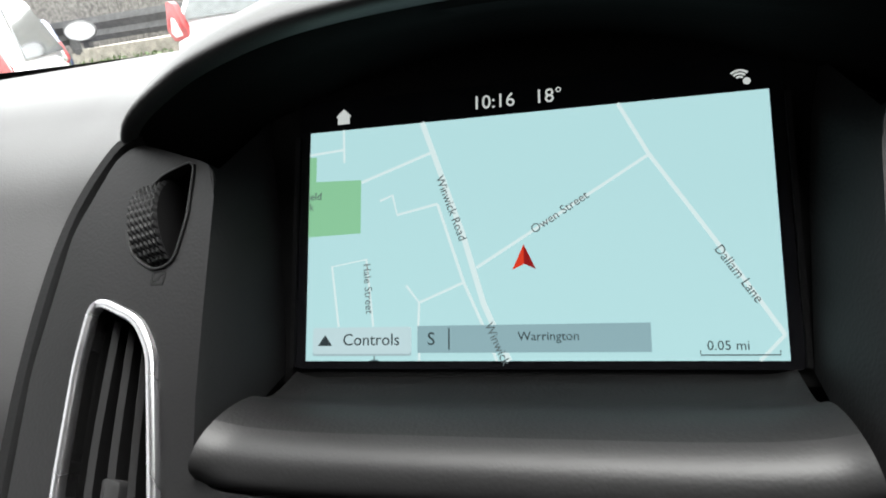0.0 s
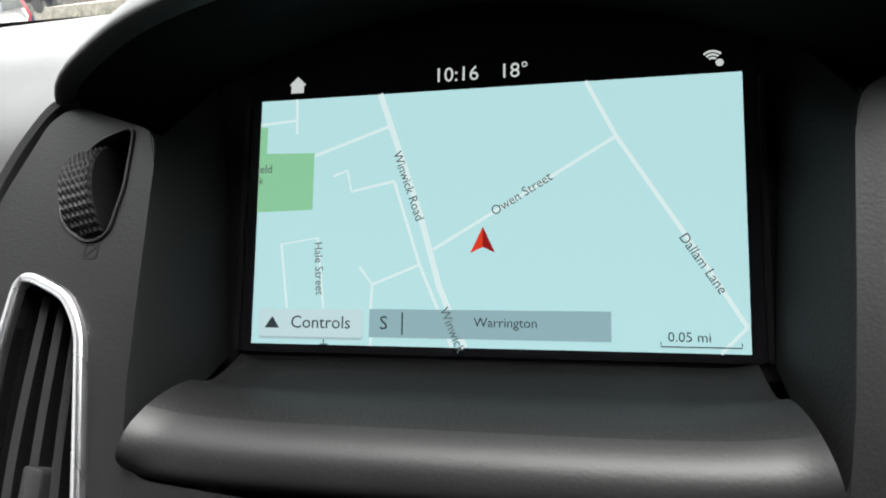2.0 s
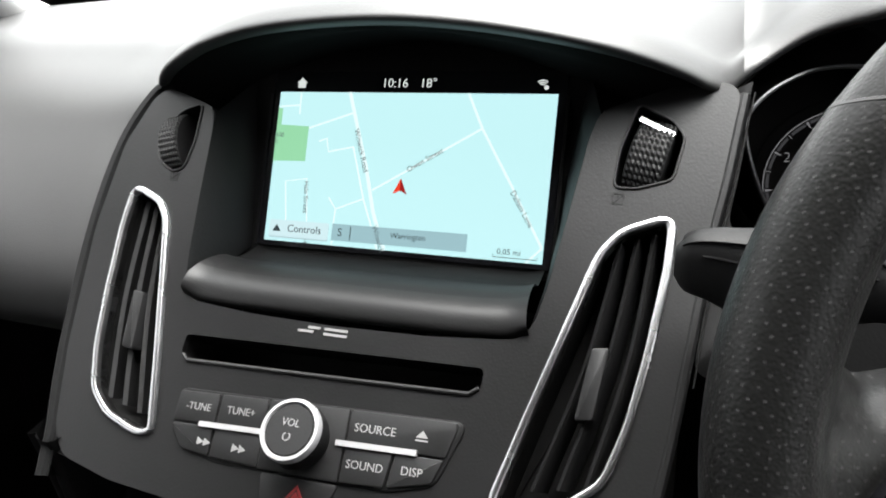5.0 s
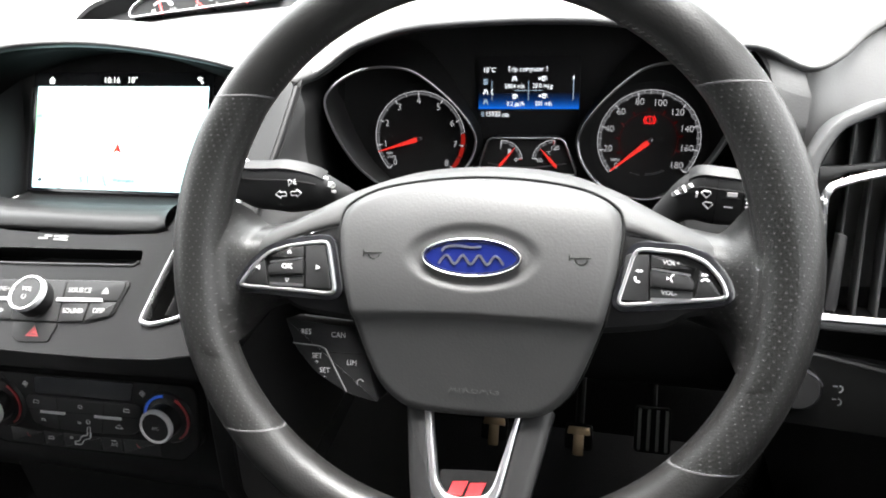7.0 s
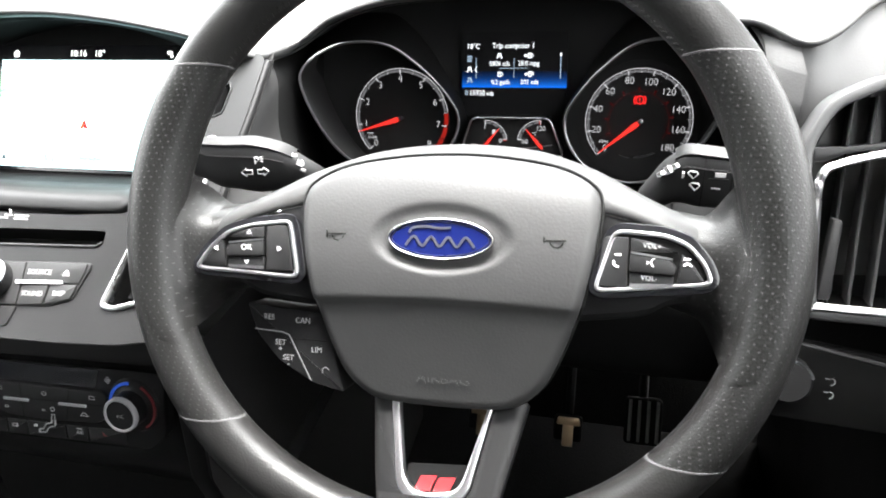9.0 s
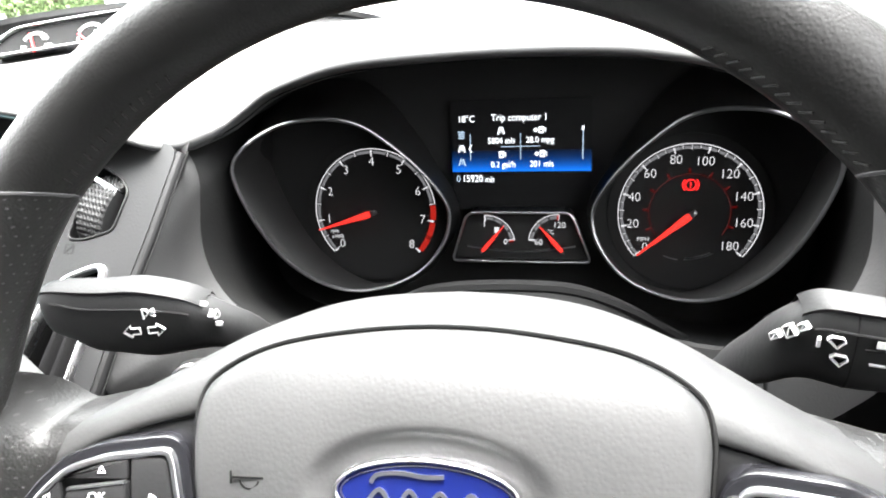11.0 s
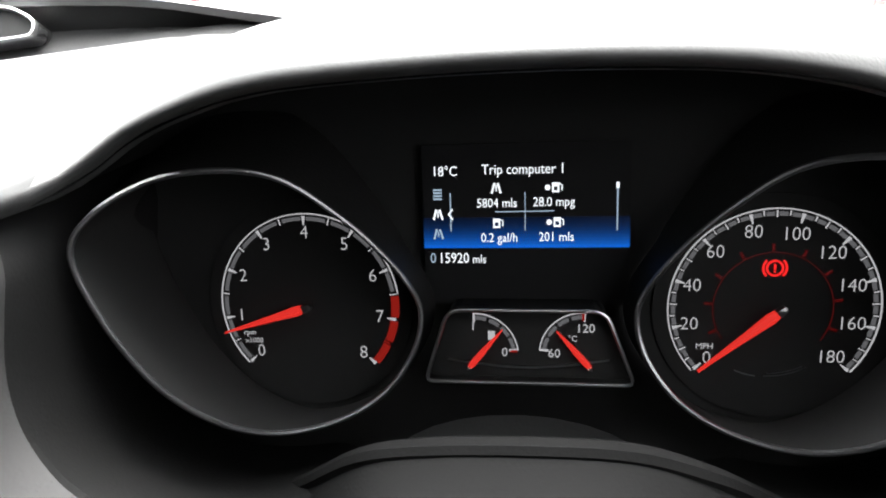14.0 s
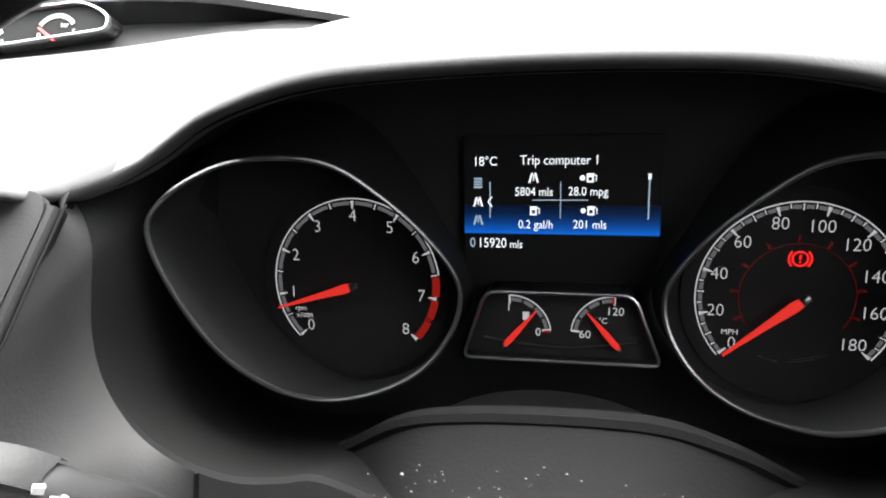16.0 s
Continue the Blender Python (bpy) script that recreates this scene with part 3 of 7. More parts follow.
INNER_R = [(0.114, 0.127), (0.108, 0.08), (0.1035, 0.048), (0.0995, 0.028), (0.093, 0.02), (0.05, 0.0165), (0.0, 0.0155)]
right = OUTER_R + INNER_R
left = mirror_x(OUTER_L + INNER_R)
outline = rounded(right[:-1] + [(0.0, 0.0155)] + left[1:-1], 0.006, 3)
# radio panel and slot openings
SLOT = rounded([(-0.0885, 0.001), (0.0795, 0.005), (0.0795, -0.005), (0.076, -0.0075), (-0.084, -0.013), (-0.0885, -0.010)], 0.003, 3)
face_holes = [vent_out, mirror_x(vent_out), thumb_r, mirror_x(thumb_out), SLOT]
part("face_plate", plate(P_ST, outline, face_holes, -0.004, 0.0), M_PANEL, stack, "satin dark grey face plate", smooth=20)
# rolled outer border and deep sides
def deep_border(p, n):
    return ((p - n * 0.001, -0.0015), (p + n * 0.0008, -0.002), (p + n * 0.002, 0.0005), (p + n * 0.0055, 0.001), (p + n * 0.010, -0.003), (p + n * 0.0125, -0.012), (p + n * 0.013, -0.024), (p + n * 0.010, -0.12))


def slim_border(p, n):
    return ((p - n * 0.001, -0.0010), (p + n * 0.0010, 0.0), (p + n * 0.0030, -0.0004), (p + n * 0.0042, -0.0022), (p + n * 0.0044, -0.0045), (p + n * 0.0036, -0.0070), (p + n * 0.001, -0.0075))


for sg, nm in ((1, "border"), (-1, "border")):
    rws = []
    side = spline([Vector(p) for p in [(0.152, -0.085), (0.1545, -0.07)] + (OUTER_R[4:11] if sg > 0 else OUTER_L[4:10])], 6, False)
    for i, p in enumerate(side):
        t = (side[min(i + 1, len(side) - 1)] - side[max(i - 1, 0)]).normalized()
        nrm = Vector((t.y, -t.x))
        rws.append([P_ST @ Vector((sg * q.x, q.y, w)) for q, w in (slim_border if sg > 0 else deep_border)(p, nrm)])
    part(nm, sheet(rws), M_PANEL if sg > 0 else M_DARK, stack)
# cheeks and back of the recess round the screen
for sg in (1, -1):
    rws = []
    for (u, v), (ub, vb, wb) in zip([(0.1195, 0.1415), (0.114, 0.127), (0.108, 0.08), (0.1035, 0.048), (0.0995, 0.028)],
                                    [(0.106, 0.18, -0.022), (0.104, 0.158, -0.024), (0.1, 0.12, -0.032), (0.098, 0.09, -0.039), (0.097, 0.068, -0.046)]):
        rws.append([P_ST @ Vector((sg * u, v, 0.0002)), P_ST @ Vector((sg * (u - 0.002), v, -0.004)), P_ST @ Vector((sg * ub, vb, wb))])
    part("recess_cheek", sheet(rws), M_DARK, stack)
# shelf lip below the screen
rws = []
for i in range(61):
    u = -0.099 + 0.198 * i / 60
    f = abs(u) / 0.099
    k = max(0.0, (f - 0.88) / 0.12) ** 2
    v0 = 0.0190 + 0.0030 * f ** 6
    prof = [(v0, -0.003), (v0 + 0.0006, 0.0008), (v0 + 0.004, 0.0026), (v0 + 0.011, 0.0022), (v0 + 0.018, -0.0022), (v0 + 0.025, -0.010), (v0 + 0.031, -0.021), (0.056, -0.034), (0.07, -0.05)]
    rws.append(spline([P_ST @ Vector((u * (1.0 - 0.009 * j), v, w + (0.0030 * k if j > 1 else -0.0015 * k))) for j, (v, w) in enumerate(prof)], 4, False))
part("shelf", sheet([r[:18] for r in rws]), M_SHELF, stack, "rounded satin grey shelf below the screen")
# the shelf's upper slope in a darker plastic, standing in for the hood's shade
part("shelf_shaded_top", sheet([r[17:] for r in rws]), M_DARK, stack)

# screen
part("screen_bezel", slab(P_S, rounded([(-0.108, -0.056), (0.108, -0.056), (0.108, 0.08), (-0.108, 0.08)], 0.004), -0.012, -0.0012), M_BLACK, stack)
screen = part("touch_screen", slab(P_S, rounded([(-0.0935, -0.0505), (0.0935, -0.0505), (0.0935, 0.0605), (-0.0935, 0.0605)], 0.002), -0.001, 0.0), M_GLOSS, stack, "glossy black touch screen showing a street map")
for u in (-0.0945, 0.0945):
    part("screen_edge", strip(P_S, [(u, -0.050), (u, 0.046)], 0.0018, -0.001, 0.0012), M_DARK, screen)
MW, MH = 0.0888, 0.0475
part("map", slab(P_S, [(-MW, -MH), (MW, -MH), (MW, MH), (-MW, MH)], 0.0, 0.0002), M_MAP, screen, "pale teal street map")
d1, d2, d3, d4 = 0.0004, 0.0006, 0.0008, 0.0010
part("park", slab(P_S, [(-MW, 0.003), (-0.0657, 0.0035), (-0.0657, 0.0256), (-0.0858, 0.0262), (-0.0858, 0.0368), (-MW, 0.0368)], 0.0001, d1), M_PARK, screen, "green park area")
for nm, pts, wd in (("road", [(-0.0395, 0.0475), (-0.0331, 0.0294), (-0.0231, 0.001), (-0.0153, -0.026), (-0.0058, -0.0475)], 0.0026), ("road", [(-0.0332, 0.0134), (-0.0229, -0.0178), (-0.0152, -0.0353), (-0.0105, -0.0475)], 0.0013),
                    ("road", [(-0.0178, -0.0123), (0.0472, 0.027)], 0.0013), ("road", [(0.0369, 0.0475), (0.0472, 0.027), (0.0676, -0.0053), (0.0878, -0.0388)], 0.0017), ("road", [(0.0878, -0.0388), (0.0795, -0.0475)], 0.0013),
                    ("road", [(-0.0746, -0.034), (-0.0779, -0.0097), (-0.063, -0.0073), (-0.0598, -0.034)], 0.001), ("road", [(-0.0737, 0.0475), (-0.0732, 0.0335)], 0.001), ("road", [(-MW, 0.0379), (-0.0735, 0.039)], 0.001),
                    ("road", [(-0.0654, 0.0245), (-0.0355, 0.0347)], 0.0012), ("road", [(-0.0573, 0.0163), (-0.052, 0.0183), (-0.05, 0.0101), (-0.0332, 0.0136)], 0.0011), ("road", [(-0.0461, -0.0183), (-0.0408, -0.0251), (-0.0229, -0.0178)], 0.0011),
                    ("road", [(-0.0408, -0.0251), (-0.0412, -0.034), (-0.0408, -0.0475)], 0.001)):
    part(nm, strip(P_S, pts, wd * 0.82, 0.0001, d2), M_ROAD, screen, smooth=0)
for body, at, turn, sz in (("Winwick Road", (-0.0277, 0.0115), -70, 0.0049), ("Owen Street", (0.0142, 0.0072), 31.5, 0.0049), ("Dallam Lane", (0.0745, -0.0178), -57, 0.0049), ("Hale Street", (-0.0621, -0.019), -86, 0.0046), ("ield", (-0.086, 0.0198), 0, 0.0046), ("k", (-0.0875, 0.0153), 0, 0.004), ("Winwick", (-0.0102, -0.0412), -66, 0.0049)):
    write("street_name", body, P_S, sz, at, M_STREET, screen, turn, 0.95, depth=d4 if body == "Winwick" else d2 + 0.0001)
write("street_name", "H", P_S, 0.0046, (-0.0594, -0.0462), M_MAPTEXT, screen, -88, depth=d2)
btn = rounded([(-0.0855, -0.0447), (-0.044, -0.0447), (-0.044, -0.0343), (-0.0855, -0.0343)], 0.001, 2)
part("controls_button", slab(P_S, [(x, y - 0.0008) for x, y in btn], 0.0002, d2 + 0.0001), M_BTN_EDGE, screen)
part("controls_button", slab(P_S, btn, 0.0002, d3), M_BTN, screen)
part("triangle", slab(P_S, [(-0.0831, -0.0415), (-0.0771, -0.0415), (-0.0801, -0.0372)], d2, d4), M_MAPTEXT, screen)
write("lettering", "Controls", P_S, 0.0066, (-0.0605, -0.0394), M_MAPTEXT, screen, depth=d4)
part("place_bar", slab(P_S, [(-0.0414, -0.0444), (0.0448, -0.0444), (0.0448, -0.0341), (-0.0414, -0.0341)], 0.0002, d3), M_BAR, screen)
write("lettering", "S", P_S, 0.007, (-0.0358, -0.0393), M_MAPTEXT, screen, depth=d4)
part("divider", strip(P_S, [(-0.0288, -0.0432), (-0.0288, -0.0352)], 0.0005, d2, d4), M_MAPTEXT, screen)
write("lettering", "Warrington", P_S, 0.0047, (0.0088, -0.0386), M_MAPTEXT, screen, depth=d4)
write("lettering", "0.05 mi", P_S, 0.0046, (0.0697, -0.0424), M_MAPTEXT, screen, depth=d4)
part("scale_bar", strip(P_S, [(0.0607, -0.0440), (0.0607, -0.0455), (0.0858, -0.0455), (0.0858, -0.0440)], 0.0004, d2, d4), M_MAPTEXT, screen)
part("position_arrow", slab(P_S, [(0.0005, -0.0042), (0.0005, -0.0116), (0.0049, -0.0136)], d2, d4), M_ARROW_DARK, screen)
part("position_arrow", slab(P_S, [(0.0005, -0.0042), (-0.0039, -0.0136), (0.0005, -0.0116)], d2, d4), M_ARROW, screen)
write("clock", "10:16", P_S, 0.0078, (-0.0102, 0.0532), M_STATUS, screen, depth=0.0001)
write("lettering", "18\u00b0", P_S, 0.0078, (0.0113, 0.0532), M_STATUS, screen, depth=0.0001)
part("home_symbol", slab(P_S, [(-0.0765, 0.0502), (-0.0713, 0.0502), (-0.0713, 0.0533), (-0.0703, 0.0533), (-0.0739, 0.0568), (-0.0775, 0.0533), (-0.0765, 0.0533)], 0.0, 0.0002), M_STATUS, screen)
for r in (0.0015, 0.0027, 0.0039):
    part("signal_symbol", strip(P_S, arc(0.0795, 0.0515, r, 45, 135, 8), 0.0007, 0.0, 0.0002), M_STATUS, screen)
part("signal_symbol", slab(P_S, arc(0.0818, 0.0512, 0.0013, 0, 350, 12), 0.0, 0.0002), M_STATUS, screen)

# air vents of the stack
def stack_vent(sg):
    vent = part("air_vent", band(P_ST, [(sg * x, y) for x, y in vent_out] if sg > 0 else mirror_x(vent_out), [(sg * p.x, p.y) for p in vent_in] if sg > 0 else mirror_x([(p.x, p.y) for p in vent_in]), -0.006, 0.0025, 0.002), M_CHROME, stack, "tall tapered air vent with a chrome rim")
    o = [Vector((sg * p.x, p.y)) for p in vent_in]
    bm = bmesh.new()
    rings_mesh(bm, [[P_ST @ Vector((p.x, p.y, w)) for p in o] for w in (-0.001, -0.035)], cap1=True)
    part("vent_duct", bm, M_BLACK, vent)
    for k in (0.28, 0.53, 0.78):
        a, b = Vector((0.0955 + 0.045 * k, -0.047 + 0.010 * k)), Vector((0.1255 + 0.03 * k, 0.069 + 0.012 * k))
        bend = (a + b) / 2 + Vector((0.0035, 0))
        line = spline([(sg * a.x, a.y), (sg * bend.x, bend.y), (sg * b.x, b.y)], 6, False)
        rws = []
        for p in line:
            rws.append([P_ST @ Vector((p.x + sg * dx, p.y, w)) for dx, w in ((-0.0012, -0.006), (0.0004, -0.004), (0.0016, -0.006), (0.004, -0.024), (0.002, -0.024), (-0.0012, -0.006))])
        part("slat", sheet(rws), M_SHELF, vent)
    c = Vector((0.127, 0.005))
    tab = rounded([(sg * (c.x - 0.0045), c.y - 0.017), (sg * (c.x + 0.0035), c.y - 0.016), (sg * (c.x + 0.0075), c.y + 0.017), (sg * (c.x - 0.0005), c.y + 0.016)], 0.002)
    part("vent_tab", slab(P_ST, tab, -0.012, -0.0005, 0.0012), M_BUTTON, vent)
    # knurled thumb wheel
    wheel_m = P_ST @ Matrix.Translation((0.1434 if sg > 0 else -0.1412, 0.1190, -0.0165)) @ pose(0, 0, 0, 0, 0, -13 * sg) @ pose(0, 0, 0, 0, 90, 0)
    bm = bmesh.new()
    nr, nw, R, W = 84, 14, 0.0225, 0.0176 if sg > 0 else 0.0130
    rws = []
    for j in range(nw + 1):
        z = -W / 2 + W * j / nw
        rws.append([wheel_m @ Vector(((R + (0.0011 if (i % 2 == 0 and j % 2 == 1) else 0.0) - (0.0012 if j in (0, nw) else 0)) * math.cos(2 * math.pi * i / nr), (R + (0.0011 if (i % 2 == 0 and j % 2 == 1) else 0.0)) * math.sin(2 * math.pi * i / nr), z)) for i in range(nr)])
    rings_mesh(bm, rws, cap0=True, cap1=True)
    tw = part("thumb_wheel", bm, M_BUTTON, stack, "knurled dark thumb wheel", smooth=10)
    well = [Vector((p[0], p[1])) for p in thumb_r] if sg > 0 else [Vector((-p[0], p[1])) for p in thumb_out]
    part("well_lip", band(P_ST, inset(well, -0.0014), well, -0.001, 0.0010, 0.0008), M_PANEL, tw)
    bm = bmesh.new()
    rings_mesh(bm, [[P_ST @ Vector((p.x, p.y, w)) for p in well] for w in (-0.001, -0.045)], cap1=True)
    part("wheel_well", bm, M_BLACK, tw)
    if sg > 0:
        part("chrome_bar", strip(P_ST, [(0.1375, 0.1348), (0.1540, 0.1262)], 0.0024, -0.002, 0.0040), M_CHROME, tw)
    sy = rounded([(sg * 0.1308 - 0.003, 0.0905), (sg * 0.1308 + 0.003, 0.0905), (sg * 0.1308 + 0.003, 0.0965), (sg * 0.1308 - 0.003, 0.0965)], 0.001, 2)
    part("vent_symbol", band(P_ST, sy, inset(v2(sy), 0.0008), 0.0, 0.0002), M_DARK, stack)
    part("vent_symbol", strip(P_ST, [(sg * 0.1308 - 0.0025, 0.091), (sg * 0.1308 + 0.0025, 0.096)], 0.0009, 0.0, 0.0002), M_DARK, stack)


stack_vent(1)
stack_vent(-1)

# disc slot
bm = bmesh.new()
rings_mesh(bm, [[P_ST @ Vector((p.x, p.y, w)) for p in SLOT] for w in (-0.001, -0.03)], cap1=True)
part("disc_slot", bm, M_BLACK, stack)
part("slot_lip", tube([P_ST @ Vector((u, v, 0.0002)) for u, v in ((-0.0865, -0.0098), (-0.083, -0.0128), (0.0, -0.0103), (0.074, -0.0078), (0.0785, -0.0045))], 0.0012, 8), M_PANEL, stack)
for u0, u1, vv in ((-0.0215, -0.0125, 0.0112), (-0.0160, -0.0090, 0.0134), (-0.0065, 0.0065, 0.0134), (-0.0065, 0.0065, 0.0108)):
    part("logo_bar", strip(P_ST, [(u0, vv), (u1, vv)], 0.0013, 0.0, 0.0004), M_PRINT_DIM, stack)

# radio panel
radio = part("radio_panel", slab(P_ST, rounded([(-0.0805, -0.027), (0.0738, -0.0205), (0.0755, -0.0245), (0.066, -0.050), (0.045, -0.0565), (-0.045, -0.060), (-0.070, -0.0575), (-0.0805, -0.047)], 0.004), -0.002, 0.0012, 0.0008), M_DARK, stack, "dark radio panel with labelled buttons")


def key(parent, pts, r=0.0015, h=0.0024, m=P_ST, material=None):
    return part("button", slab(m, rounded(pts, r, 3), 0.0, h, 0.0007), material or M_BUTTON, parent)


key(radio, [(-0.0795, -0.0285), (-0.0550, -0.0272), (-0.0545, -0.0425), (-0.0795, -0.0437)])
key(radio, [(-0.0537, -0.0271), (-0.0265, -0.0256), (-0.0255, -0.0410), (-0.0532, -0.0424)])
key(radio, [(-0.0795, -0.0447), (-0.0545, -0.0435), (-0.0535, -0.0578), (-0.070, -0.0566), (-0.079, -0.0475)])
key(radio, [(-0.0532, -0.0434), (-0.0255, -0.0420), (-0.0245, -0.0582), (-0.0525, -0.0577)])
key(radio, [(-0.0255, -0.0255), (0.0185, -0.0236), (0.019, -0.0572), (-0.0245, -0.0585)])
key(radio, [(0.0195, -0.0235), (0.072, -0.0213), (0.0725, -0.0245), (0.069, -0.0375), (0.0195, -0.0392)])
key(radio, [(0.0195, -0.0402), (0.044, -0.0394), (0.042, -0.0552), (0.020, -0.0570)])
key(radio, [(0.045, -0.0393), (0.0685, -0.0385), (0.0645, -0.0495), (0.0435, -0.0550)])
part("chrome_bar", strip(P_ST, [(-0.0625, -0.0432), (-0.024, -0.0413)], 0.0026, 0.001, 0.0036), M_SILVER, radio)
part("chrome_bar", strip(P_ST, [(0.0148, -0.0396), (0.0555, -0.0376)], 0.0026, 0.001, 0.0036), M_SILVER, radio)
for body, at, sz in (("-TUNE", (-0.066, -0.0353), 0.0052), ("TUNE+", (-0.0405, -0.0340), 0.0052), ("SOURCE", (0.033, -0.0310), 0.0056), ("SOUND", (0.0313, -0.0478), 0.0054), ("DISP", (0.0545, -0.0462), 0.0054)):
    write("lettering", body, P_ST, sz, at, M_PRINT_DIM, radio, 2.2, depth=0.0026)
for u in (-0.0585, -0.0375):
    part("skip_symbol", slab(P_ST, [(u - 0.003, -0.0495), (u + 0.001, -0.0515), (u - 0.003, -0.0535)], 0.002, 0.0026), M_PRINT_DIM, radio)
    part("skip_symbol", slab(P_ST, [(u + 0.001, -0.0495), (u + 0.005, -0.0515), (u + 0.001, -0.0535)], 0.002, 0.0026), M_PRINT_DIM, radio)
part("eject_symbol", slab(P_ST, [(0.0535, -0.0308), (0.0595, -0.0306), (0.0565, -0.0275)], 0.002, 0.0026), M_PRINT_DIM, radio)
part("eject_symbol", strip(P_ST, [(0.0535, -0.0320), (0.0595, -0.0318)], 0.0008, 0.002, 0.0026), M_PRINT_DIM, radio)
KN = P_ST @ Matrix.Translation((-0.0045, -0.0405, 0.002)) @ pose(0, 0, 0, -12, 0, 0)
knob = part("volume_knob", lathe(KN, [(0.0155, 0.0), (0.015, 0.008), (0.0145, 0.011), (0.0138, 0.0125)]), M_DARK, radio, "round volume knob with a chrome rim")
part("knob_rim", lathe(KN, [(0.0152, 0.0095), (0.0152, 0.0120), (0.0146, 0.0136), (0.0132, 0.0138), (0.0124, 0.0120)]), M_SILVER, knob)
part("knob_cap", lathe(KN, [(0.0127, 0.0118), (0.0118, 0.0132), (0.0001, 0.0134)]), M_BUTTON, knob)
write("lettering", "VOL", KN, 0.005, (0, 0.003), M_PRINT_DIM, knob, depth=0.0136)
part("power_symbol", strip(KN, arc(0, -0.0035, 0.0018, 120, 420, 12), 0.0005, 0.0134, 0.0137), M_PRINT_DIM, knob)
hz = part("hazard_button", slab(P_ST, rounded([(-0.0225, -0.0595), (0.0195, -0.0582), (0.0145, -0.0735), (-0.0125, -0.0755), (-0.0195, -0.0715)], 0.0025), -0.002, 0.0014, 0.0008), M_BUTTON, stack, "dark button with a red triangle")
part("hazard_triangle", band(P_ST, [(-0.0068, -0.0702), (0.0052, -0.0698), (-0.0006, -0.0618)], [(-0.0044, -0.0688), (0.0028, -0.0686), (-0.0006, -0.0638)], 0.001, 0.0018), M_RED_DIM, hz)
part("hazard_triangle", slab(P_ST, [(-0.0030, -0.0681), (0.0016, -0.0679), (-0.0006, -0.0648)], 0.001, 0.0018), M_RED_DIM, hz)

# recessed front below the radio and the borders beside the climate panel
rws = []
for i in range(31):
    u = -0.152 + 0.304 * i / 30
    a = P_ST @ Vector((u, -0.079 + 0.006 * (abs(u) / 0.15) ** 4, -0.003))
    fl = (0.98, 1.02, 1.12, 1.30, 1.48) if u < 0 else (0.95, 0.9, 0.88, 0.86, 0.86)
    rws.append(spline([a, a + Vector((0, 0.016, -0.004)), Vector((X0 + u * fl[0], 0.062, 0.822)), Vector((X0 + u * fl[1], 0.058, 0.80)), Vector((X0 + u * fl[2], 0.045, 0.77)), Vector((X0 + u * fl[3], 0.03, 0.70)), Vector((X0 + u * fl[4], 0.06, 0.64))], 4, False))
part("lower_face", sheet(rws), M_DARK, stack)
for sg in (1, -1):
    rws = []
    for (u, y, z) in ((0.152, 0.008, 0.848), (0.147, 0.014, 0.83), (0.139, 0.024, 0.80), (0.133, 0.026, 0.76), (0.13, 0.022, 0.70), (0.13, 0.04, 0.62)) if sg > 0 else ((0.158, 0.010, 0.862), (0.161, 0.013, 0.835), (0.170, 0.018, 0.80), (0.188, 0.020, 0.76), (0.213, 0.020, 0.70), (0.242, 0.03, 0.61)):
        rws.append([Vector((X0 + sg * (u - 0.014), y + 0.02, z)), Vector((X0 + sg * (u - 0.008), y + 0.002, z)), Vector((X0 + sg * u, y, z)), Vector((X0 + sg * (u + 0.008), y + 0.004, z)), Vector((X0 + sg * (u + 0.014), y + 0.02, z)), Vector((X0 + sg * (u + 0.016), y + 0.2, z))])
    part("side_cheek", sheet([spline(r, 3, False) for r in rws]), M_DARK, stack)

# climate panel
climate = thing("climate_panel", tuple(P_CL.translation), "dark climate control panel with two chrome-rimmed knobs", "climate control")
panel_o = v2(rounded([(-0.097, -0.0445), (0.094, -0.0445), (0.110, -0.030), (0.1145, 0.018), (0.111, 0.0256), (-0.109, 0.0256), (-0.1125, 0.018), (-0.108, -0.030)], 0.006))
part("panel", slab(P_CL, panel_o, -0.012, 0.0, 0.001), M_DARK, climate)
part("panel_gap", band(P_CL, inset(panel_o, -0.0006), inset(panel_o, 0.0004), -0.004, 0.0003), M_BLACK, climate)
part("display", slab(P_CL, rounded([(-0.0475, 0.0087), (0.0502, 0.0082), (0.0556, 0.0245), (-0.0460, 0.0245)], 0.001), -0.001, 0.0006), M_GLOSS, climate, "glossy black climate display")
key_o = v2(rounded([(-0.0590, 0.0020), (-0.0550, 0.0066), (0.0566, 0.0058), (0.0602, 0.0012), (0.0555, -0.0195), (0.0476, -0.0240), (0.0, -0.0262), (-0.0400, -0.0248), (-0.0545, -0.0200)], 0.003))
part("key_frame", band(P_CL, inset(key_o, -0.0011), inset(key_o, 0.0003), -0.001, 0.0005), M_BLACK, climate)
keys = part("key_block", slab(P_CL, key_o, -0.001, 0.0022, 0.0012), M_BUTTON, climate)
for u0, u1 in ((-0.0432, -0.0178), (0.0130, 0.0396)):
    part("chrome_bar", strip(P_CL, [(u0, -0.0083), (u1, -0.0083)], 0.0020, 0.001, 0.0038), M_SILVER, keys)
for pts in ([(-0.0247, 0.0062), (-0.0265, -0.0250)], [(0.0245, 0.0056), (0.0175, -0.0232)], [(-0.0575, -0.0068), (-0.0445, -0.0072)], [(-0.0165, -0.0070), (0.0120, -0.0068)], [(0.0410, -0.0068), (0.0570, -0.0066)]):
    part("key_gap", strip(P_CL, pts, 0.0005, 0.001, 0.0024), M_BLACK, keys)
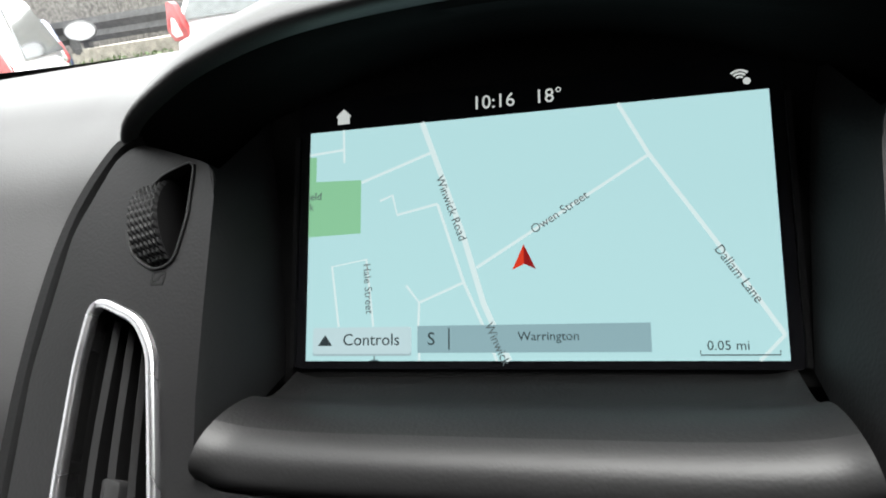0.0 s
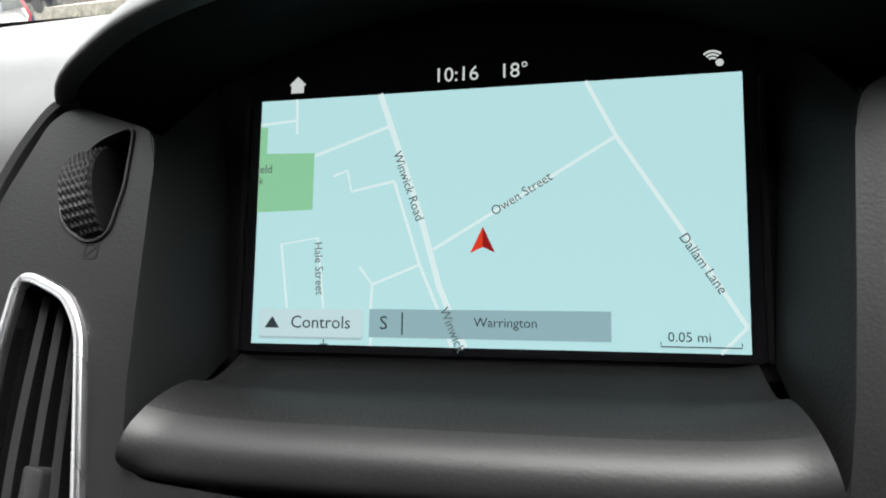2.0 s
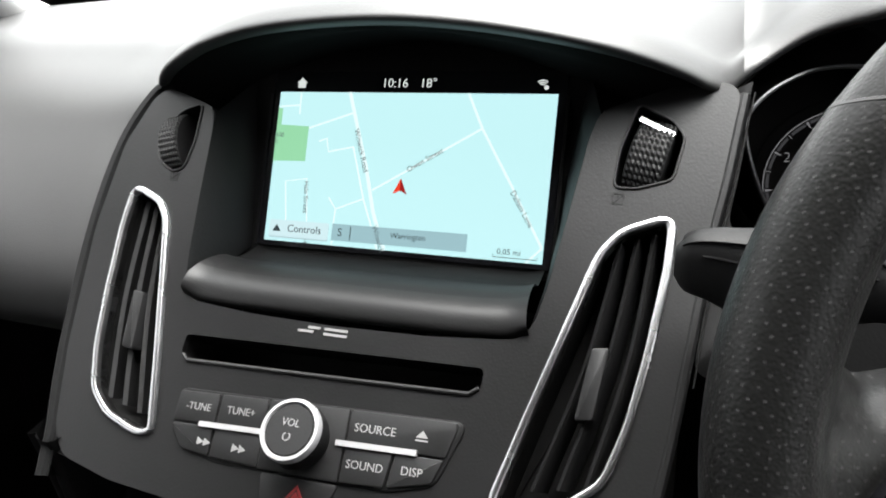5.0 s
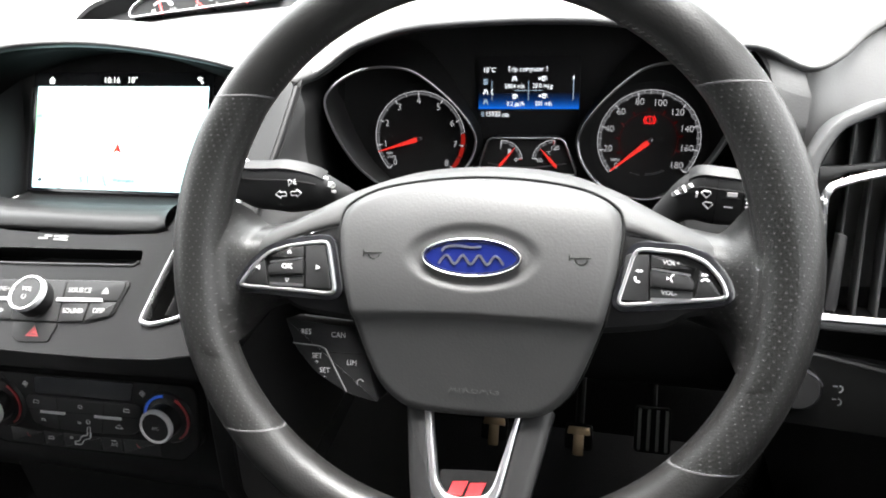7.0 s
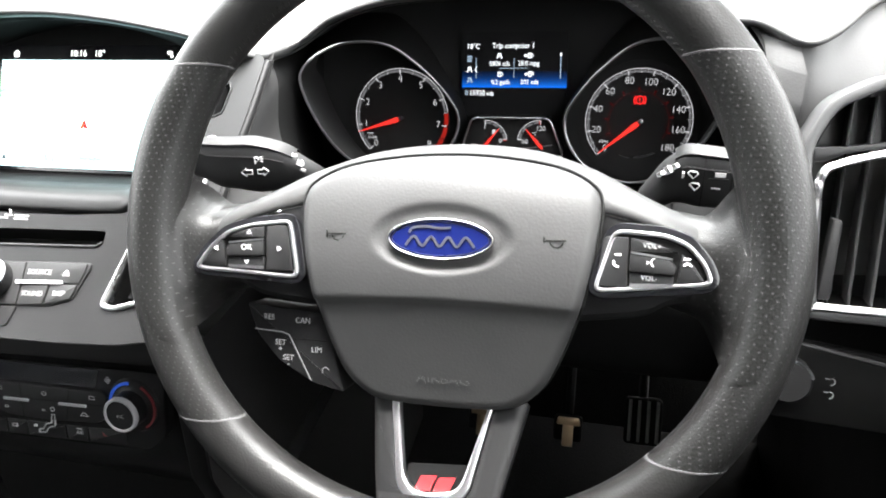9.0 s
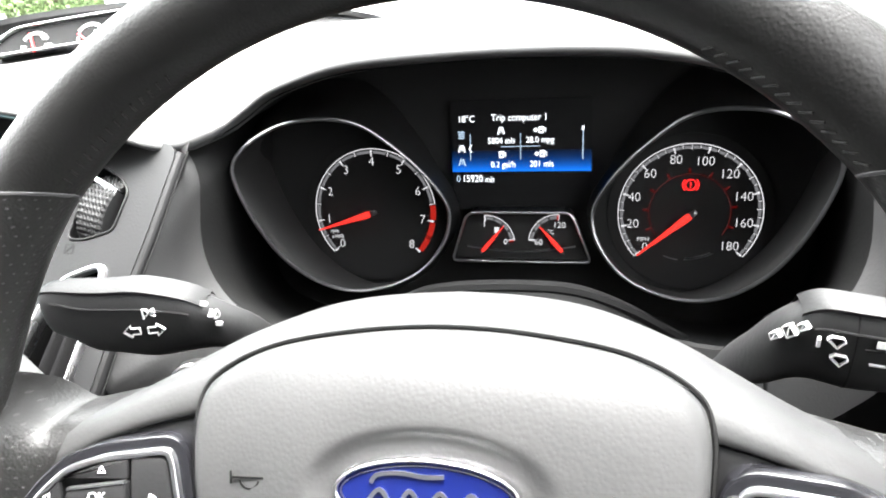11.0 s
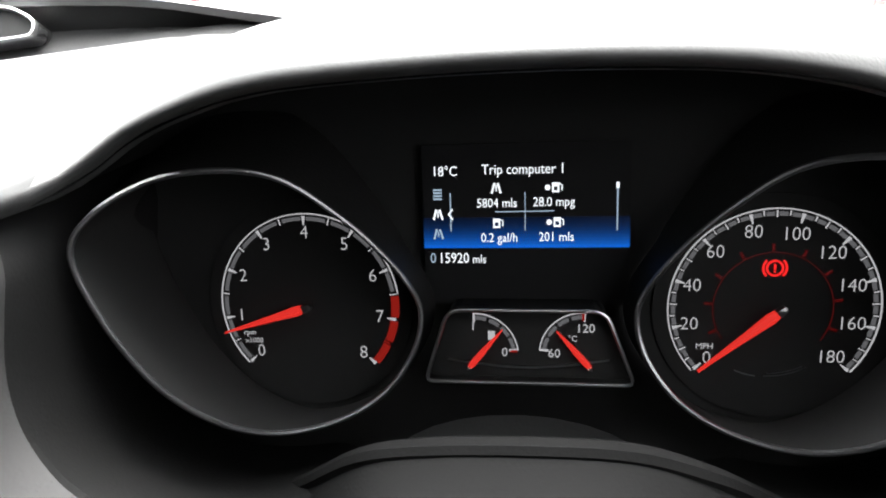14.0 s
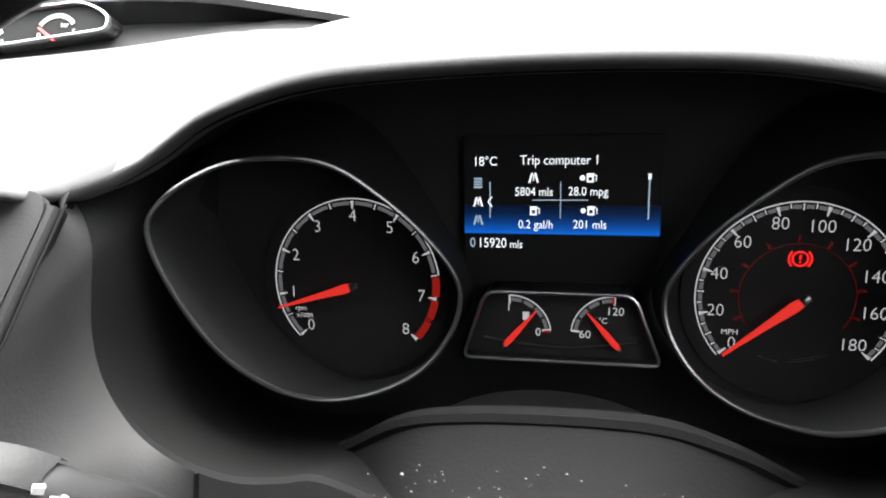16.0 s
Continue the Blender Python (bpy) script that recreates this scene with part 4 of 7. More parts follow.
# lower row of keys
edges = (-0.0830, -0.0475, -0.0265, 0.0135, 0.0355, 0.0735)
for a, b in zip(edges, edges[1:]):
    lo_a, lo_b = -0.0432 + 0.0016 * (abs(a) / 0.08) ** 2, -0.0432 + 0.0016 * (abs(b) / 0.08) ** 2
    part("button", slab(P_CL, rounded([(a + 0.0004, lo_a), (b - 0.0004, lo_b), (b - 0.0004, lo_b + 0.0135), (a + 0.0004, lo_a + 0.0135)], 0.0010, 3), -0.001, 0.0012, 0.0010), M_BUTTON, climate)
fig = [(-0.0135, -0.0355), (-0.0090, -0.0350), (-0.0055, -0.0300), (0.0005, -0.0285), (0.0030, -0.0200), (0.0058, -0.0195), (0.0035, -0.0310), (-0.0035, -0.0335), (-0.0070, -0.0382), (-0.0135, -0.0385), (-0.0135, -0.0355)]
part("figure_outline", strip(P_CL, fig, 0.0006, 0.001, 0.0026), M_PRINT_MID, keys)
part("figure_outline", strip(P_CL, arc(0.0046, -0.0148, 0.0019, 0, 360, 14), 0.0006, 0.001, 0.0026), M_PRINT_MID, keys)
# small symbols: fans, screens, car
for u in (-0.0574, 0.0627):
    for k in range(4):
        part("fan_symbol", strip(P_CL, arc(u + 0.0016 * math.cos(k * 1.57), 0.0160 + 0.0016 * math.sin(k * 1.57), 0.0011, 0, 300, 8), 0.0005, 0.0, 0.0005), M_PRINT_MID, climate)
for u, v, h in ((-0.0468, 0.0006, 0.0024), (0.0459, -0.0004, 0.0024), (-0.0427, -0.0165, 0.0016), (-0.0049, -0.0165, 0.0012), (-0.0387, -0.0345, 0.0022), (-0.0166, -0.0325, 0.0012)):
    c0 = 0.001 if v > -0.03 else 0.0006
    o = [(u - 1.2 * h, v - 0.5 * h), (u - h, v + 0.6 * h), (u + h, v + 0.6 * h), (u + 1.2 * h, v - 0.5 * h), (u - 1.2 * h, v - 0.5 * h)]
    part("screen_symbol", strip(P_CL, o, 0.0005, c0, 0.0025), M_PRINT_MID, climate)
part("screen_symbol", strip(P_CL, arc(-0.0011, -0.0015, 0.0024, 20, 160, 8) + [(-0.0020, -0.0024), (-0.0002, -0.0024), (0.0012, -0.0007)], 0.0005, 0.001, 0.0025), M_PRINT_MID, climate)
part("car_symbol", strip(P_CL, [(0.0318, -0.0180), (0.0330, -0.0168), (0.0345, -0.0152), (0.0368, -0.0152), (0.0380, -0.0168), (0.0395, -0.0180), (0.0318, -0.0180)], 0.0005, 0.001, 0.0025), M_PRINT_MID, climate)
write("lettering", "A/C", P_CL, 0.0044, (0.0273, -0.0352), M_PRINT_MID, climate, depth=0.0013)
part("lettering_bar", strip(P_CL, [(0.0245, -0.0315), (0.0298, -0.0315)], 0.0010, 0.0008, 0.0014), M_PRINT_MID, climate)
for u in (-0.0631, 0.0516):
    part("seat_symbol", strip(P_CL, [(u - 0.0014, -0.0325), (u - 0.0004, -0.0352), (u + 0.0018, -0.0352)], 0.0012, 0.0006, 0.0014), M_RED_DIM, climate)
part("gap_line", strip(P_CL, [(0.0835, 0.0252), (0.0700, 0.0155), (0.0625, 0.0060)], 0.0006, 0.0, 0.0004), M_BLACK, climate)
part("gap_line", strip(P_CL, [(-0.0815, 0.0252), (-0.0700, 0.0095), (-0.0610, 0.0050)], 0.0006, 0.0, 0.0004), M_BLACK, climate)
for u, word in ((-0.0855, "AUTO"), (0.0850, "A/C")):
    KC = P_CL @ Matrix.Translation((u, -0.0040, 0.0))
    kb = part("temperature_knob", lathe(KC, [(0.0240, 0.0), (0.0225, 0.0022), (0.0172, 0.0030), (0.0150, 0.0045), (0.0147, 0.016), (0.0138, 0.018)]), M_DARK, climate, "round knob with a chrome rim")
    part("knob_rim", lathe(KC, [(0.0149, 0.0150), (0.0149, 0.0175), (0.0140, 0.0190), (0.0126, 0.0188), (0.0120, 0.0170)]), M_SILVER, kb)
    part("knob_cap", lathe(KC, [(0.0122, 0.0160), (0.0112, 0.0175), (0.0001, 0.0178)]), M_BUTTON, kb)
    write("lettering", word, KC, 0.0042, (0, -0.001), M_PRINT_DIM, kb, depth=0.0180)
    part("blue_mark", strip(KC, arc(0, 0, 0.0205, 92, 170, 12), 0.0022, 0.0018, 0.0034), M_BLUE_RING, kb)
    part("red_mark", strip(KC, arc(0, 0, 0.0205, -60, 60, 16), 0.0018, 0.0018, 0.0034), M_RED_DIM, kb)

# ---- instrument cluster ----
cluster = thing("instrument_cluster", tuple(P_CLU.translation), "black instrument cluster with red needles and a lit display", "instrument cluster")
part("cluster_face", slab(P_CLU, rounded([(-0.2, -0.1), (0.2, -0.1), (0.2, 0.112), (-0.2, 0.112)], 0.075), -0.014, -0.0048), M_DIAL, cluster)
# outline of a dial bezel: right half, x, y; its depth grows outwards
BEZ = [(0.0474, 0.0), (0.053, 0.0152), (0.0675, 0.035), (0.0846, 0.052), (0.1, 0.0635), (0.1166, 0.0682), (0.1359, 0.068), (0.1509, 0.0635), (0.1665, 0.053), (0.174, 0.0385), (0.1672, 0.0125), (0.155, -0.0125), (0.142, -0.029),
       (0.1254, -0.0415), (0.1064, -0.0475), (0.0838, -0.0455), (0.0648, -0.036), (0.0515, -0.0185)]
bez = spline(BEZ, 5, True)


def bez_w(u):
    return 0.02 + max(0.0, u - 0.045) * 0.45


def dial(sg, numbers, step, unit, needle, red_from, mirror_shift):
    c = (sg * 0.1098 + 0.0010, -0.0030)
    dm = P_CLU @ Matrix.Translation((c[0], c[1], -0.003))
    d = part("tachometer" if sg < 0 else "speedometer", lathe(dm, [(0.053, -0.004), (0.053, -0.0005), (0.0485, 0.0), (0.0001, 0.0)], 56), M_DIAL, cluster, "round black dial with white numerals")
    pts = [P_CLU @ Vector((sg * p.x, p.y, bez_w(p.x))) for p in bez]
    part("bezel", tube(pts, 0.0013, 8, True, up=(0, -1, 0.2)), M_BEZEL, d, "thin smoked chrome bezel")
    outer = [P_CLU @ Vector((sg * p.x, p.y, bez_w(p.x) - 0.001)) for p in bez]
    mid_pt = Vector((0.1102, -0.0012))
    bowl = [outer]
    for s in (0.1, 0.2, 0.3, 0.4, 0.5, 0.6, 0.7, 0.8, 0.9, 1.0):
        ring = []
        for p in bez:
            k = min(1.0, max(0.0, (p.x - 0.06) / 0.05))
            q = mid_pt + (p - mid_pt) * (1.0 + 0.02 * s + 0.22 * k * math.sin(0.5 * math.pi * s))
            ring.append(P_CLU @ Vector((sg * q.x, q.y, (bez_w(p.x) - 0.001) * (1 - s) ** 2 - 0.0008 * s)))
        bowl.append(ring)
    bm = bmesh.new()
    rings_mesh(bm, bowl)
    part("dial_pod", bm, M_DIAL, d)
    # outer skin of the pod back to the face
    bm = bmesh.new()
    rings_mesh(bm, [outer, [P_CLU @ Vector((sg * q.x, q.y, -0.001)) for q in [mid_pt + (p - mid_pt) * (1.05 + 0.30 * min(1.0, max(0.0, (p.x - 0.06) / 0.05))) for p in bez]]])
    part("pod_skin", bm, M_DARK, d)
    n = len(numbers) - 1
    a0, sweep = (222.5, 265.0) if sg < 0 else (221.5, 262.0)
    deg = lambda k: a0 - sweep * k / n
    ang = lambda k: radians(deg(k))
    R = 0.0460
    part("dial_ring", strip(dm, arc(0, 0, R, deg(0), deg(red_from), 60), 0.00062, 0.0, 0.0005), M_MARK, d)
    sub = 2 if sg < 0 else 4
    for k in range(n * sub + 1):
        v = k / sub
        m = M_REDMARK if v > red_from + 0.01 else M_MARK
        c, sn = math.cos(ang(v)), math.sin(ang(v))
        if k % sub == 0:
            tri = [((R - 0.0056) * c - 0.0002 * sn, (R - 0.0056) * sn + 0.0002 * c), ((R - 0.0056) * c + 0.0002 * sn, (R - 0.0056) * sn - 0.0002 * c), ((R - 0.0012) * c + 0.0008 * sn, (R - 0.0012) * sn - 0.0008 * c), ((R - 0.0012) * c - 0.0008 * sn, (R - 0.0012) * sn + 0.0008 * c)]
            part("tick", slab(dm, tri, 0.0, 0.0007), M_MARK, d, smooth=0)
        else:
            ln = 0.0040 if k % (sub // 2) == 0 else 0.0030
            part("tick", strip(dm, [((R - ln) * c, (R - ln) * sn), ((R - 0.0008) * c, (R - 0.0008) * sn)], 0.0005, 0.0, 0.0006), m, d, smooth=0)
        if k < n * sub and (k + 1) / sub <= red_from + 0.05:
            part("band_step", strip(dm, arc(0, 0, R - 0.0024, deg(v) - (2.0 if sg < 0 else 1.3), deg(v + 1 / sub) + (2.0 if sg < 0 else 1.3), 6), 0.0019, 0.0, 0.0003), M_BAND, d, smooth=0)
    if red_from < n:
        for v0, v1 in ((red_from, 7.0), (7.0, 7.5), (7.5, 8.0)):
            part("red_zone", strip(dm, arc(0, 0, R - 0.0018, deg(v0 + 0.04), deg(v1 - 0.04), 12), 0.0040, 0.0, 0.0004), M_REDMARK, d, smooth=0)
    for k, num in enumerate(numbers):
        rr = 0.0366 if len(num) < 3 else 0.0352
        write("numeral", num, dm, 0.0092 if sg < 0 else 0.0087, (rr * math.cos(ang(k)) - (0.0004 if sg > 0 else 0.0), rr * math.sin(ang(k))), M_MARK, d, 0, 0.95, depth=0.0003, thin=0.00011)
    write("lettering", unit[0], dm, 0.0040, (-0.0325 if sg < 0 else -0.0290, -0.0150 if sg < 0 else -0.0186), M_MARK, d, depth=0.0003)
    if len(unit) > 1:
        write("lettering", unit[1], dm, 0.0038, (-0.0305, -0.0192), M_MARK, d, depth=0.0003)
    a = ang(needle)
    t, s = Vector((math.cos(a), math.sin(a))), Vector((-math.sin(a), math.cos(a)))
    o = [t * 0.0435 + s * 0.0003, t * 0.0435 - s * 0.0003, t * 0.016 - s * 0.0016, t * 0.004 - s * 0.0024, t * -0.003 - s * 0.0014, t * -0.003 + s * 0.0014, t * 0.004 + s * 0.0024, t * 0.016 + s * 0.0016]
    nd = part("needle", slab(dm, o, 0.0075, 0.0100, 0.0006), M_NEEDLE, d, "red pointer")
    part("needle_cap", slab(dm, [t * 0.0005 - s * 0.0019, t * -0.0036 - s * 0.0014, t * -0.0042, t * -0.0036 + s * 0.0014, t * 0.0005 + s * 0.0019], 0.0070, 0.0104, 0.0004), M_BEZEL, nd)
    if sg > 0:
        part("red_arc", strip(dm, arc(0, 0, 0.026, -35, 215, 40), 0.00035, 0.0, 0.0004), M_REDFAINT, d)
        for k in range(0, 9):
            b = radians(-20 + 28 * k)
            part("red_mark", strip(dm, [(0.0265 * math.cos(b), 0.0265 * math.sin(b)), (0.0300 * math.cos(b), 0.0300 * math.sin(b))], 0.0012, 0.0, 0.0004), M_REDFAINT, d)
        wm = dm @ Matrix.Translation((0.0, 0.0188, 0.0))
        lamp = part("brake_lamp", strip(wm, arc(0, 0, 0.0034, 0, 360, 24), 0.0009, 0.0, 0.0006), M_WARN, d, "lit red brake warning symbol")
        part("brake_mark", strip(wm, [(0, 0.0019), (0, -0.0006)], 0.0009, 0.0, 0.0006), M_WARN, lamp)
        part("brake_mark", strip(wm, [(0, -0.0013), (0, -0.002)], 0.0009, 0.0, 0.0006), M_WARN, lamp)
        part("brake_mark", strip(wm, arc(0, 0, 0.0050, 135, 225, 10), 0.0009, 0.0, 0.0006), M_WARN, lamp)
        part("brake_mark", strip(wm, arc(0, 0, 0.0050, -45, 45, 10), 0.0009, 0.0, 0.0006), M_WARN, lamp)
    # glints at the foot of the dial, laid on as thin pale arcs
    if sg > 0:
        for r, a1, a2 in ((0.0350, 246, 262), (0.0345, 268, 300), (0.0332, 270, 298)):
            part("glint_arc", strip(dm, arc(-0.001, 0.002, r, a1, a2, 14), 0.0005, 0.0, 0.0003), M_SMOKE, d)
    return d


dial(-1, ["0", "1", "2", "3", "4", "5", "6", "7", "8"], 1, ("rpm", "x1000"), 0.776, 6.5, 0)
dial(1, ["0", "20", "40", "60", "80", "100", "120", "140", "160", "180"], 20, ("MPH",), 0.06, 9, 0)

# trip display
P_LCD = P_CLU @ Matrix.Translation((-0.0009, 0.0007, 0.0))
lcd = part("trip_display", slab(P_LCD, [(-0.0475, -0.002), (0.0475, -0.002), (0.0475, 0.074), (-0.0475, 0.074)], -0.004, 0.0), M_LCD, cluster, "lit trip display with a blue band")
bands = []
for k in range(9):
    f = (1 - k / 9) ** 1.6
    bands.append((0.0255 + 0.0016 * k, 0.0271 + 0.0016 * k, glow("lcd_blue_step", (0.003, 0.02 + 0.068 * f, 0.08 + 0.36 * f), (0.15 + 0.85 * f) * LCDLIGHT)))
for lo, hi, m in bands:
    part("blue_band", slab(P_LCD, [(-0.0475, lo), (0.0475, lo), (0.0475, hi), (-0.0475, hi)], -0.001, 0.0003), m, lcd)
for body, at, sz, sq in (("18\u00b0C", (-0.0368, 0.0615), 0.0064, 0.9), ("Trip computer 1", (-0.0005, 0.0620), 0.0066, 0.86), ("5804 mls", (-0.0128, 0.0465), 0.0060, 0.86), ("28.0 mpg", (0.0133, 0.0468), 0.0060, 0.86),
                         ("0.2 gal/h", (-0.0118, 0.0302), 0.0060, 0.86), ("201 mls", (0.0145, 0.0305), 0.0060, 0.86), ("15920", (-0.0335, 0.0205), 0.0070, 0.84)):
    write("lettering", body, P_LCD, sz, at, M_LCD_TEXT, lcd, 0, sq, depth=0.0006)
write("lettering", "0", P_LCD, 0.0070, (-0.0434, 0.0205), M_LCD_DIM, lcd, 0, 0.84, depth=0.0006)
write("lettering", "mls", P_LCD, 0.0056, (-0.0214, 0.0200), M_LCD_TEXT, lcd, 0, 0.86, depth=0.0006)
part("cross_line", strip(P_LCD, [(-0.0135, 0.0425), (0.0135, 0.0427)], 0.0004, 0.0, 0.0005), M_LCD_DIM, lcd)
part("cross_line", strip(P_LCD, [(0.0002, 0.0335), (0.0002, 0.0515)], 0.0004, 0.0, 0.0005), M_LCD_DIM, lcd)
part("scroll_line", strip(P_LCD, [(-0.0345, 0.0335), (-0.0345, 0.0515)], 0.0005, 0.0, 0.0005), M_LCD_DIM, lcd)
part("scroll_line", strip(P_LCD, [(0.0418, 0.0335), (0.0418, 0.0555)], 0.0006, 0.0, 0.0005), M_LCD_DIM, lcd)
part("scroll_line", strip(P_LCD, [(0.0418, 0.0528), (0.0418, 0.0555)], 0.0013, 0.0, 0.0006), M_LCD_TEXT, lcd)
part("chevron", strip(P_LCD, [(-0.0335, 0.0440), (-0.0355, 0.0415), (-0.0335, 0.0390)], 0.0007, 0.0, 0.0006), M_LCD_TEXT, lcd)
for k in range(4):
    part("list_symbol", strip(P_LCD, [(-0.0425, 0.0530 - 0.0014 * k), (-0.0385, 0.0530 - 0.0014 * k)], 0.0008, 0.0, 0.0006), M_LCD_DIM, lcd)
for cx, cy, mm in ((-0.0405, 0.0415, M_LCD_TEXT), (-0.0405, 0.0322, M_LCD_DIM), (-0.0130, 0.0535, M_LCD_TEXT)):
    part("road_symbol", strip(P_LCD, [(cx - 0.0021, cy - 0.0024), (cx - 0.0007, cy + 0.0024)], 0.0009, 0.0, 0.0006), mm, lcd)
    part("road_symbol", strip(P_LCD, [(cx + 0.0021, cy - 0.0024), (cx + 0.0007, cy + 0.0024)], 0.0009, 0.0, 0.0006), mm, lcd)
    part("road_symbol", strip(P_LCD, [(cx, cy - 0.0015), (cx, cy + 0.0015)], 0.0005, 0.0, 0.0006), mm, lcd)
for cx, cy, extra in ((0.0143, 0.0535, True), (-0.0128, 0.0372, False), (0.0150, 0.0375, True)):
    part("pump_symbol", band(P_LCD, [(cx - 0.0018, cy - 0.0022), (cx + 0.0015, cy - 0.0022), (cx + 0.0015, cy + 0.0022), (cx - 0.0018, cy + 0.0022)], [(cx - 0.0010, cy - 0.0014), (cx + 0.0007, cy - 0.0014), (cx + 0.0007, cy + 0.0004), (cx - 0.0010, cy + 0.0004)], 0.0, 0.0006), M_LCD_TEXT, lcd, smooth=0)
    part("pump_symbol", strip(P_LCD, [(cx + 0.0015, cy + 0.0018), (cx + 0.0027, cy + 0.0010), (cx + 0.0027, cy - 0.0014)], 0.0005, 0.0, 0.0006), M_LCD_TEXT, lcd)
    if extra:
        part("arrow_symbol", slab(P_LCD, arc(cx - 0.0038, cy, 0.0013, 0, 340, 10), 0.0, 0.0006), M_LCD_TEXT, lcd)

# small gauges in their raised frame
SUB = rounded([(-0.0355, 0.0015), (0.0345, 0.0015), (0.0475, -0.0325), (-0.0465, -0.0325)], [0.006, 0.006, 0.004, 0.004], 4)
sub = part("twin_gauge", slab(P_CLU, SUB, -0.004, 0.014, 0.001), M_DIAL, cluster, "pair of small gauges for fuel and temperature")
part("frame_line", tube([P_CLU @ Vector((p.x, p.y, 0.0205)) for p in SUB], 0.0009, 6, True), M_SMOKE, sub)
bm = bmesh.new()
rings_mesh(bm, [[P_CLU @ Vector((p.x, p.y, w)) for p in SUB] for w in (0.0, 0.0205)])
part("frame_wall", bm, M_DARK, sub)
GZ = P_CLU @ Matrix.Translation((-0.001, -0.0024, 0.0142))
for sg, lab in ((-1, (("1", (-0.0236, -0.0055)), ("0", (-0.0092, -0.0178)))), (1, (("120", (0.0272, -0.0060)), ("60", (0.0133, -0.0180))))):
    cx, cy, a0, a1 = (-0.0226, -0.0190, 92, 8) if sg < 0 else (0.0262, -0.0182, 88, 174)
    part("gauge_ring", strip(GZ, arc(cx, cy, 0.0196, a0, a1, 22), 0.0006, 0.0, 0.0004), M_MARK, sub)
    for k in range(4):
        q0, q1 = a0 + (a1 - a0) * (k + 0.1) / 4, a0 + (a1 - a0) * (k + 0.9) / 4
        part("gauge_step", strip(GZ, arc(cx, cy, 0.0176, q0, q1, 6), 0.0018, 0.0, 0.0003), M_BAND, sub, smooth=0)
    for q in (a0, a1):
        c, sn = math.cos(radians(q)), math.sin(radians(q))
        part("tick", strip(GZ, [(cx + 0.0155 * c, cy + 0.0155 * sn), (cx + 0.0198 * c, cy + 0.0198 * sn)], 0.0009, 0.0, 0.0006), M_MARK, sub, smooth=0)
    if sg < 0:
        part("red_end", strip(GZ, [(-0.0066, -0.0172), (-0.0034, -0.0170)], 0.0011, 0.0, 0.0007), M_REDMARK, sub)
        a, b = Vector((-0.0257, -0.0248)), Vector((-0.0100, -0.0062))
    else:
        part("red_end", strip(GZ, [(0.0262, -0.0022), (0.0262, 0.0012)], 0.0011, 0.0, 0.0007), M_REDMARK, sub)
        a, b = Vector((0.0295, -0.0241)), Vector((0.0143, -0.0066))
    t = (b - a).normalized()
    s = Vector((-t.y, t.x))
    nd = part("needle", slab(GZ, [b + s * 0.0002, b - s * 0.0002, a + t * 0.010 - s * 0.0013, a + t * 0.003 - s * 0.0014, a - s * 0.0009, a + s * 0.0009, a + t * 0.003 + s * 0.0014, a + t * 0.010 + s * 0.0013], 0.0018, 0.0036, 0.0004), M_NEEDLE, sub, "short red pointer")
    part("needle_cap", slab(GZ, [a + t * 0.0008 - s * 0.0011, a - t * 0.0012, a + t * 0.0008 + s * 0.0011], 0.0016, 0.0039, 0.0003), M_BEZEL, nd)
    for body, at in lab:
        write("numeral", body, GZ, 0.0057, at, M_MARK, sub, depth=0.0003)
part("pump_symbol", slab(GZ, [(-0.0168, -0.0118), (-0.0136, -0.0118), (-0.0136, -0.0076), (-0.0168, -0.0076)], 0.0, 0.0004), M_MARK, sub)
write("lettering", "\u00b0C", GZ, 0.0040, (0.0215, -0.0108), M_MARK, sub, depth=0.0003)
# glint along the foot of the small gauges, drawn as a pale arc
part("glint_arc", strip(GZ, spline([(-0.036, -0.0212), (-0.018, -0.0238), (0.0, -0.0248), (0.018, -0.0236), (0.038, -0.0205)], 6, False), 0.0010, 0.0, 0.0006), M_SMOKE, sub)

# ---- steering wheel ----
wheel = thing("steering_wheel", (XW, 0.0, 0.96), "black leather sports steering wheel with perforated grips and silver trim", "steering wheel")
RIM_R, RIM_A, RIM_B = 0.1722, 0.0152, 0.0150
RC = Vector((-0.0008, 0.0092, -0.003))
V_UP, V_LOW = 0.0985, -0.1055


def cut(side, v, r):
    """The angle at which a level cut at height v meets the radius r."""
    b = math.degrees(math.asin(v / r))
    return b if side > 0 else 180 - b


def rim_ring(start, end, t, grow=1.0, n=28):
    """A section of the rim between two level cuts; start and end are (side, height)."""
    out = []
    for j in range(n):
        b = 2 * math.pi * j / n
        r0 = RIM_R + RIM_A * math.cos(b)
        a0, a1 = cut(*start, r0), cut(*end, r0)
        if a1 < a0:
            a1 += 360
        a = a0 + (a1 - a0) * t
        c, s = math.cos(radians(a)), math.sin(radians(a))
        lift = abs(math.degrees(math.asin(max(-1, min(1, s)))) - 10)
        fat = 1.0 + 0.10 * max(0.0, 1 - (lift / 26.0) ** 2)
        flat = 1.0 - 0.055 * max(0.0, -s) ** 2.5
        r = RIM_R * flat + RIM_A * fat * grow * math.cos(b) - 0.01 * (fat - 1)
        out.append(P_W @ (RC + Vector((r * c, r * s, RIM_B * fat * grow * math.sin(b)))))
    return out


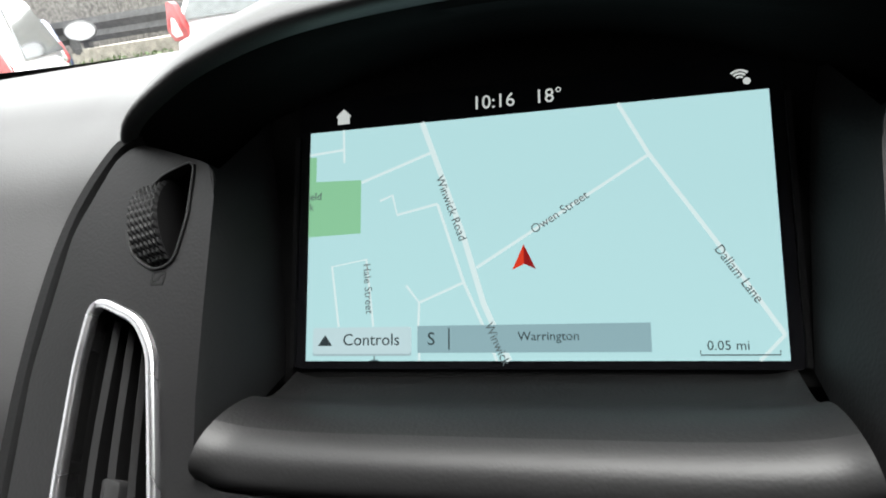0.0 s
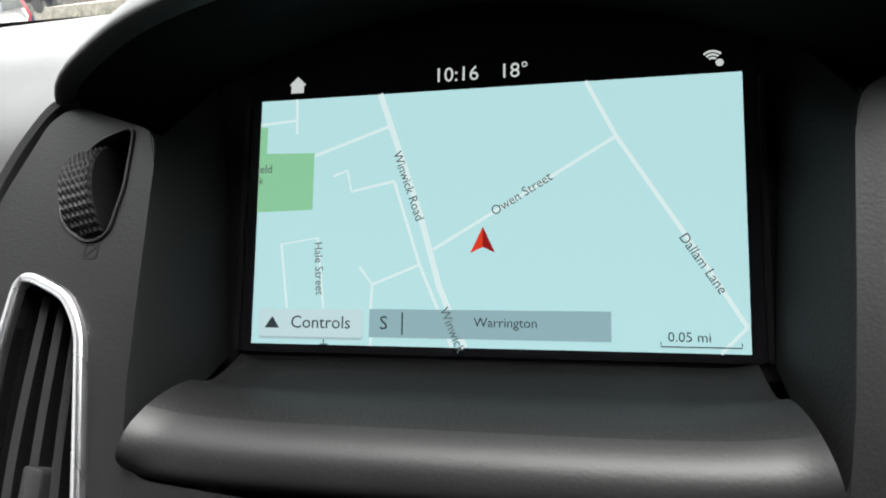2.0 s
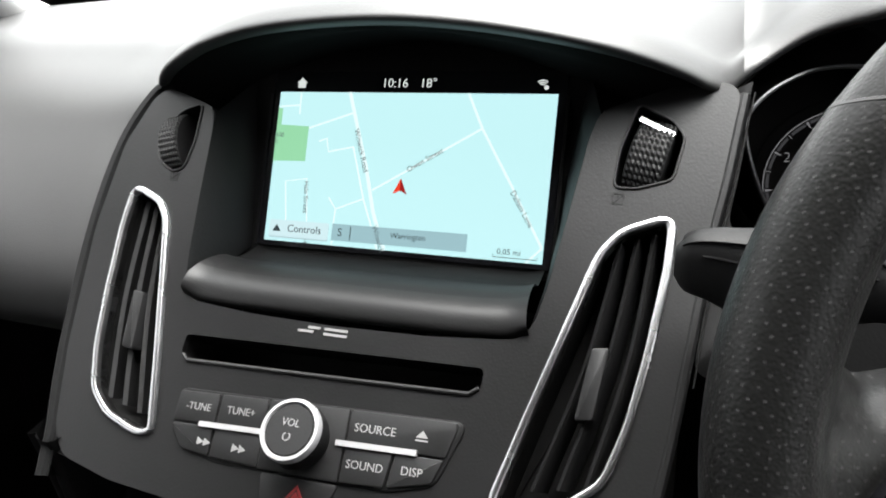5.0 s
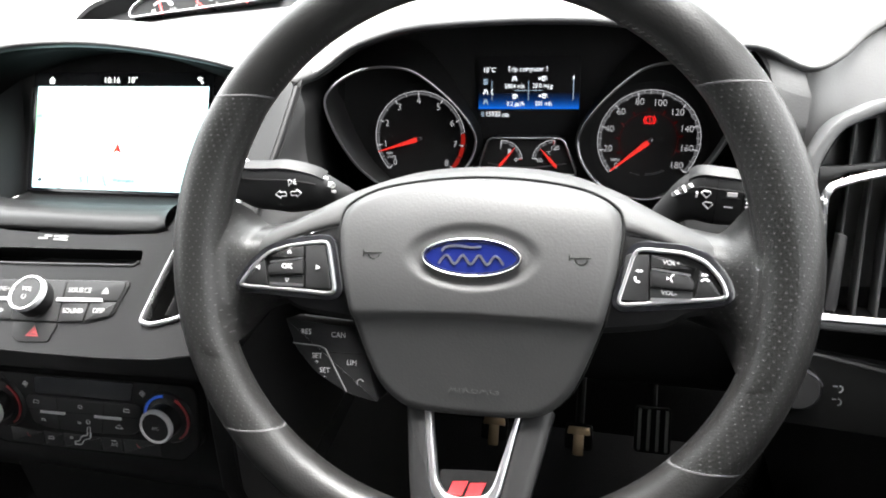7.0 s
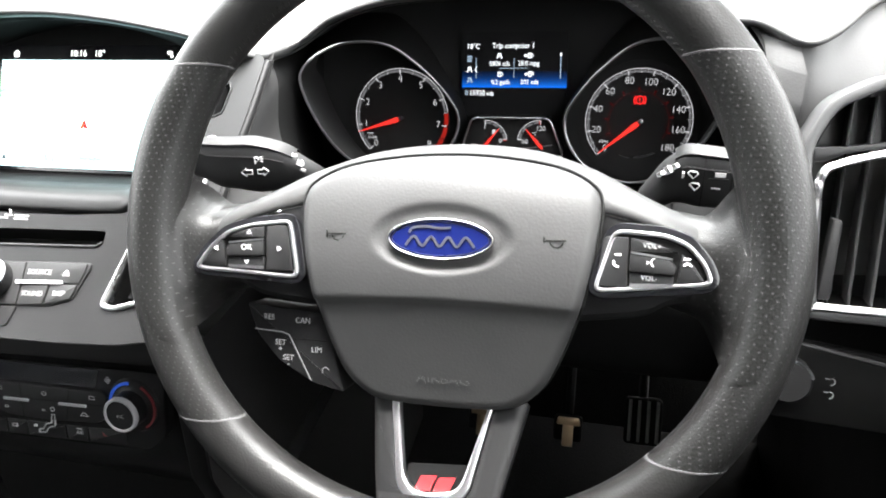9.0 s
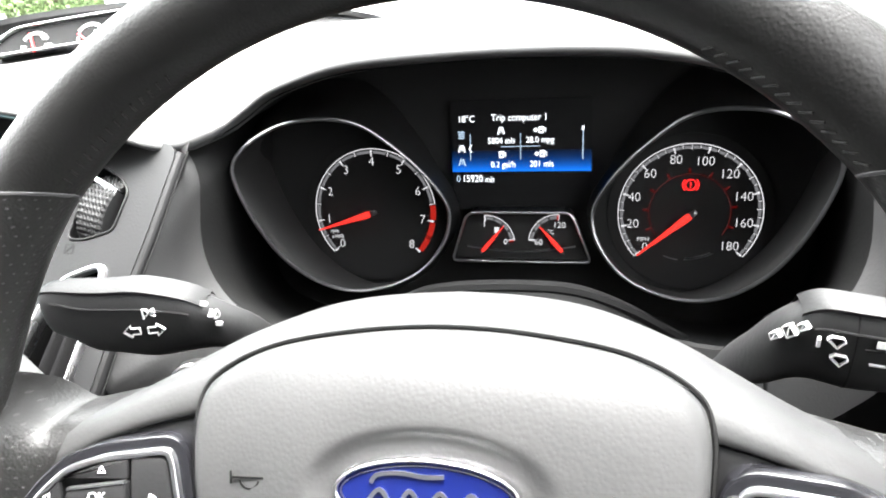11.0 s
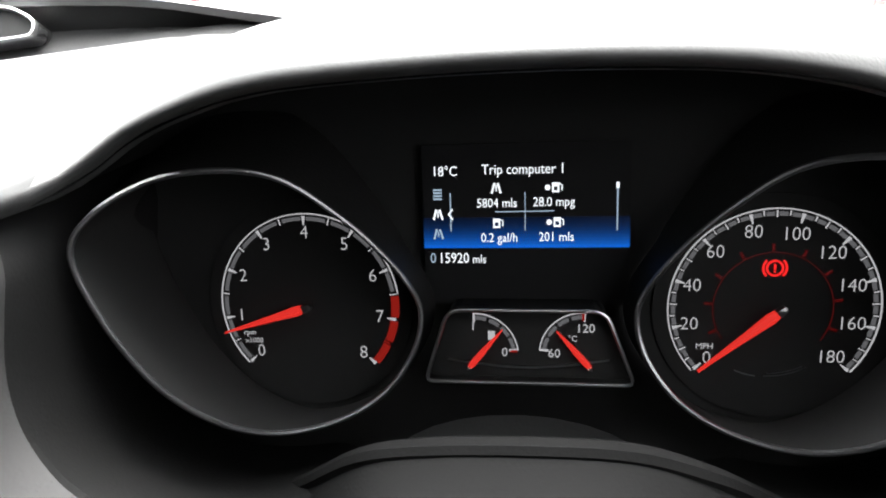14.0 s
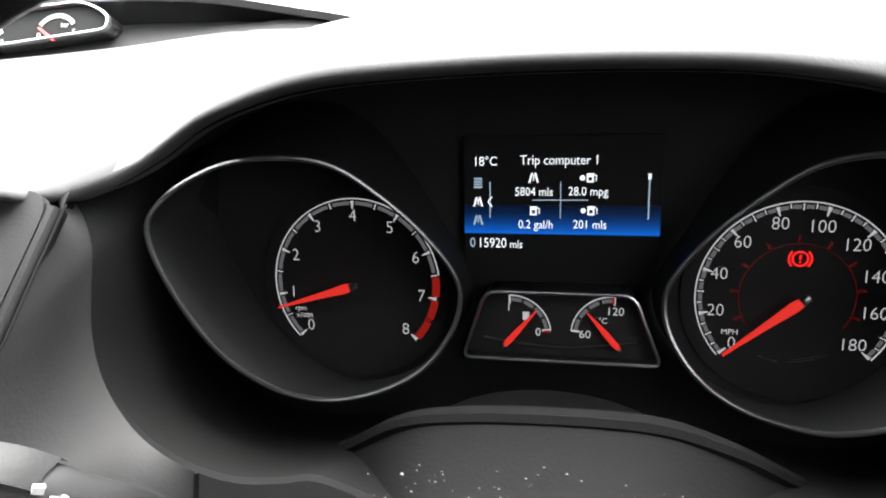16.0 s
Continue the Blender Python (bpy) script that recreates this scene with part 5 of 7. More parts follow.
def rim_part(name, start, end, material, label):
    n = 44
    bm = bmesh.new()
    uvl = bm.loops.layers.uv.new("UVMap")
    rows = [[bm.verts.new(p) for p in rim_ring(start, end, i / n)] for i in range(n + 1)]
    k = len(rows[0])
    a0, a1 = cut(*start, RIM_R), cut(*end, RIM_R)
    length = radians((a1 - a0) % 360) * RIM_R
    girth = 2 * math.pi * 0.0170
    pitch = 0.0044
    for i in range(n):
        for j in range(k):
            f = bm.faces.new((rows[i][j], rows[i][(j + 1) % k], rows[i + 1][(j + 1) % k], rows[i + 1][j]))
            for lp, (ii, jj) in zip(f.loops, ((i, j), (i, j + 1), (i + 1, j + 1), (i + 1, j))):
                lp[uvl].uv = (jj / k * girth / pitch, ii / n * length / (pitch * 0.8))
    bm.faces.new(rows[0])
    bm.faces.new(rows[-1])
    return part(name, bm, material, wheel, label)


G = 0.0005
rim_part("rim_top", (1, V_UP + G), (-1, V_UP + G), M_LEATHER, "smooth black leather")
rim_part("rim_grip", (-1, V_UP - G), (-1, V_LOW + G), M_PERF, "perforated black leather")
rim_part("rim_bottom", (-1, V_LOW - G), (1, V_LOW - G), M_LEATHER, "smooth black leather")
rim_part("rim_grip", (1, V_LOW + G), (1, V_UP - G), M_PERF, "perforated black leather")
for sd, v in ((1, V_UP), (-1, V_UP), (1, V_LOW), (-1, V_LOW)):
    bm = bmesh.new()
    rings_mesh(bm, [rim_ring((sd, v + dv), (sd, v + dv), 0.0, g) for dv, g in ((-0.0008, 0.98), (-0.0004, 1.012), (0.0004, 1.012), (0.0008, 0.98))])
    part("seam", bm, M_THREAD, wheel, "thin raised seam")
# stitches along the inner side of the top
for t0, t1 in ((0.01, 0.2), (0.8, 0.99)):
    for i in range(14):
        t = t0 + (t1 - t0) * i / 14
        p, q = rim_ring((1, V_UP), (-1, V_UP), t, 1.015)[12], rim_ring((1, V_UP), (-1, V_UP), t + 0.006, 1.015)[13]
        part("stitch", tube([p, q], 0.0004, 5), M_LEATHER, wheel)

# hub shroud with the two side spokes: a pale upper cover and a dark lower part, parted by a groove
HUB_TOP = [(0.0, 0.0717), (0.03, 0.0700), (0.055, 0.0655), (0.0806, 0.0560), (0.095, 0.0485), (0.11, 0.0400), (0.122, 0.0340), (0.134, 0.0295), (0.146, 0.0290), (0.157, 0.0345), (0.172, 0.048)]
HUB_GROOVE = [(0.0, 0.033), (0.06, 0.033), (0.0914, 0.0292), (0.1184, 0.0209), (0.13, 0.0145), (0.145, 0.006), (0.172, 0.004)]
HUB_LOW = [(0.0, -0.034), (0.06, -0.0325), (0.075, -0.0305), (0.09, -0.0285), (0.11, -0.025), (0.122, -0.0185), (0.134, -0.0160), (0.146, -0.0180), (0.157, -0.0245), (0.172, -0.042)]
HUB_DEEP = [(0.0, 0.054), (0.05, 0.050), (0.09, 0.036), (0.12, 0.028), (0.172, 0.026)]


def smooth_at(x, table):
    """Value of a smooth curve through a table of (x, value)."""
    c = spline(table, 8, False)
    for a, b in zip(c, c[1:]):
        if x <= b.x:
            return a.y + (b.y - a.y) * (x - a.x) / max(b.x - a.x, 1e-9)
    return c[-1].y


upper, lower = [], []
for i in range(97):
    x = -0.172 + 0.344 * i / 96
    tp, gr, lo, dp = (smooth_at(abs(x), tb) for tb in (HUB_TOP, HUB_GROOVE, HUB_LOW, HUB_DEEP))
    hw = -0.0185 + 0.14 * max(0.0, abs(x) - 0.08)
    lower.append([P_W @ Vector((x, v, hw + w)) for v, w in ((lo + 0.002, -0.030), (lo, -0.012), (lo + 0.0015, -0.004), (lo + 0.005, -0.0006), (lo + 0.009, 0.0), (gr - 0.003, 0.0), (gr - 0.0006, -0.0008), (gr - 0.0004, -0.004))])
    upper.append([P_W @ Vector((x, gr + (tp - gr) * f, hw + w - dp * d)) for f, w, d in ((0.01, -0.004, 0.0), (0.012, 0.0, 0.0), (0.05, 0.0010, 0.0), (0.16, 0.0012, 0.0), (0.3, 0.0006, 0.012), (0.46, 0.0, 0.05), (0.62, 0.0, 0.14), (0.76, 0.0, 0.29), (0.87, 0.0, 0.48), (0.95, 0.0, 0.72), (1.0, 0.0, 0.96), (0.985, 0.0, 1.03), (0.9, 0.0, 1.06))])
part("spoke_cover", sheet(upper), M_PAD, wheel, "grained grey upper spoke cover", smooth=60)
part("spoke_shroud", sheet(lower), M_DARK, wheel, "dark grey spoke shroud")

# leather fairing that flows from the rim onto each side spoke
def soft_max(a, b, k):
    h = min(1.0, max(0.0, 0.5 + 0.5 * (a - b) / k))
    return b + (a - b) * h + k * h * (1 - h)


def fairing_height(r, t, s):
    """Height of the leather where the spoke meets the rim: s along the spoke, t across it."""
    q = (r - RIM_R) / (RIM_A * 1.08)
    rim = RC.z + RIM_B * 1.08 * math.sqrt(1 - q * q) if abs(q) < 1 else RC.z - 0.06 * (abs(q) - 1) ** 0.5
    spoke = -0.0142 + 0.0255 * s ** 1.6 - 0.034 * (1 - math.sqrt(max(0.0, 1 - abs(t) ** 3.0)))
    k = min(1.0, max(0.0, (s - 0.72) / 0.28))
    k = k * k * (3 - 2 * k)
    h = soft_max(rim, spoke, 0.012)
    return h + (rim - h) * k + 0.0002 - 0.0016 * k * t ** 6


for sg in (-1, 1):
    bm = bmesh.new()
    uvl = bm.loops.layers.uv.new("UVMap")
    ns, nv = 26, 34
    grid = []
    for i in range(ns + 1):
        s = i / ns
        u = 0.114 + (RIM_R - 0.115) * s
        hi = 0.0355 - 0.0058 * min(1.0, s / 0.5) + 0.012 * (max(0.0, u - 0.1405) / 0.012) ** 2
        lo = -0.0185 - 0.0075 * min(1.0, s / 0.5) - 0.016 * (max(0.0, u - 0.1400) / 0.012) ** 2
        hi, lo = min(hi, 0.048), max(lo, -0.050)
        line = []
        for j in range(nv + 1):
            t = -1 + 2 * j / nv
            v = (hi + lo) / 2 + (hi - lo) / 2 * t
            u1 = math.sqrt((RIM_R - 0.001) ** 2 - (v - RC.y) ** 2)
            u = 0.114 + (u1 - 0.114) * s
            r = math.hypot(u, v - RC.y)
            line.append((sg * u + RC.x, v, fairing_height(r, t, s)))
        grid.append(line)
    vs = [[bm.verts.new(P_W @ Vector(p)) for p in line] for line in grid]
    for i in range(ns):
        for j in range(nv):
            f = bm.faces.new((vs[i][j], vs[i][j + 1], vs[i + 1][j + 1], vs[i + 1][j]))
            for lp, (a, b) in zip(f.loops, ((i, j), (i, j + 1), (i + 1, j + 1), (i + 1, j))):
                lp[uvl].uv = (grid[a][b][0] / 0.0044, grid[a][b][1] / 0.0035)
    part("grip_fairing", bm, M_PERF, wheel, "perforated black leather", smooth=70)

# airbag cover
PAD_R = [(0.0, 0.0462), (0.03, 0.0445), (0.06, 0.0392), (0.0785, 0.0300), (0.0840, 0.0195), (0.0828, 0.0), (0.0800, -0.0170), (0.0762, -0.0352), (0.0716, -0.0507), (0.0652, -0.0688), (0.0582, -0.0827), (0.0474, -0.0933), (0.0340, -0.0981)]
PADO = PAD_R + [(0.0, -0.0992)] + mirror_x(PAD_R)[:-1]
pad_o = spline([Vector((p[0] - 0.0006 + 0.02 * min(0.0, p[1]), p[1])) for p in PADO], 6, True)


def pad_w(x, y):
    """Depth of the cover's skin: domed, with a step where the lower part falls back, and a dish round the badge."""
    w = 0.004 * (1 - (x / 0.085) ** 2) - 0.031 * (1 - math.sqrt(max(0.0, 1 - min(1.0, max(0.0, (y + 0.032) / (0.0792 - 0.9 * x * x))) ** 2.6)))
    k = min(1.0, max(0.0, (-0.0365 - y + 0.004 * (1 - (x / 0.08) ** 2)) / 0.0055))
    w -= 0.0032 * k * k * (3 - 2 * k) + 1.6 * min(0.0, max(y, -0.037)) ** 2 + 0.22 * max(0.0, -0.037 - y)
    e = math.hypot((x + 0.0005) / 0.0415, (y + 0.0005) / 0.0200)
    k = min(1.0, max(0.0, (1.0 - e) / 0.24))
    w -= 0.0030 * k * k * (3 - 2 * k)
    return w


bm = bmesh.new()
cc = Vector((-0.001, -0.025))
lv = [[P_PAD @ Vector((p.x, p.y, pad_w(p.x, p.y) - d)) for p in pad_o] for d in (0.03, 0.006)]
for s in (0.995, 0.985, 0.97) + tuple(0.95 - 0.02 * k for k in range(47)):
    ring = []
    for p in pad_o:
        q = cc + (p - cc) * s
        edge = max(0.0, (s - 0.93) / 0.07)
        ring.append(P_PAD @ Vector((q.x, q.y, pad_w(q.x, q.y) - 0.0045 * edge ** 2)))
    lv.append(ring)
rings_mesh(bm, lv, cap1=True)
cover = part("airbag_cover", bm, M_PAD, wheel, "grained grey airbag cover with an oval badge", smooth=60)
part("cover_gap", tube([P_PAD @ Vector((p.x * 1.012, p.y + 0.0008, pad_w(p.x, p.y) - 0.0064)) for p in pad_o], 0.0009, 6, True), M_BLACK, cover)
bo = [Vector((0.0292 * math.cos(2 * math.pi * i / 48), 0.0114 * math.sin(2 * math.pi * i / 48))) for i in range(48)]
PB = P_PAD @ Matrix.Translation((-0.0005, -0.0005, 0.0008))
badge = part("badge", slab(PB, inset(bo, 0.0008), -0.004, 0.0018), M_BLUE_BADGE, cover, "blue oval badge with a chrome rim")
part("badge_rim", band(PB, bo, inset(bo, 0.0013), -0.004, 0.0028, 0.0008), M_CHROME, badge)
inn = inset(bo, 0.0021)
part("badge_line", band(PB, inn, inset(bo, 0.0025), 0.0, 0.0021), M_CHROME, badge)
STROKES = [([(-0.0170, 0.0030), (-0.0150, 0.0056), (-0.0080, 0.0066), (0.0000, 0.0058), (0.0060, 0.0062)], 0.0013),
           ([(-0.0190 + 0.00475 * k, 0.0026 * (1 if k % 2 else -1) - 0.0014) for k in range(9)], 0.0013)]
for pts, wd in STROKES:
    part("badge_stroke", strip(PB, spline(pts, 6, False), wd, 0.0012, 0.0024), M_SATIN, badge, "pale flowing stroke")
for sg in (1, -1):
    hm = P_PAD @ Matrix.Translation((sg * 0.0605, -0.0006, pad_w(0.0605, 0.0) + 0.0002))
    part("horn_symbol", strip(hm, [(-0.0055, 0.0030), (-0.0055, -0.0012), (-0.005, 0.0009), (0.006, 0.0012)], 0.0007, 0.0, 0.0003), M_BLACK, cover)
    part("horn_symbol", strip(hm, arc(0.001, 0.0008, 0.0034, 190, 350, 10), 0.0007, 0.0, 0.0003), M_BLACK, cover)
write("embossed_word", "AIRBAG", P_PAD, 0.0072, (0.0, -0.081), M_PAD, cover, 0, 1.25, depth=pad_w(0, -0.081) + 0.0001)

# button pods on the spokes
POD_L = [(-0.1418, -0.0078), (-0.1330, 0.0042), (-0.1226, 0.0136), (-0.1086, 0.0180), (-0.0868, 0.0207), (-0.0838, 0.0180), (-0.0794, -0.0108), (-0.0830, -0.0136), (-0.1180, -0.0110), (-0.1378, -0.0100)]
POD_RT = [(0.0957, 0.0208), (0.1187, 0.0194), (0.1300, 0.0150), (0.1385, 0.0054), (0.1420, -0.0034), (0.1388, -0.0064), (0.1146, -0.0094), (0.0866, -0.0129), (0.0836, -0.0100), (0.0918, 0.0178)]
for sg in (-1, 1):
    PP = P_W @ Matrix.Translation((-0.0035 if sg < 0 else 0.0005, 0.0015, -0.019)) @ pose(0, 0, 0, 0, -8 * sg, 0)
    o = v2(rounded(POD_L if sg < 0 else POD_RT, 0.004, 3))
    pod = part("button_pod", slab(PP, inset(o, -0.0035), -0.016, -0.0012, 0.001), M_GLOSS, wheel, "gloss black button pod with a satin silver frame")
    part("pod_frame", band(PP, o, inset(o, 0.0024), -0.003, 0.0015, 0.001), M_SATIN, pod)
    inner = inset(o, 0.003)
    part("pod_floor", slab(PP, inner, -0.004, -0.0006), M_BLACK, pod)
    dx = 0.0 if sg < 0 else 0.0018

    def side(pts2):
        q = [(x if sg < 0 else -x + dx, y) for x, y in pts2]
        return q if sg < 0 else q[::-1]

    def pk(pts2, h=0.0016, mm=None):
        return part("button", slab(PP, rounded(side(pts2), 0.0010, 3), -0.001, h, 0.0006), mm or M_BUTTON, pod)
    pk([(-0.1235, 0.0098), (-0.1085, 0.0152), (-0.1000, 0.0166), (-0.1000, 0.0098)], 0.0014)
    pk([(-0.1225, 0.0020), (-0.1200, 0.0062), (-0.1000, 0.0090), (-0.1000, -0.0004), (-0.1215, -0.0014)], 0.0030)
    pk([(-0.1215, -0.0022), (-0.1000, -0.0012), (-0.1000, -0.0088), (-0.1215, -0.0080)], 0.0014)
    pk([(-0.1378, -0.0068), (-0.1312, 0.0030), (-0.1248, 0.0095), (-0.1236, 0.0), (-0.1225, -0.0080)], 0.0012)
    pk([(-0.0990, 0.0166), (-0.0885, 0.0172), (-0.0865, 0.0158), (-0.0830, -0.0092), (-0.0990, -0.0090)], 0.0012)
    part("edge_line", strip(PP, side([(-0.1205, 0.0066), (-0.1004, 0.0093)]), 0.0008, 0.001, 0.0032), M_SATIN, pod)
    part("edge_line", strip(PP, side([(-0.1212, -0.0070), (-0.1003, -0.0076)]), 0.0018, 0.0004, 0.0017), M_SATIN, pod)
    if sg < 0:
        write("lettering", "OK", PP, 0.0046, (-0.1099, 0.0041), M_PRINT, pod, depth=0.0032)
        for cx, cy, a in ((-0.1090, 0.0127, 90), (-0.1104, -0.0042, -90), (-0.1285, 0.0032, 180), (-0.0915, 0.0037, 0)):
            t = [(cx + 0.0014 * math.cos(radians(a + q)), cy + 0.0014 * math.sin(radians(a + q))) for q in (0, 120, 240)]
            part("arrow_symbol", strip(PP, t + [t[0]], 0.00045, 0.001, 0.0019), M_PRINT, pod)
    else:
        write("lettering", "VOL+", PP, 0.0036, (0.1124, 0.0127), M_PRINT_MID, pod, -3, depth=0.0016)
        write("lettering", "VOL-", PP, 0.0036, (0.1115, -0.0036), M_PRINT_MID, pod, -3, depth=0.0018)
        part("voice_symbol", strip(PP, [(0.1102, 0.0052), (0.1112, 0.0046), (0.1102, 0.0038)], 0.0006, 0.0026, 0.0033), M_PRINT, pod)
        part("voice_symbol", strip(PP, [(0.1140, 0.0070), (0.1126, 0.0058), (0.1122, 0.0046), (0.1126, 0.0034), (0.1134, 0.0026)], 0.0006, 0.0026, 0.0033), M_PRINT, pod)
        for cx, cy, d in ((0.0956, 0.0044, 1), (0.1295, 0.0036, -1)):
            part("phone_symbol", strip(PP, arc(cx, cy - 0.0008, 0.0019, 150 if d > 0 else 20, 290 if d > 0 else 160, 8), 0.0010, 0.001, 0.0017), M_PRINT, pod)
            for q in (0.0, 0.0017):
                part("skip_symbol", slab(PP, [(cx - 0.0018 + q, cy + 0.0026), (cx + q, cy + 0.0034), (cx - 0.0018 + q, cy + 0.0042)] if d < 0 else [(cx + q, cy + 0.0026), (cx + q, cy + 0.0042), (cx - 0.0018 + q, cy + 0.0034)], 0.001, 0.0017), M_PRINT, pod)

# speed control keys under the pod
PC = P_W @ Matrix.Translation((-0.0088, -0.0015, -0.03))
cc_o = rounded([(-0.1180, -0.0290), (-0.066, -0.0330), (-0.0525, -0.0810), (-0.0735, -0.0765), (-0.0960, -0.0640), (-0.1100, -0.0490)], 0.003)
cruise = part("speed_control_keys", slab(PC, cc_o, -0.02, 0.002, 0.0015), M_BUTTON, wheel, "dark speed control keys")
part("key_gap", strip(PC, [(-0.1120, -0.0452), (-0.0935, -0.0462), (-0.0889, -0.0478), (-0.0740, -0.0752)], 0.0006, 0.001, 0.0026), M_PRINT_DIM, cruise)
part("key_gap", strip(PC, [(-0.0860, -0.0500), (-0.064, -0.0500)], 0.0004, 0.001, 0.0024), M_BLACK, cruise)
for body, at in (("RES", (-0.1024, -0.0374)), ("CAN", (-0.0800, -0.0385)), ("SET", (-0.0946, -0.0528)), ("SET", (-0.0893, -0.0620)), ("LIM", (-0.0708, -0.0560))):
    write("lettering", body, PC, 0.0049, at, M_PRINT_MID, cruise, 0, 0.95, depth=0.0023)
write("lettering", "+", PC, 0.005, (-0.0948, -0.0568), M_PRINT_MID, cruise, depth=0.0023)
write("lettering", "-", PC, 0.006, (-0.0893, -0.0656), M_PRINT_MID, cruise, depth=0.0023)
part("gauge_symbol", strip(PC, arc(-0.0648, -0.0685, 0.0022, 20, 220, 8), 0.0006, 0.001, 0.0025), M_PRINT_DIM, cruise)

# lower spoke with its silver V
PV = P_W @ Matrix.Translation((0.0035, -0.086, -0.029)) @ pose(0, 0, 0, -20, 0, 0)
chin_o = [(-0.0466, 0.007), (0.0466, 0.007), (0.0456, 0.002), (0.0352, -0.040), (0.0300, -0.062), (-0.0360, -0.062), (-0.0400, -0.040), (-0.0460, 0.002)]
chin_i = [(-0.0325, 0.007), (0.0275, 0.007), (0.0270, 0.004), (0.0256, 0.0), (0.0166, -0.0445), (0.0100, -0.0520), (-0.0140, -0.0540), (-0.0250, -0.0470)]
co, ci = v2(rounded(chin_o, 0.003, 4)), v2(rounded(chin_i, 0.004, 4))
chin = part("lower_spoke", band(PV, co, ci, -0.012, 0.003, 0.003), M_SHELF, wheel, "dark lower spoke with a silver inlay and a red mark")
vo = v2(rounded([(-0.0345, 0.006), (0.0275, 0.006), (0.0256, -0.001), (0.0166, -0.0445), (0.0100, -0.0522), (-0.0110, -0.0545), (-0.0200, -0.0525), (-0.0262, -0.0450), (-0.0335, -0.003)], 0.004, 4))
vi = v2(rounded([(-0.0298, 0.006), (0.0245, 0.006), (0.0228, -0.001), (0.0118, -0.0405), (0.0074, -0.0458), (-0.0094, -0.0484), (-0.0165, -0.0468), (-0.0222, -0.0400), (-0.0288, -0.003)], 0.004, 4))
part("silver_inlay", band(PV, vo, vi, -0.004, 0.0034, 0.001), M_SATIN, chin, "satin silver inlay")
part("inlay_plate", slab(PV, v2(rounded([(-0.0220, -0.0330), (0.0140, -0.0310), (0.0118, -0.0405), (0.0074, -0.0465), (-0.0094, -0.0490), (-0.0170, -0.0470), (-0.0222, -0.0400)], 0.002, 3)), -0.010, -0.0050), M_MATTE, chin)
for u in (-0.0100, 0.0010):
    part("red_mark", slab(PV, [(u - 0.0066, -0.0478), (u + 0.0026, -0.0470), (u + 0.0060, -0.0384), (u - 0.0036, -0.0394)], -0.0052, -0.0038), M_RED_MARK, chin, "red painted mark", smooth=0)

# the lower spoke's arms sweep up over the rim
rws = []
for i in range(19):
    k = i / 18
    v = -0.0500 - 0.062 * k
    w = 0.003 + 0.0065 * min(1.0, k / 0.35) ** 1.5 - 0.022 * max(0.0, (k - 0.5) / 0.5) ** 2
    ul, ur = -0.0380 + 0.005 * k, 0.0325 - 0.010 * k
    rws.append([PV @ Vector((u, v, w + d)) for u, d in ((ul, -0.020), (ul, -0.004), (ul + 0.0008, -0.0012), (ul + 0.003, 0.0), (-0.01, 0.0006), (0.01, 0.0006), (ur - 0.003, 0.0), (ur - 0.0008, -0.0012), (ur, -0.004), (ur, -0.020))])
part("spoke_foot", sheet(rws), M_SHELF, chin, smooth=50)


# ---- stalks ----
STALK_L = [(0.272, 0.150, 0.865, 0.005, 0.006), (0.2645, 0.132, 0.897, 0.008, 0.009), (0.2585, 0.118, 0.927, 0.0088, 0.010), (0.2522, 0.108, 0.9450, 0.0095, 0.011), (0.2455, 0.101, 0.9537, 0.0105, 0.012), (0.2390, 0.097, 0.9590, 0.0125, 0.0125),
           (0.2305, 0.0935, 0.9622, 0.0155, 0.013), (0.214, 0.0885, 0.9645, 0.0188, 0.013), (0.200, 0.085, 0.9663, 0.0176, 0.0125), (0.187, 0.0825, 0.9675, 0.0168, 0.0115), (0.176, 0.081, 0.9705, 0.0140, 0.010), (0.167, 0.080, 0.9712, 0.0115, 0.008), (0.1625, 0.0795, 0.9715, 0.006, 0.004)]
STALK_R = [(0.457, 0.150, 0.865, 0.005, 0.006), (0.4645, 0.132, 0.905, 0.009, 0.009), (0.471, 0.118, 0.933, 0.0100, 0.010), (0.478, 0.108, 0.9480, 0.0125, 0.011), (0.484, 0.102, 0.9580, 0.0155, 0.012), (0.490, 0.098, 0.9650, 0.0162, 0.0125),
           (0.4962, 0.0945, 0.9690, 0.0172, 0.013), (0.506, 0.0905, 0.9695, 0.0178, 0.013), (0.5204, 0.0865, 0.9700, 0.0166, 0.0125), (0.530, 0.0845, 0.9680, 0.0125, 0.0105), (0.5354, 0.083, 0.9670, 0.0100, 0.008), (0.540, 0.082, 0.9665, 0.005, 0.004)]


def stalk_ring(x, y, z, hh, dd, grow=1.0):
    """A section of a lever: flat-sided, rounded."""
    out = []
    for j in range(28):
        a = 2 * math.pi * j / 28
        c, sn = math.cos(a), math.sin(a)
        out.append(Vector((x, y - grow * dd * abs(c) ** 0.7 * (1 if c > 0 else -1), z + grow * hh * abs(sn) ** 0.8 * (1 if sn > 0 else -1))))
    return out


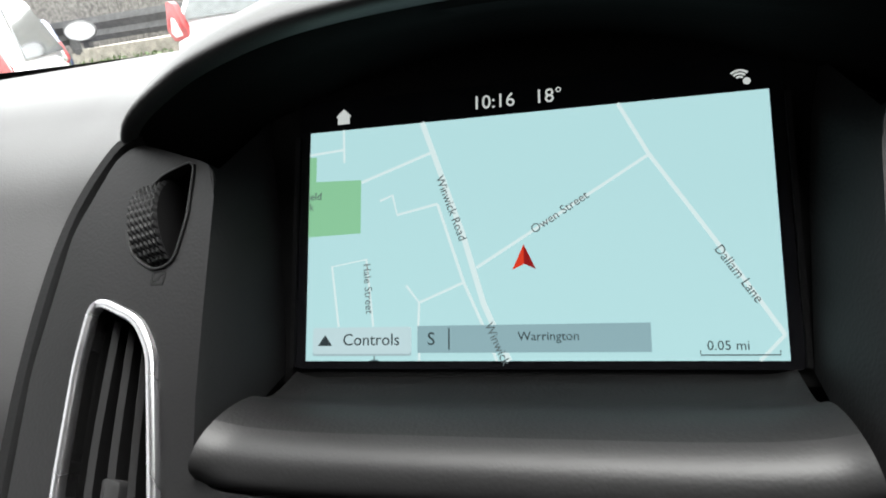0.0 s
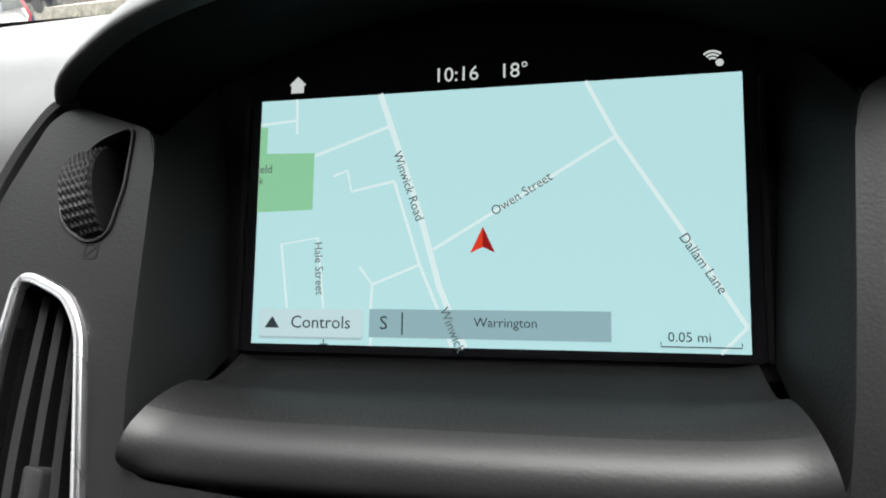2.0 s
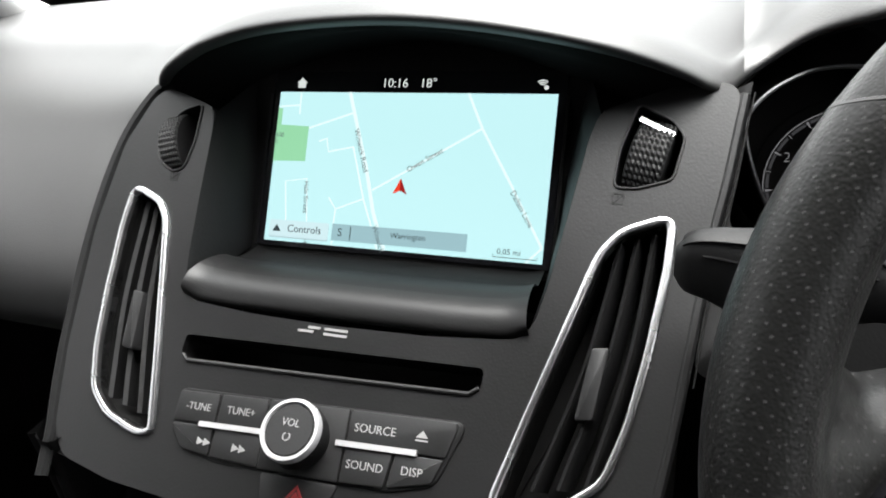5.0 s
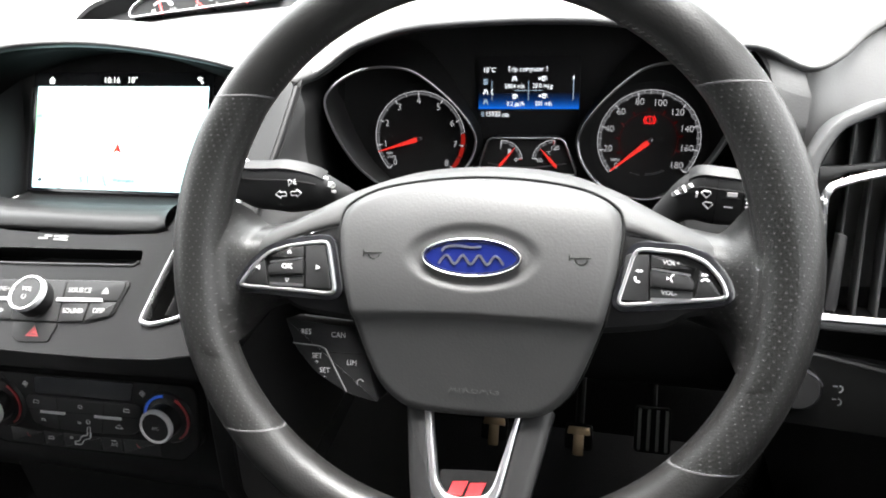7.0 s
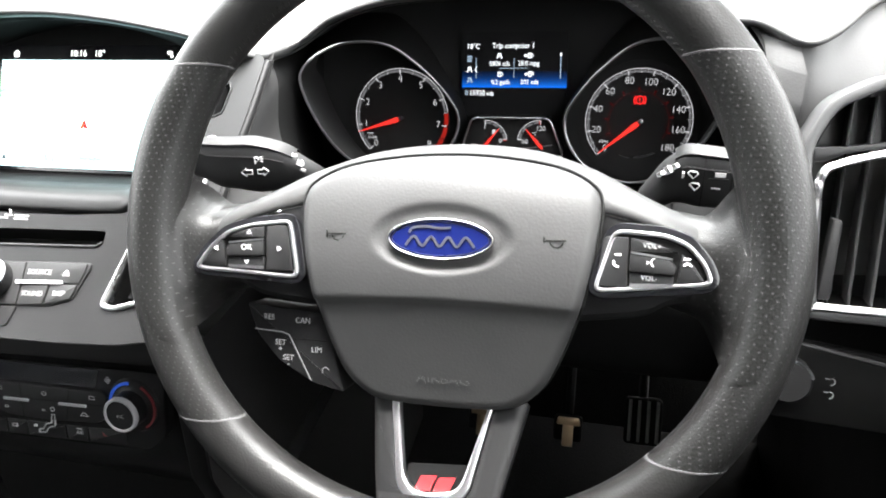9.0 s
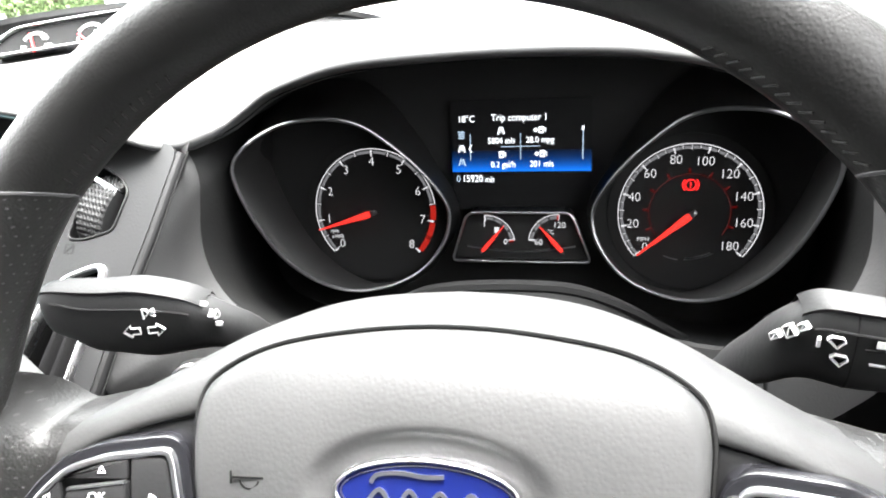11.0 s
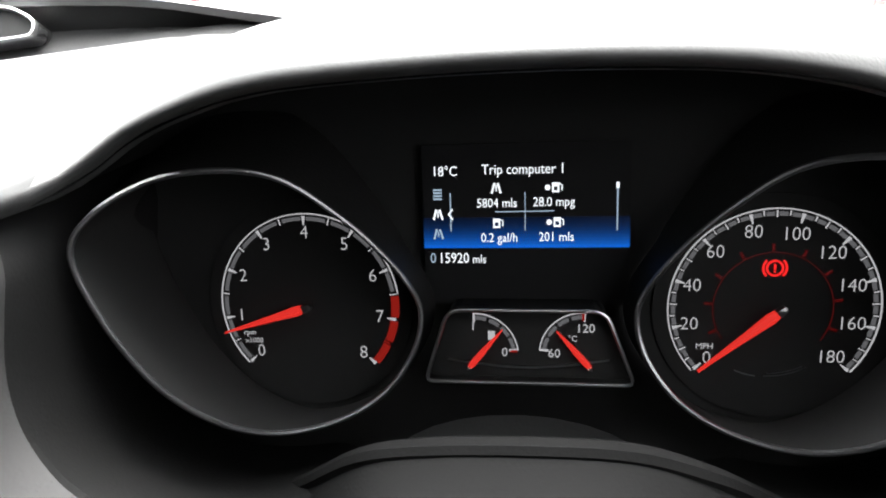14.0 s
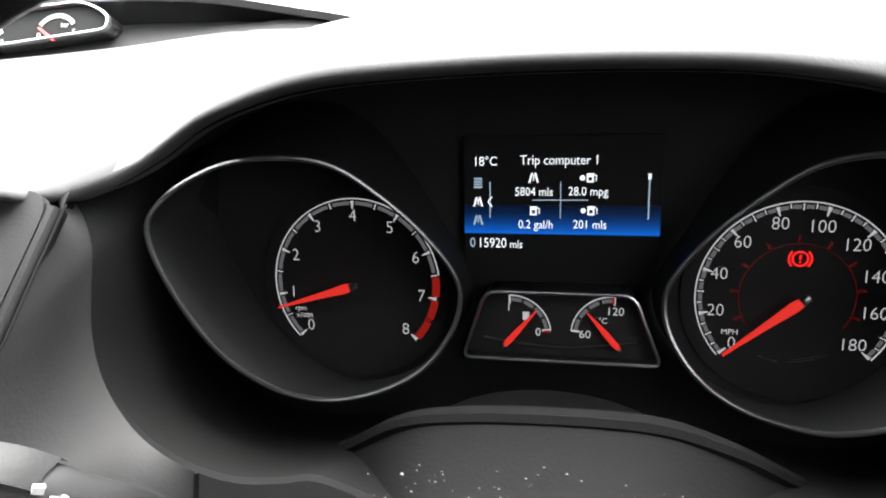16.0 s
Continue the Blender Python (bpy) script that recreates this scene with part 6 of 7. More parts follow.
def stalk(sg):
    sections = STALK_L if sg < 0 else STALK_R
    sec = spline([Vector((a, b - 0.36 * d, c)) for a, b, c, _, d in sections], 3, False)
    size = spline([Vector((h, 0.64 * d, 0)) for _, _, _, h, d in sections], 3, False)
    bm = bmesh.new()
    rings_mesh(bm, [stalk_ring(*p, q.x, q.y) for p, q in zip(sec, size)], cap0=True, cap1=True)
    st = thing("indicator_stalk" if sg < 0 else "wiper_stalk", (XW + sg * 0.1, 0.09, 0.96), "dark plastic indicator stalk with pale symbols" if sg < 0 else "dark plastic wiper stalk with pale symbols and rings", "control stalk")
    lever = part("lever", bm, M_BUTTON, st)
    ledge = [(p, q) for p, q in zip(sec, size) if q.x > 0.008 and (p.x < 0.240 if sg < 0 else p.x > 0.490)]
    part("top_edge", sheet([[p + Vector((0, dy * q.y, q.x * f)) for dy, f in ((-0.62, 0.86), (-0.75, 0.98), (-0.2, 1.10), (0.6, 1.10), (0.9, 0.8))] for p, q in ledge]), M_DARK, st, "satin upper ledge", smooth=60)
    # chamfer line of the lever's face
    part("face_edge", tube([p + Vector((0, -q.y * 0.94, q.x * 0.52)) for p, q in ledge[2:-3]], 0.0006, 6), M_DARK, st)
    if sg < 0:
        SM = plane((0.2156, 0.0744, 0.9644), 4, 14, 0)
        for dx, d in ((-0.0052, -1), (0.0052, 1)):
            o = [(dx + d * 0.0042, 0.0), (dx + d * 0.0006, 0.0030), (dx + d * 0.0006, 0.0015), (dx - d * 0.0034, 0.0015), (dx - d * 0.0034, -0.0015), (dx + d * 0.0006, -0.0015), (dx + d * 0.0006, -0.0030)]
            part("turn_symbol", strip(SM, o + [o[0]], 0.00042, -0.0008, 0.0006), M_PRINT_MID, lever)
        for pts in (arc(0.0020, 0.0088, 0.0016, -90, 90, 6), [(0.0020, 0.0072), (0.0012, 0.0072), (0.0012, 0.0104), (0.0020, 0.0104)], [(0.0012, 0.0072), (0.0012, 0.0058)], [(0.0046, 0.0078), (0.0066, 0.0070)], [(0.0046, 0.0088), (0.0068, 0.0088)], [(0.0046, 0.0098), (0.0066, 0.0106)]):
            part("lamp_symbol", strip(SM, pts, 0.00042, -0.0008, 0.0006), M_PRINT_MID, lever)
        LM = plane((0.2436, 0.0868, 0.9672), 6, 40, -28)
        for pts, wd in (([(-0.0062, 0.0040), (-0.0034, 0.0040)], 0.0018), (arc(0.0012, 0.0, 0.0020, -90, 90, 8), 0.0005), ([(0.0012, 0.0020), (0.0012, -0.0020)], 0.0005), ([(-0.0016, 0.0014), (0.0004, 0.0014)], 0.0005), ([(-0.0016, 0.0), (0.0004, 0.0)], 0.0005), ([(-0.0016, -0.0014), (0.0004, -0.0014)], 0.0005), ([(0.0026, -0.0044), (0.0056, -0.0040)], 0.0016)):
            part("beam_symbol", strip(LM, pts, wd, -0.0012, 0.0008), M_PRINT_MID, lever)
    else:
        for x in (0.5064, 0.5212):
            k = min(range(len(sec)), key=lambda i: abs(sec[i].x - x))
            bm = bmesh.new()
            rings_mesh(bm, [stalk_ring(x + e, sec[k].y, sec[k].z, size[k].x, size[k].y, g) for e, g in ((-0.0007, 0.97), (-0.0004, 1.012), (0.0004, 1.012), (0.0007, 0.97))])
            part("ring_gap", bm, M_BLACK, lever)
        SM = plane((0.5060, 0.0770, 0.9690), 4, -14, 0)
        part("white_mark", slab(SM, [(0.0060, 0.0064), (0.0118, 0.0068), (0.0118, 0.0092), (0.0060, 0.0088)], -0.002, 0.0010), M_PRINT_MID, lever)
        part("grip_line", strip(SM, [(0.0030, 0.0046), (0.0134, 0.0054)], 0.0006, -0.002, 0.0008), M_DARK, lever)
        part("grip_line", strip(SM, [(0.0050, -0.0010), (0.0100, -0.0008)], 0.0006, -0.002, 0.0008), M_PRINT_DIM, lever)
        for cx, cy in ((-0.0062, 0.0056), (-0.0044, -0.0016)):
            part("wiper_symbol", strip(SM, [(cx - 0.0030, cy + 0.0008), (cx - 0.0016, cy + 0.0022), (cx + 0.0020, cy + 0.0022), (cx + 0.0028, cy + 0.0008), (cx + 0.0004, cy - 0.0022), (cx - 0.0030, cy + 0.0008)], 0.0005, -0.002, 0.0010), M_PRINT_MID, lever)
        part("wiper_symbol", strip(SM, [(-0.0118, 0.0030), (-0.0118, 0.0062)], 0.0012, -0.002, 0.0010), M_PRINT_MID, lever)
        for k in range(3):
            part("drop_symbol", slab(SM, [(0.0166 + 0.0020 * k, 0.0060), (0.0180 + 0.0020 * k, 0.0060), (0.0173 + 0.0020 * k, 0.0086)], -0.003, 0.0022), M_PRINT_MID, lever)
            part("level_mark", strip(SM, [(0.0172, 0.0036 - 0.0028 * k), (0.0200 - 0.0007 * k, 0.0036 - 0.0028 * k)], 0.0006, -0.003, 0.0022), M_PRINT_MID, lever)
        LM = plane((0.4862, 0.0868, 0.9735), 6, -40, 40)
        for cx, tall in ((-0.0062, 0.0012), (0.0, 0.0022), (0.0058, 0.0012)):
            part("rear_wiper_symbol", strip(LM, [(cx - 0.0018, -tall), (cx - 0.0014, tall), (cx + 0.0014, tall), (cx + 0.0018, -tall), (cx - 0.0018, -tall)], 0.0005, -0.003, 0.0010), M_PRINT_MID, lever)
            part("rear_wiper_symbol", strip(LM, [(cx - 0.0010, -tall * 0.6), (cx + 0.0008, tall * 0.5)], 0.0005, -0.003, 0.0010), M_PRINT_MID, lever)


stalk(-1)
stalk(1)

# start button
SB = plane((0.2015, 0.1105, 0.9045), 28, 12)
start = thing("start_button", tuple(SB.translation), "round black engine start button with a chrome ring", "start button")
part("base", lathe(SB, [(0.0128, -0.045), (0.0128, -0.004), (0.0116, -0.0015)]), M_DARK, start)
part("ring", lathe(SB, [(0.0114, -0.004), (0.0112, 0.0015), (0.0101, 0.0026), (0.0090, 0.0008)]), M_CHROME, start)
part("cap", lathe(SB, [(0.0090, 0.0), (0.0083, 0.0014), (0.0001, 0.0018)]), M_GLOSS, start)
write("lettering", "ENGINE", SB, 0.0026, (0, 0.0036), M_PRINT_MID, start, depth=0.0019)

# ---- gauge pod on the dash ----
gpod = thing("gauge_pod", tuple(P_POD.translation), "dark raised pod with three small gauges behind a silver frame", "gauge pod")
ring_o = rounded([(-0.0775, -0.0065), (-0.0770, 0.0065), (-0.0580, 0.0185), (-0.03, 0.0215), (0.01, 0.0250), (0.05, 0.0275), (0.0800, 0.0290), (0.0985, 0.0190), (0.0985, 0.0085), (0.015, 0.0010)], [0.005, 0.009, 0.009, 0.02, 0.02, 0.02, 0.009, 0.007, 0.005, 0.01], 4)
ro = v2(ring_o)
part("gauge_face", slab(P_POD, ro, -0.02, -0.001), M_DIAL, gpod)
part("silver_frame", band(P_POD, ro, inset(ro, 0.0017), -0.008, 0.0022, 0.001), M_SATIN, gpod)
POD_TOP = [(-0.158, -0.019), (-0.1375, 0.0035), (-0.12, 0.0145), (-0.084, 0.0245), (-0.0255, 0.0306), (0.057, 0.0330), (0.11, 0.0310), (0.157, 0.0268), (0.19, 0.0205), (0.215, 0.0150), (0.236, 0.0105), (0.260, 0.0040), (0.285, -0.0040)]
pt = spline(POD_TOP, 5, False)
low = spline([(-0.158, -0.0215), (-0.1, -0.012), (0.0, -0.004), (0.1, 0.004), (0.18, 0.0115), (0.236, 0.0125), (0.285, -0.0010)], 8, False)
rws = []
for i in range(41):
    a = pt[int(i * (len(pt) - 1) / 40)]
    rws.append([P_POD @ Vector((a.x, a.y - 0.003, -0.002)), P_POD @ Vector((a.x, a.y, 0.001)), P_POD @ Vector((a.x, a.y + 0.003, -0.004)), P_POD @ Vector((a.x * 0.98, a.y + 0.002 - 0.02 * min(1.0, max(0.0, (a.x - 0.12) / 0.116)), -0.03)), P_POD @ Vector((a.x * 0.96, a.y - 0.03 - 0.05 * min(1.0, max(0.0, (a.x - 0.12) / 0.116)), -0.11))])
part("pod_hood", sheet(rws), M_DASH, gpod)
rws = []
for i in range(41):
    a, b = pt[int(i * (len(pt) - 1) / 40)], low[int(i * (len(low) - 1) / 40)]
    rws.append([P_POD @ Vector((a.x, a.y, -0.0005)), P_POD @ Vector(((a.x + b.x) / 2, a.y * 0.6 + b.y * 0.4, -0.014)), P_POD @ Vector((b.x, b.y, -0.006)), P_POD @ Vector((b.x, b.y - 0.008, -0.002)), P_POD @ Vector((b.x, b.y - 0.03, 0.0))])
part("pod_front", sheet(rws), M_DARK, gpod)
GP = P_POD @ Matrix.Translation((0, 0, -0.0008))
for cx, cy, l0, l1 in ((-0.0375, 0.0030, "50", "150"), (0.0139, 0.0072, "0", "2"), (0.0623, 0.0110, "0", "5")):
    g = part("small_gauge", strip(GP, arc(cx, cy - 0.004, 0.0150, 38, 142, 18), 0.0006, 0.0, 0.0004), M_GAUGE, gpod, "small gauge with a red pointer")
    part("gauge_band", strip(GP, arc(cx, cy - 0.004, 0.0133, 38, 142, 18), 0.0014, 0.0, 0.0003), M_PRINT_DIM, g)
    for k in range(7):
        a = radians(38 + 104 * k / 6)
        part("tick", strip(GP, [(cx + 0.0125 * math.cos(a), cy - 0.004 + 0.0125 * math.sin(a)), (cx + 0.0150 * math.cos(a), cy - 0.004 + 0.0150 * math.sin(a))], 0.0007, 0.0, 0.0005), M_GAUGE, g)
    write("numeral", l0, GP, 0.0058, (cx - 0.0110, cy - 0.0026), M_GAUGE, g, 2, depth=0.0004)
    write("numeral", l1, GP, 0.0058, (cx + 0.0125, cy - 0.0018), M_GAUGE, g, 2, depth=0.0004)
    foot, tip = ((cx + 0.0016, cy - 0.0070), (cx - 0.0053, cy + 0.0095)) if l0 == "50" else ((cx + 0.0012, cy - 0.0070), (cx - 0.0105, cy + 0.0018))
    part("needle", strip(GP, [foot, tip], 0.0015, 0.0006, 0.0022), M_RED_PRINT, g)
write("lettering", "\u00b0C", GP, 0.0045, (-0.031, 0.0080), M_GAUGE, gpod, depth=0.0004)
write("lettering", "bar", GP, 0.0042, (0.0195, 0.0107), M_GAUGE, gpod, depth=0.0004)
write("lettering", "bar", GP, 0.0042, (0.0680, 0.0145), M_GAUGE, gpod, depth=0.0004)

# ---- vent beside the door ----
dvent = thing("door_side_vent", (0.63, 0.14, 0.9), "tall air vent with a chrome frame and upright slats", "air vent")
DV = [(-0.0095, -0.0335), (0.075, -0.0345), (0.088, 0.02), (0.085, 0.09), (0.06, 0.113), (0.02, 0.112), (-0.007, 0.0985), (-0.0185, 0.074), (-0.0165, 0.03)]
dv = v2(rounded(DV, 0.008, 4))
part("surround", band(P_R, inset(dv, -0.009), dv, -0.02, 0.002, 0.004), M_SATINGREY, dvent, "satin grey surround")
part("cross_bar", slab(P_R, v2([(0.09, 0.0860), (0.03, 0.0790), (0.0, 0.0745), (-0.019, 0.0735), (-0.0185, 0.0640), (-0.010, 0.0645), (0.0, 0.0700), (0.03, 0.0755), (0.09, 0.0850)]), -0.012, 0.001, 0.001), M_PANEL, dvent)
bm = bmesh.new()
rings_mesh(bm, [[P_R @ Vector((p.x, p.y, w)) for p in dv] for w in (0.0, -0.05)], cap1=True)
part("duct", bm, M_BLACK, dvent)
U = spline([(0.075, 0.083), (0.03, 0.0725), (0.0, 0.0640), (-0.0125, 0.0555), (-0.013, 0.03), (-0.0085, -0.029), (-0.003, -0.0325), (0.075, -0.0335)], 6, False)
part("chrome_frame", tube([P_R @ Vector((p[0], p[1], 0.0015)) for p in U], 0.0030, 8), M_CHROME, dvent)
for k in range(6):
    u = 0.003 + 0.014 * k
    rws = [[P_R @ Vector((u + dx + 0.0007 * (v - 0.03) * 10 * -0.3, v, w)) for dx, w in ((-0.001, -0.008), (0.0, -0.006), (0.001, -0.008), (0.006, -0.035), (0.004, -0.035), (-0.001, -0.008))] for v in (-0.032, 0.0, 0.05, 0.106 + 0.001 * k)]
    part("slat", sheet(rws), M_SATINGREY, dvent)
part("vent_tab", slab(P_R, rounded([(-0.005, -0.028), (0.003, -0.028), (0.0045, 0.026), (-0.0015, 0.028)], 0.002), -0.008, 0.0, 0.001), M_BUTTON, dvent)

# lamp switch
LS = P_R @ Matrix.Translation((0.0, -0.09, -0.015))
lswitch = thing("lamp_switch", tuple(LS.translation), "round headlamp switch with a chrome edge on a dark panel", "light switch")
part("switch_plate", slab(LS, rounded([(-0.035, -0.03), (0.06, -0.035), (0.06, 0.02), (-0.03, 0.03)], 0.006), -0.01, 0.0, 0.002), M_BLACK, lswitch)
part("switch_knob", lathe(LS @ Matrix.Translation((-0.014, 0.0, 0.0)), [(0.017, 0.0), (0.0165, 0.008), (0.014, 0.011), (0.0001, 0.0115)]), M_BUTTON, lswitch)
part("chrome_edge", strip(LS @ Matrix.Translation((-0.014, 0.0, 0.0)), arc(0, 0, 0.0155, 15, 85, 12), 0.0022, 0.008, 0.0108), M_CHROME, lswitch)
for v in (0.0, -0.010):
    part("lamp_symbol", strip(LS, arc(0.016, v, 0.0025, -90, 90, 8), 0.0007, 0.0, 0.0006), M_PRINT_DIM, lswitch)
    part("lamp_symbol", strip(LS, [(0.012, v + 0.002), (0.015, v + 0.002)], 0.0006, 0.0, 0.0006), M_PRINT_DIM, lswitch)
part("trim_line", tube([P_R @ Vector((u, v, 0.0)) for u, v in ((-0.012, -0.0595), (0.03, -0.0675), (0.07, -0.075))], 0.0015, 6), M_PANEL, lswitch)

# ---- pedals ----
for x, w, nm, lab, m in ((0.2945, 0.021, "clutch_pedal", "clutch pedal with a worn metal pad", M_BRASS), (0.4265, 0.021, "brake_pedal", "brake pedal with a worn metal pad", M_BRASS), (0.534, 0.026, "accelerator_pedal", "ribbed steel accelerator pedal", M_STEEL)):
    pd = thing(nm, (x, 0.5, 0.3), lab, "pedal")
    PM = plane((x, 0.45, 0.415 if nm == "accelerator_pedal" else 0.392), 35)
    part("arm", tube([(x, 0.47, 0.40), (x, 0.53, 0.47), (x, 0.56, 0.62)], 0.007, 8), M_DARK, pd)
    if nm == "accelerator_pedal":
        part("pad", slab(PM, rounded([(-w, -0.03), (w, -0.03), (w, 0.038), (-w, 0.038)], 0.006), -0.012, 0.0, 0.003), M_BLACK, pd)
        for k in range(4):
            u = -0.0195 + 0.013 * k
            part("rib", slab(PM, rounded([(u - 0.0022, -0.026), (u + 0.0022, -0.026), (u + 0.0022, 0.034), (u - 0.0022, 0.034)], 0.001), -0.001, 0.003, 0.001), M_STEEL, pd)
    else:
        part("pad", slab(PM, rounded([(-w, -0.022), (w, -0.022), (w, 0.016), (-w, 0.016)], 0.006), -0.012, 0.0, 0.003), M_BLACK, pd)
        part("metal_face", slab(PM, rounded([(-w + 0.003, 0.002), (w - 0.003, 0.002), (w - 0.005, 0.014), (-w + 0.005, 0.014)], 0.003), -0.001, 0.002, 0.001), m, pd)
        part("metal_face", slab(PM, rounded([(-0.008, -0.03), (0.008, -0.03), (0.008, 0.004), (-0.008, 0.004)], 0.003), -0.001, 0.0015, 0.001), m, pd)

# console between the seats
console = thing("center_tunnel", (X0, -0.2, 0.24), "black plastic console with an open bin between the footwells", "console")
part("tunnel", plate(Matrix.Translation((X0, 0, 0)), rounded([(-0.15, -0.9), (0.15, -0.9), (0.15, 0.6), (-0.15, 0.6)], 0.02), [rounded([(-0.09, -0.25), (0.09, -0.25), (0.1, 0.03), (-0.1, 0.03)], 0.02)], 0.24, 0.60), M_BLACK, console)
part("bin_floor", box((X0 - 0.1, -0.26, 0.5), (X0 + 0.1, 0.04, 0.52), 0.004), M_BLACK, console)
part("back_wall", box((X0 - 0.125, 0.04, 0.58), (X0 + 0.125, 0.06, 0.73), 0.004), M_BLACK, console)

# ---- cabin shell ----
XL, XR = -0.735, 0.745
floor_pan = part("floor", box((XL, -1.5, 0.2), (XR, 0.8, 0.24), 0), M_CARPET)
tagged(floor_pan, "dark carpeted cabin floor", "floor", kind="structure")
fw = part("wall_front", sheet([[Vector((XL, 0.62, 0.24)), Vector((XR, 0.62, 0.24))], [Vector((XL, 0.7, 0.6)), Vector((XR, 0.7, 0.6))], [Vector((XL, 0.78, 0.97)), Vector((XR, 0.78, 0.97))], [Vector((XL, 0.48, 0.965)), Vector((XR, 0.48, 0.965))]], 0.02, down=(0, 1, 0)), M_CARPET)
tagged(fw, "dark footwell bulkhead", "bulkhead", kind="structure")
rows = []
for i in range(13):
    y = -1.7 + 1.65 * i / 12
    rows.append([Vector((XL + 0.1 + (XR - XL - 0.2) * j / 16, y, 1.44 + 0.02 * math.sin(math.pi * j / 16) - 0.10 * max(0, (i - 9) / 3) ** 2 * 0.3)) for j in range(17)])
tagged(part("ceiling", sheet(rows, 0.03, down=(0, 0, 1)), M_LINER), "dark grey cloth headliner", "ceiling", kind="structure")
for sg, nm in ((-1, "door_1"), (1, "door_2")):
    x = XL if sg < 0 else XR
    dr = thing(nm, (x, -0.4, 0.25), "dark grey car door with a window above", "door", kind="structure")
    rows = [[Vector((x - sg * d, y, z)) for d, z in ((0.0, 0.24), (0.02, 0.5), (0.05, 0.75), (0.055, 0.92), (0.03, 0.985), (0.0, 1.0))] for y in (-1.7, -0.9, -0.3, 0.1, 0.3, 0.45, 0.62)]
    part("door_panel", sheet(rows, 0.03, down=(sg, 0, 0)), M_DARK, dr)
    part("door_seam", tube([(x - sg * 0.052, 0.2, 0.86), (x - sg * 0.02, 0.34, 0.985), (x - sg * 0.035, 0.45, 1.05)], 0.004, 6), M_BLACK, dr)
    part("window_frame", tube([(x, 0.42, 1.0), (x - sg * 0.04, 0.24, 1.2), (x - sg * 0.1, -0.12, 1.42), (x - sg * 0.1, -0.6, 1.43), (x - sg * 0.1, -1.5, 1.4)], 0.02, 8), M_DARK, dr)
    part("pillar", tube([(x - sg * 0.02, -0.55, 1.0), (x - sg * 0.09, -0.62, 1.43)], 0.035, 8), M_CLOTH, dr)
    # unseen panes added with a tint that holds back the side light
    face_to(part("side_pane", sheet([[Vector((x - sg * 0.1 * t, y, 1.0 + 0.42 * t)) for t in (0.0, 0.5, 1.0)] for y in (-0.58, -0.25, 0.1, 0.42)]), M_TINT, dr, "glass tinted to cut the side light"), (-sg, 0, 0))
    face_to(part("rear_side_pane", sheet([[Vector((x - sg * 0.1 * t, y, 1.0 + 0.42 * t)) for t in (0.0, 0.5, 1.0)] for y in (-1.3, -0.95, -0.58)]), M_LIGHT_CUT, dr, "dark glass that cuts light from behind"), (-sg, 0, 0))
    pl = part("a_pillar_1" if sg < 0 else "a_pillar_2", tube([(x + sg * 0.005, 0.56, 0.98), (x - sg * 0.02, 0.45, 1.09), (x - sg * 0.075, 0.20, 1.26), (x - sg * 0.13, -0.10, 1.42)], [0.04, 0.035, 0.035, 0.035], 14, squash=0.8), M_CLOTH)
    tagged(pl, "pale grey trimmed windscreen pillar", "pillar", kind="structure")
# unseen plain wall, added to block light from the rear of the cabin
tagged(part("wall_back", sheet([[Vector((xx, y, z)) for xx in (XL + 0.02, -0.35, 0.0, 0.35, XR - 0.02)] for y, z in ((-0.52, 0.24), (-0.60, 0.6), (-0.72, 1.0), (-0.80, 1.44))], 0.05, down=(0, -1, 0)), M_SEAT), "added dark wall closing the cabin against light from behind", "seat back", kind="structure")

# closed rear of the cabin: quarter panels and the tailgate with its small window
for sg, nm in ((-1, "wall_west"), (1, "wall_east")):
    x = XL if sg < 0 else XR
    tagged(part(nm, sheet([[Vector((x, y, 1.0)), Vector((x - sg * 0.06, y, 1.25)), Vector((x - sg * 0.1, y, 1.45))] for y in (-1.72, -1.2, -0.85)], 0.03, down=(sg, 0, 0)), M_SEAT), "dark trimmed rear quarter of the cabin", "wall", kind="structure")
tagged(part("wall_tail", sheet([[Vector((xx, -1.74, zz)) for xx in (XL, 0, XR)] for zz in (0.98, 1.2)], 0.03, down=(0, -1, 0)), M_SEAT), "dark tailgate trim below the rear window", "wall", kind="structure")

# unseen rear pane, darkened to hold back light from behind
rear = thing("rear_window", (0, -1.74, 1.2), "dark rear window, tinted to cut the light", "window", kind="structure")
face_to(part("pane", sheet([[Vector((xx, -1.74 + 0.06 * t, 1.2 + 0.26 * t)) for xx in (XL, -0.35, 0, 0.35, XR)] for t in (0.0, 0.5, 1.0)]), M_LIGHT_CUT, rear), (0, 1, 0))

# windscreen with a dark dotted lower edge
wind = thing("windscreen", (X0, 0.6, 1.0), "clear windscreen with a dark dotted lower edge", "windscreen", kind="structure")


def screen_pt(s, t):
    """A point of the curved windscreen: s across, t up."""
    x = -0.70 + 1.41 * s
    c = 1 - (2 * s - 1) ** 2
    y0, z0 = 0.58 + 0.16 * c, 1.026 + 0.014 * c
    return Vector((x * (1 - 0.14 * t), y0 - (0.77 + 0.02 * c) * t, z0 + 0.41 * t))


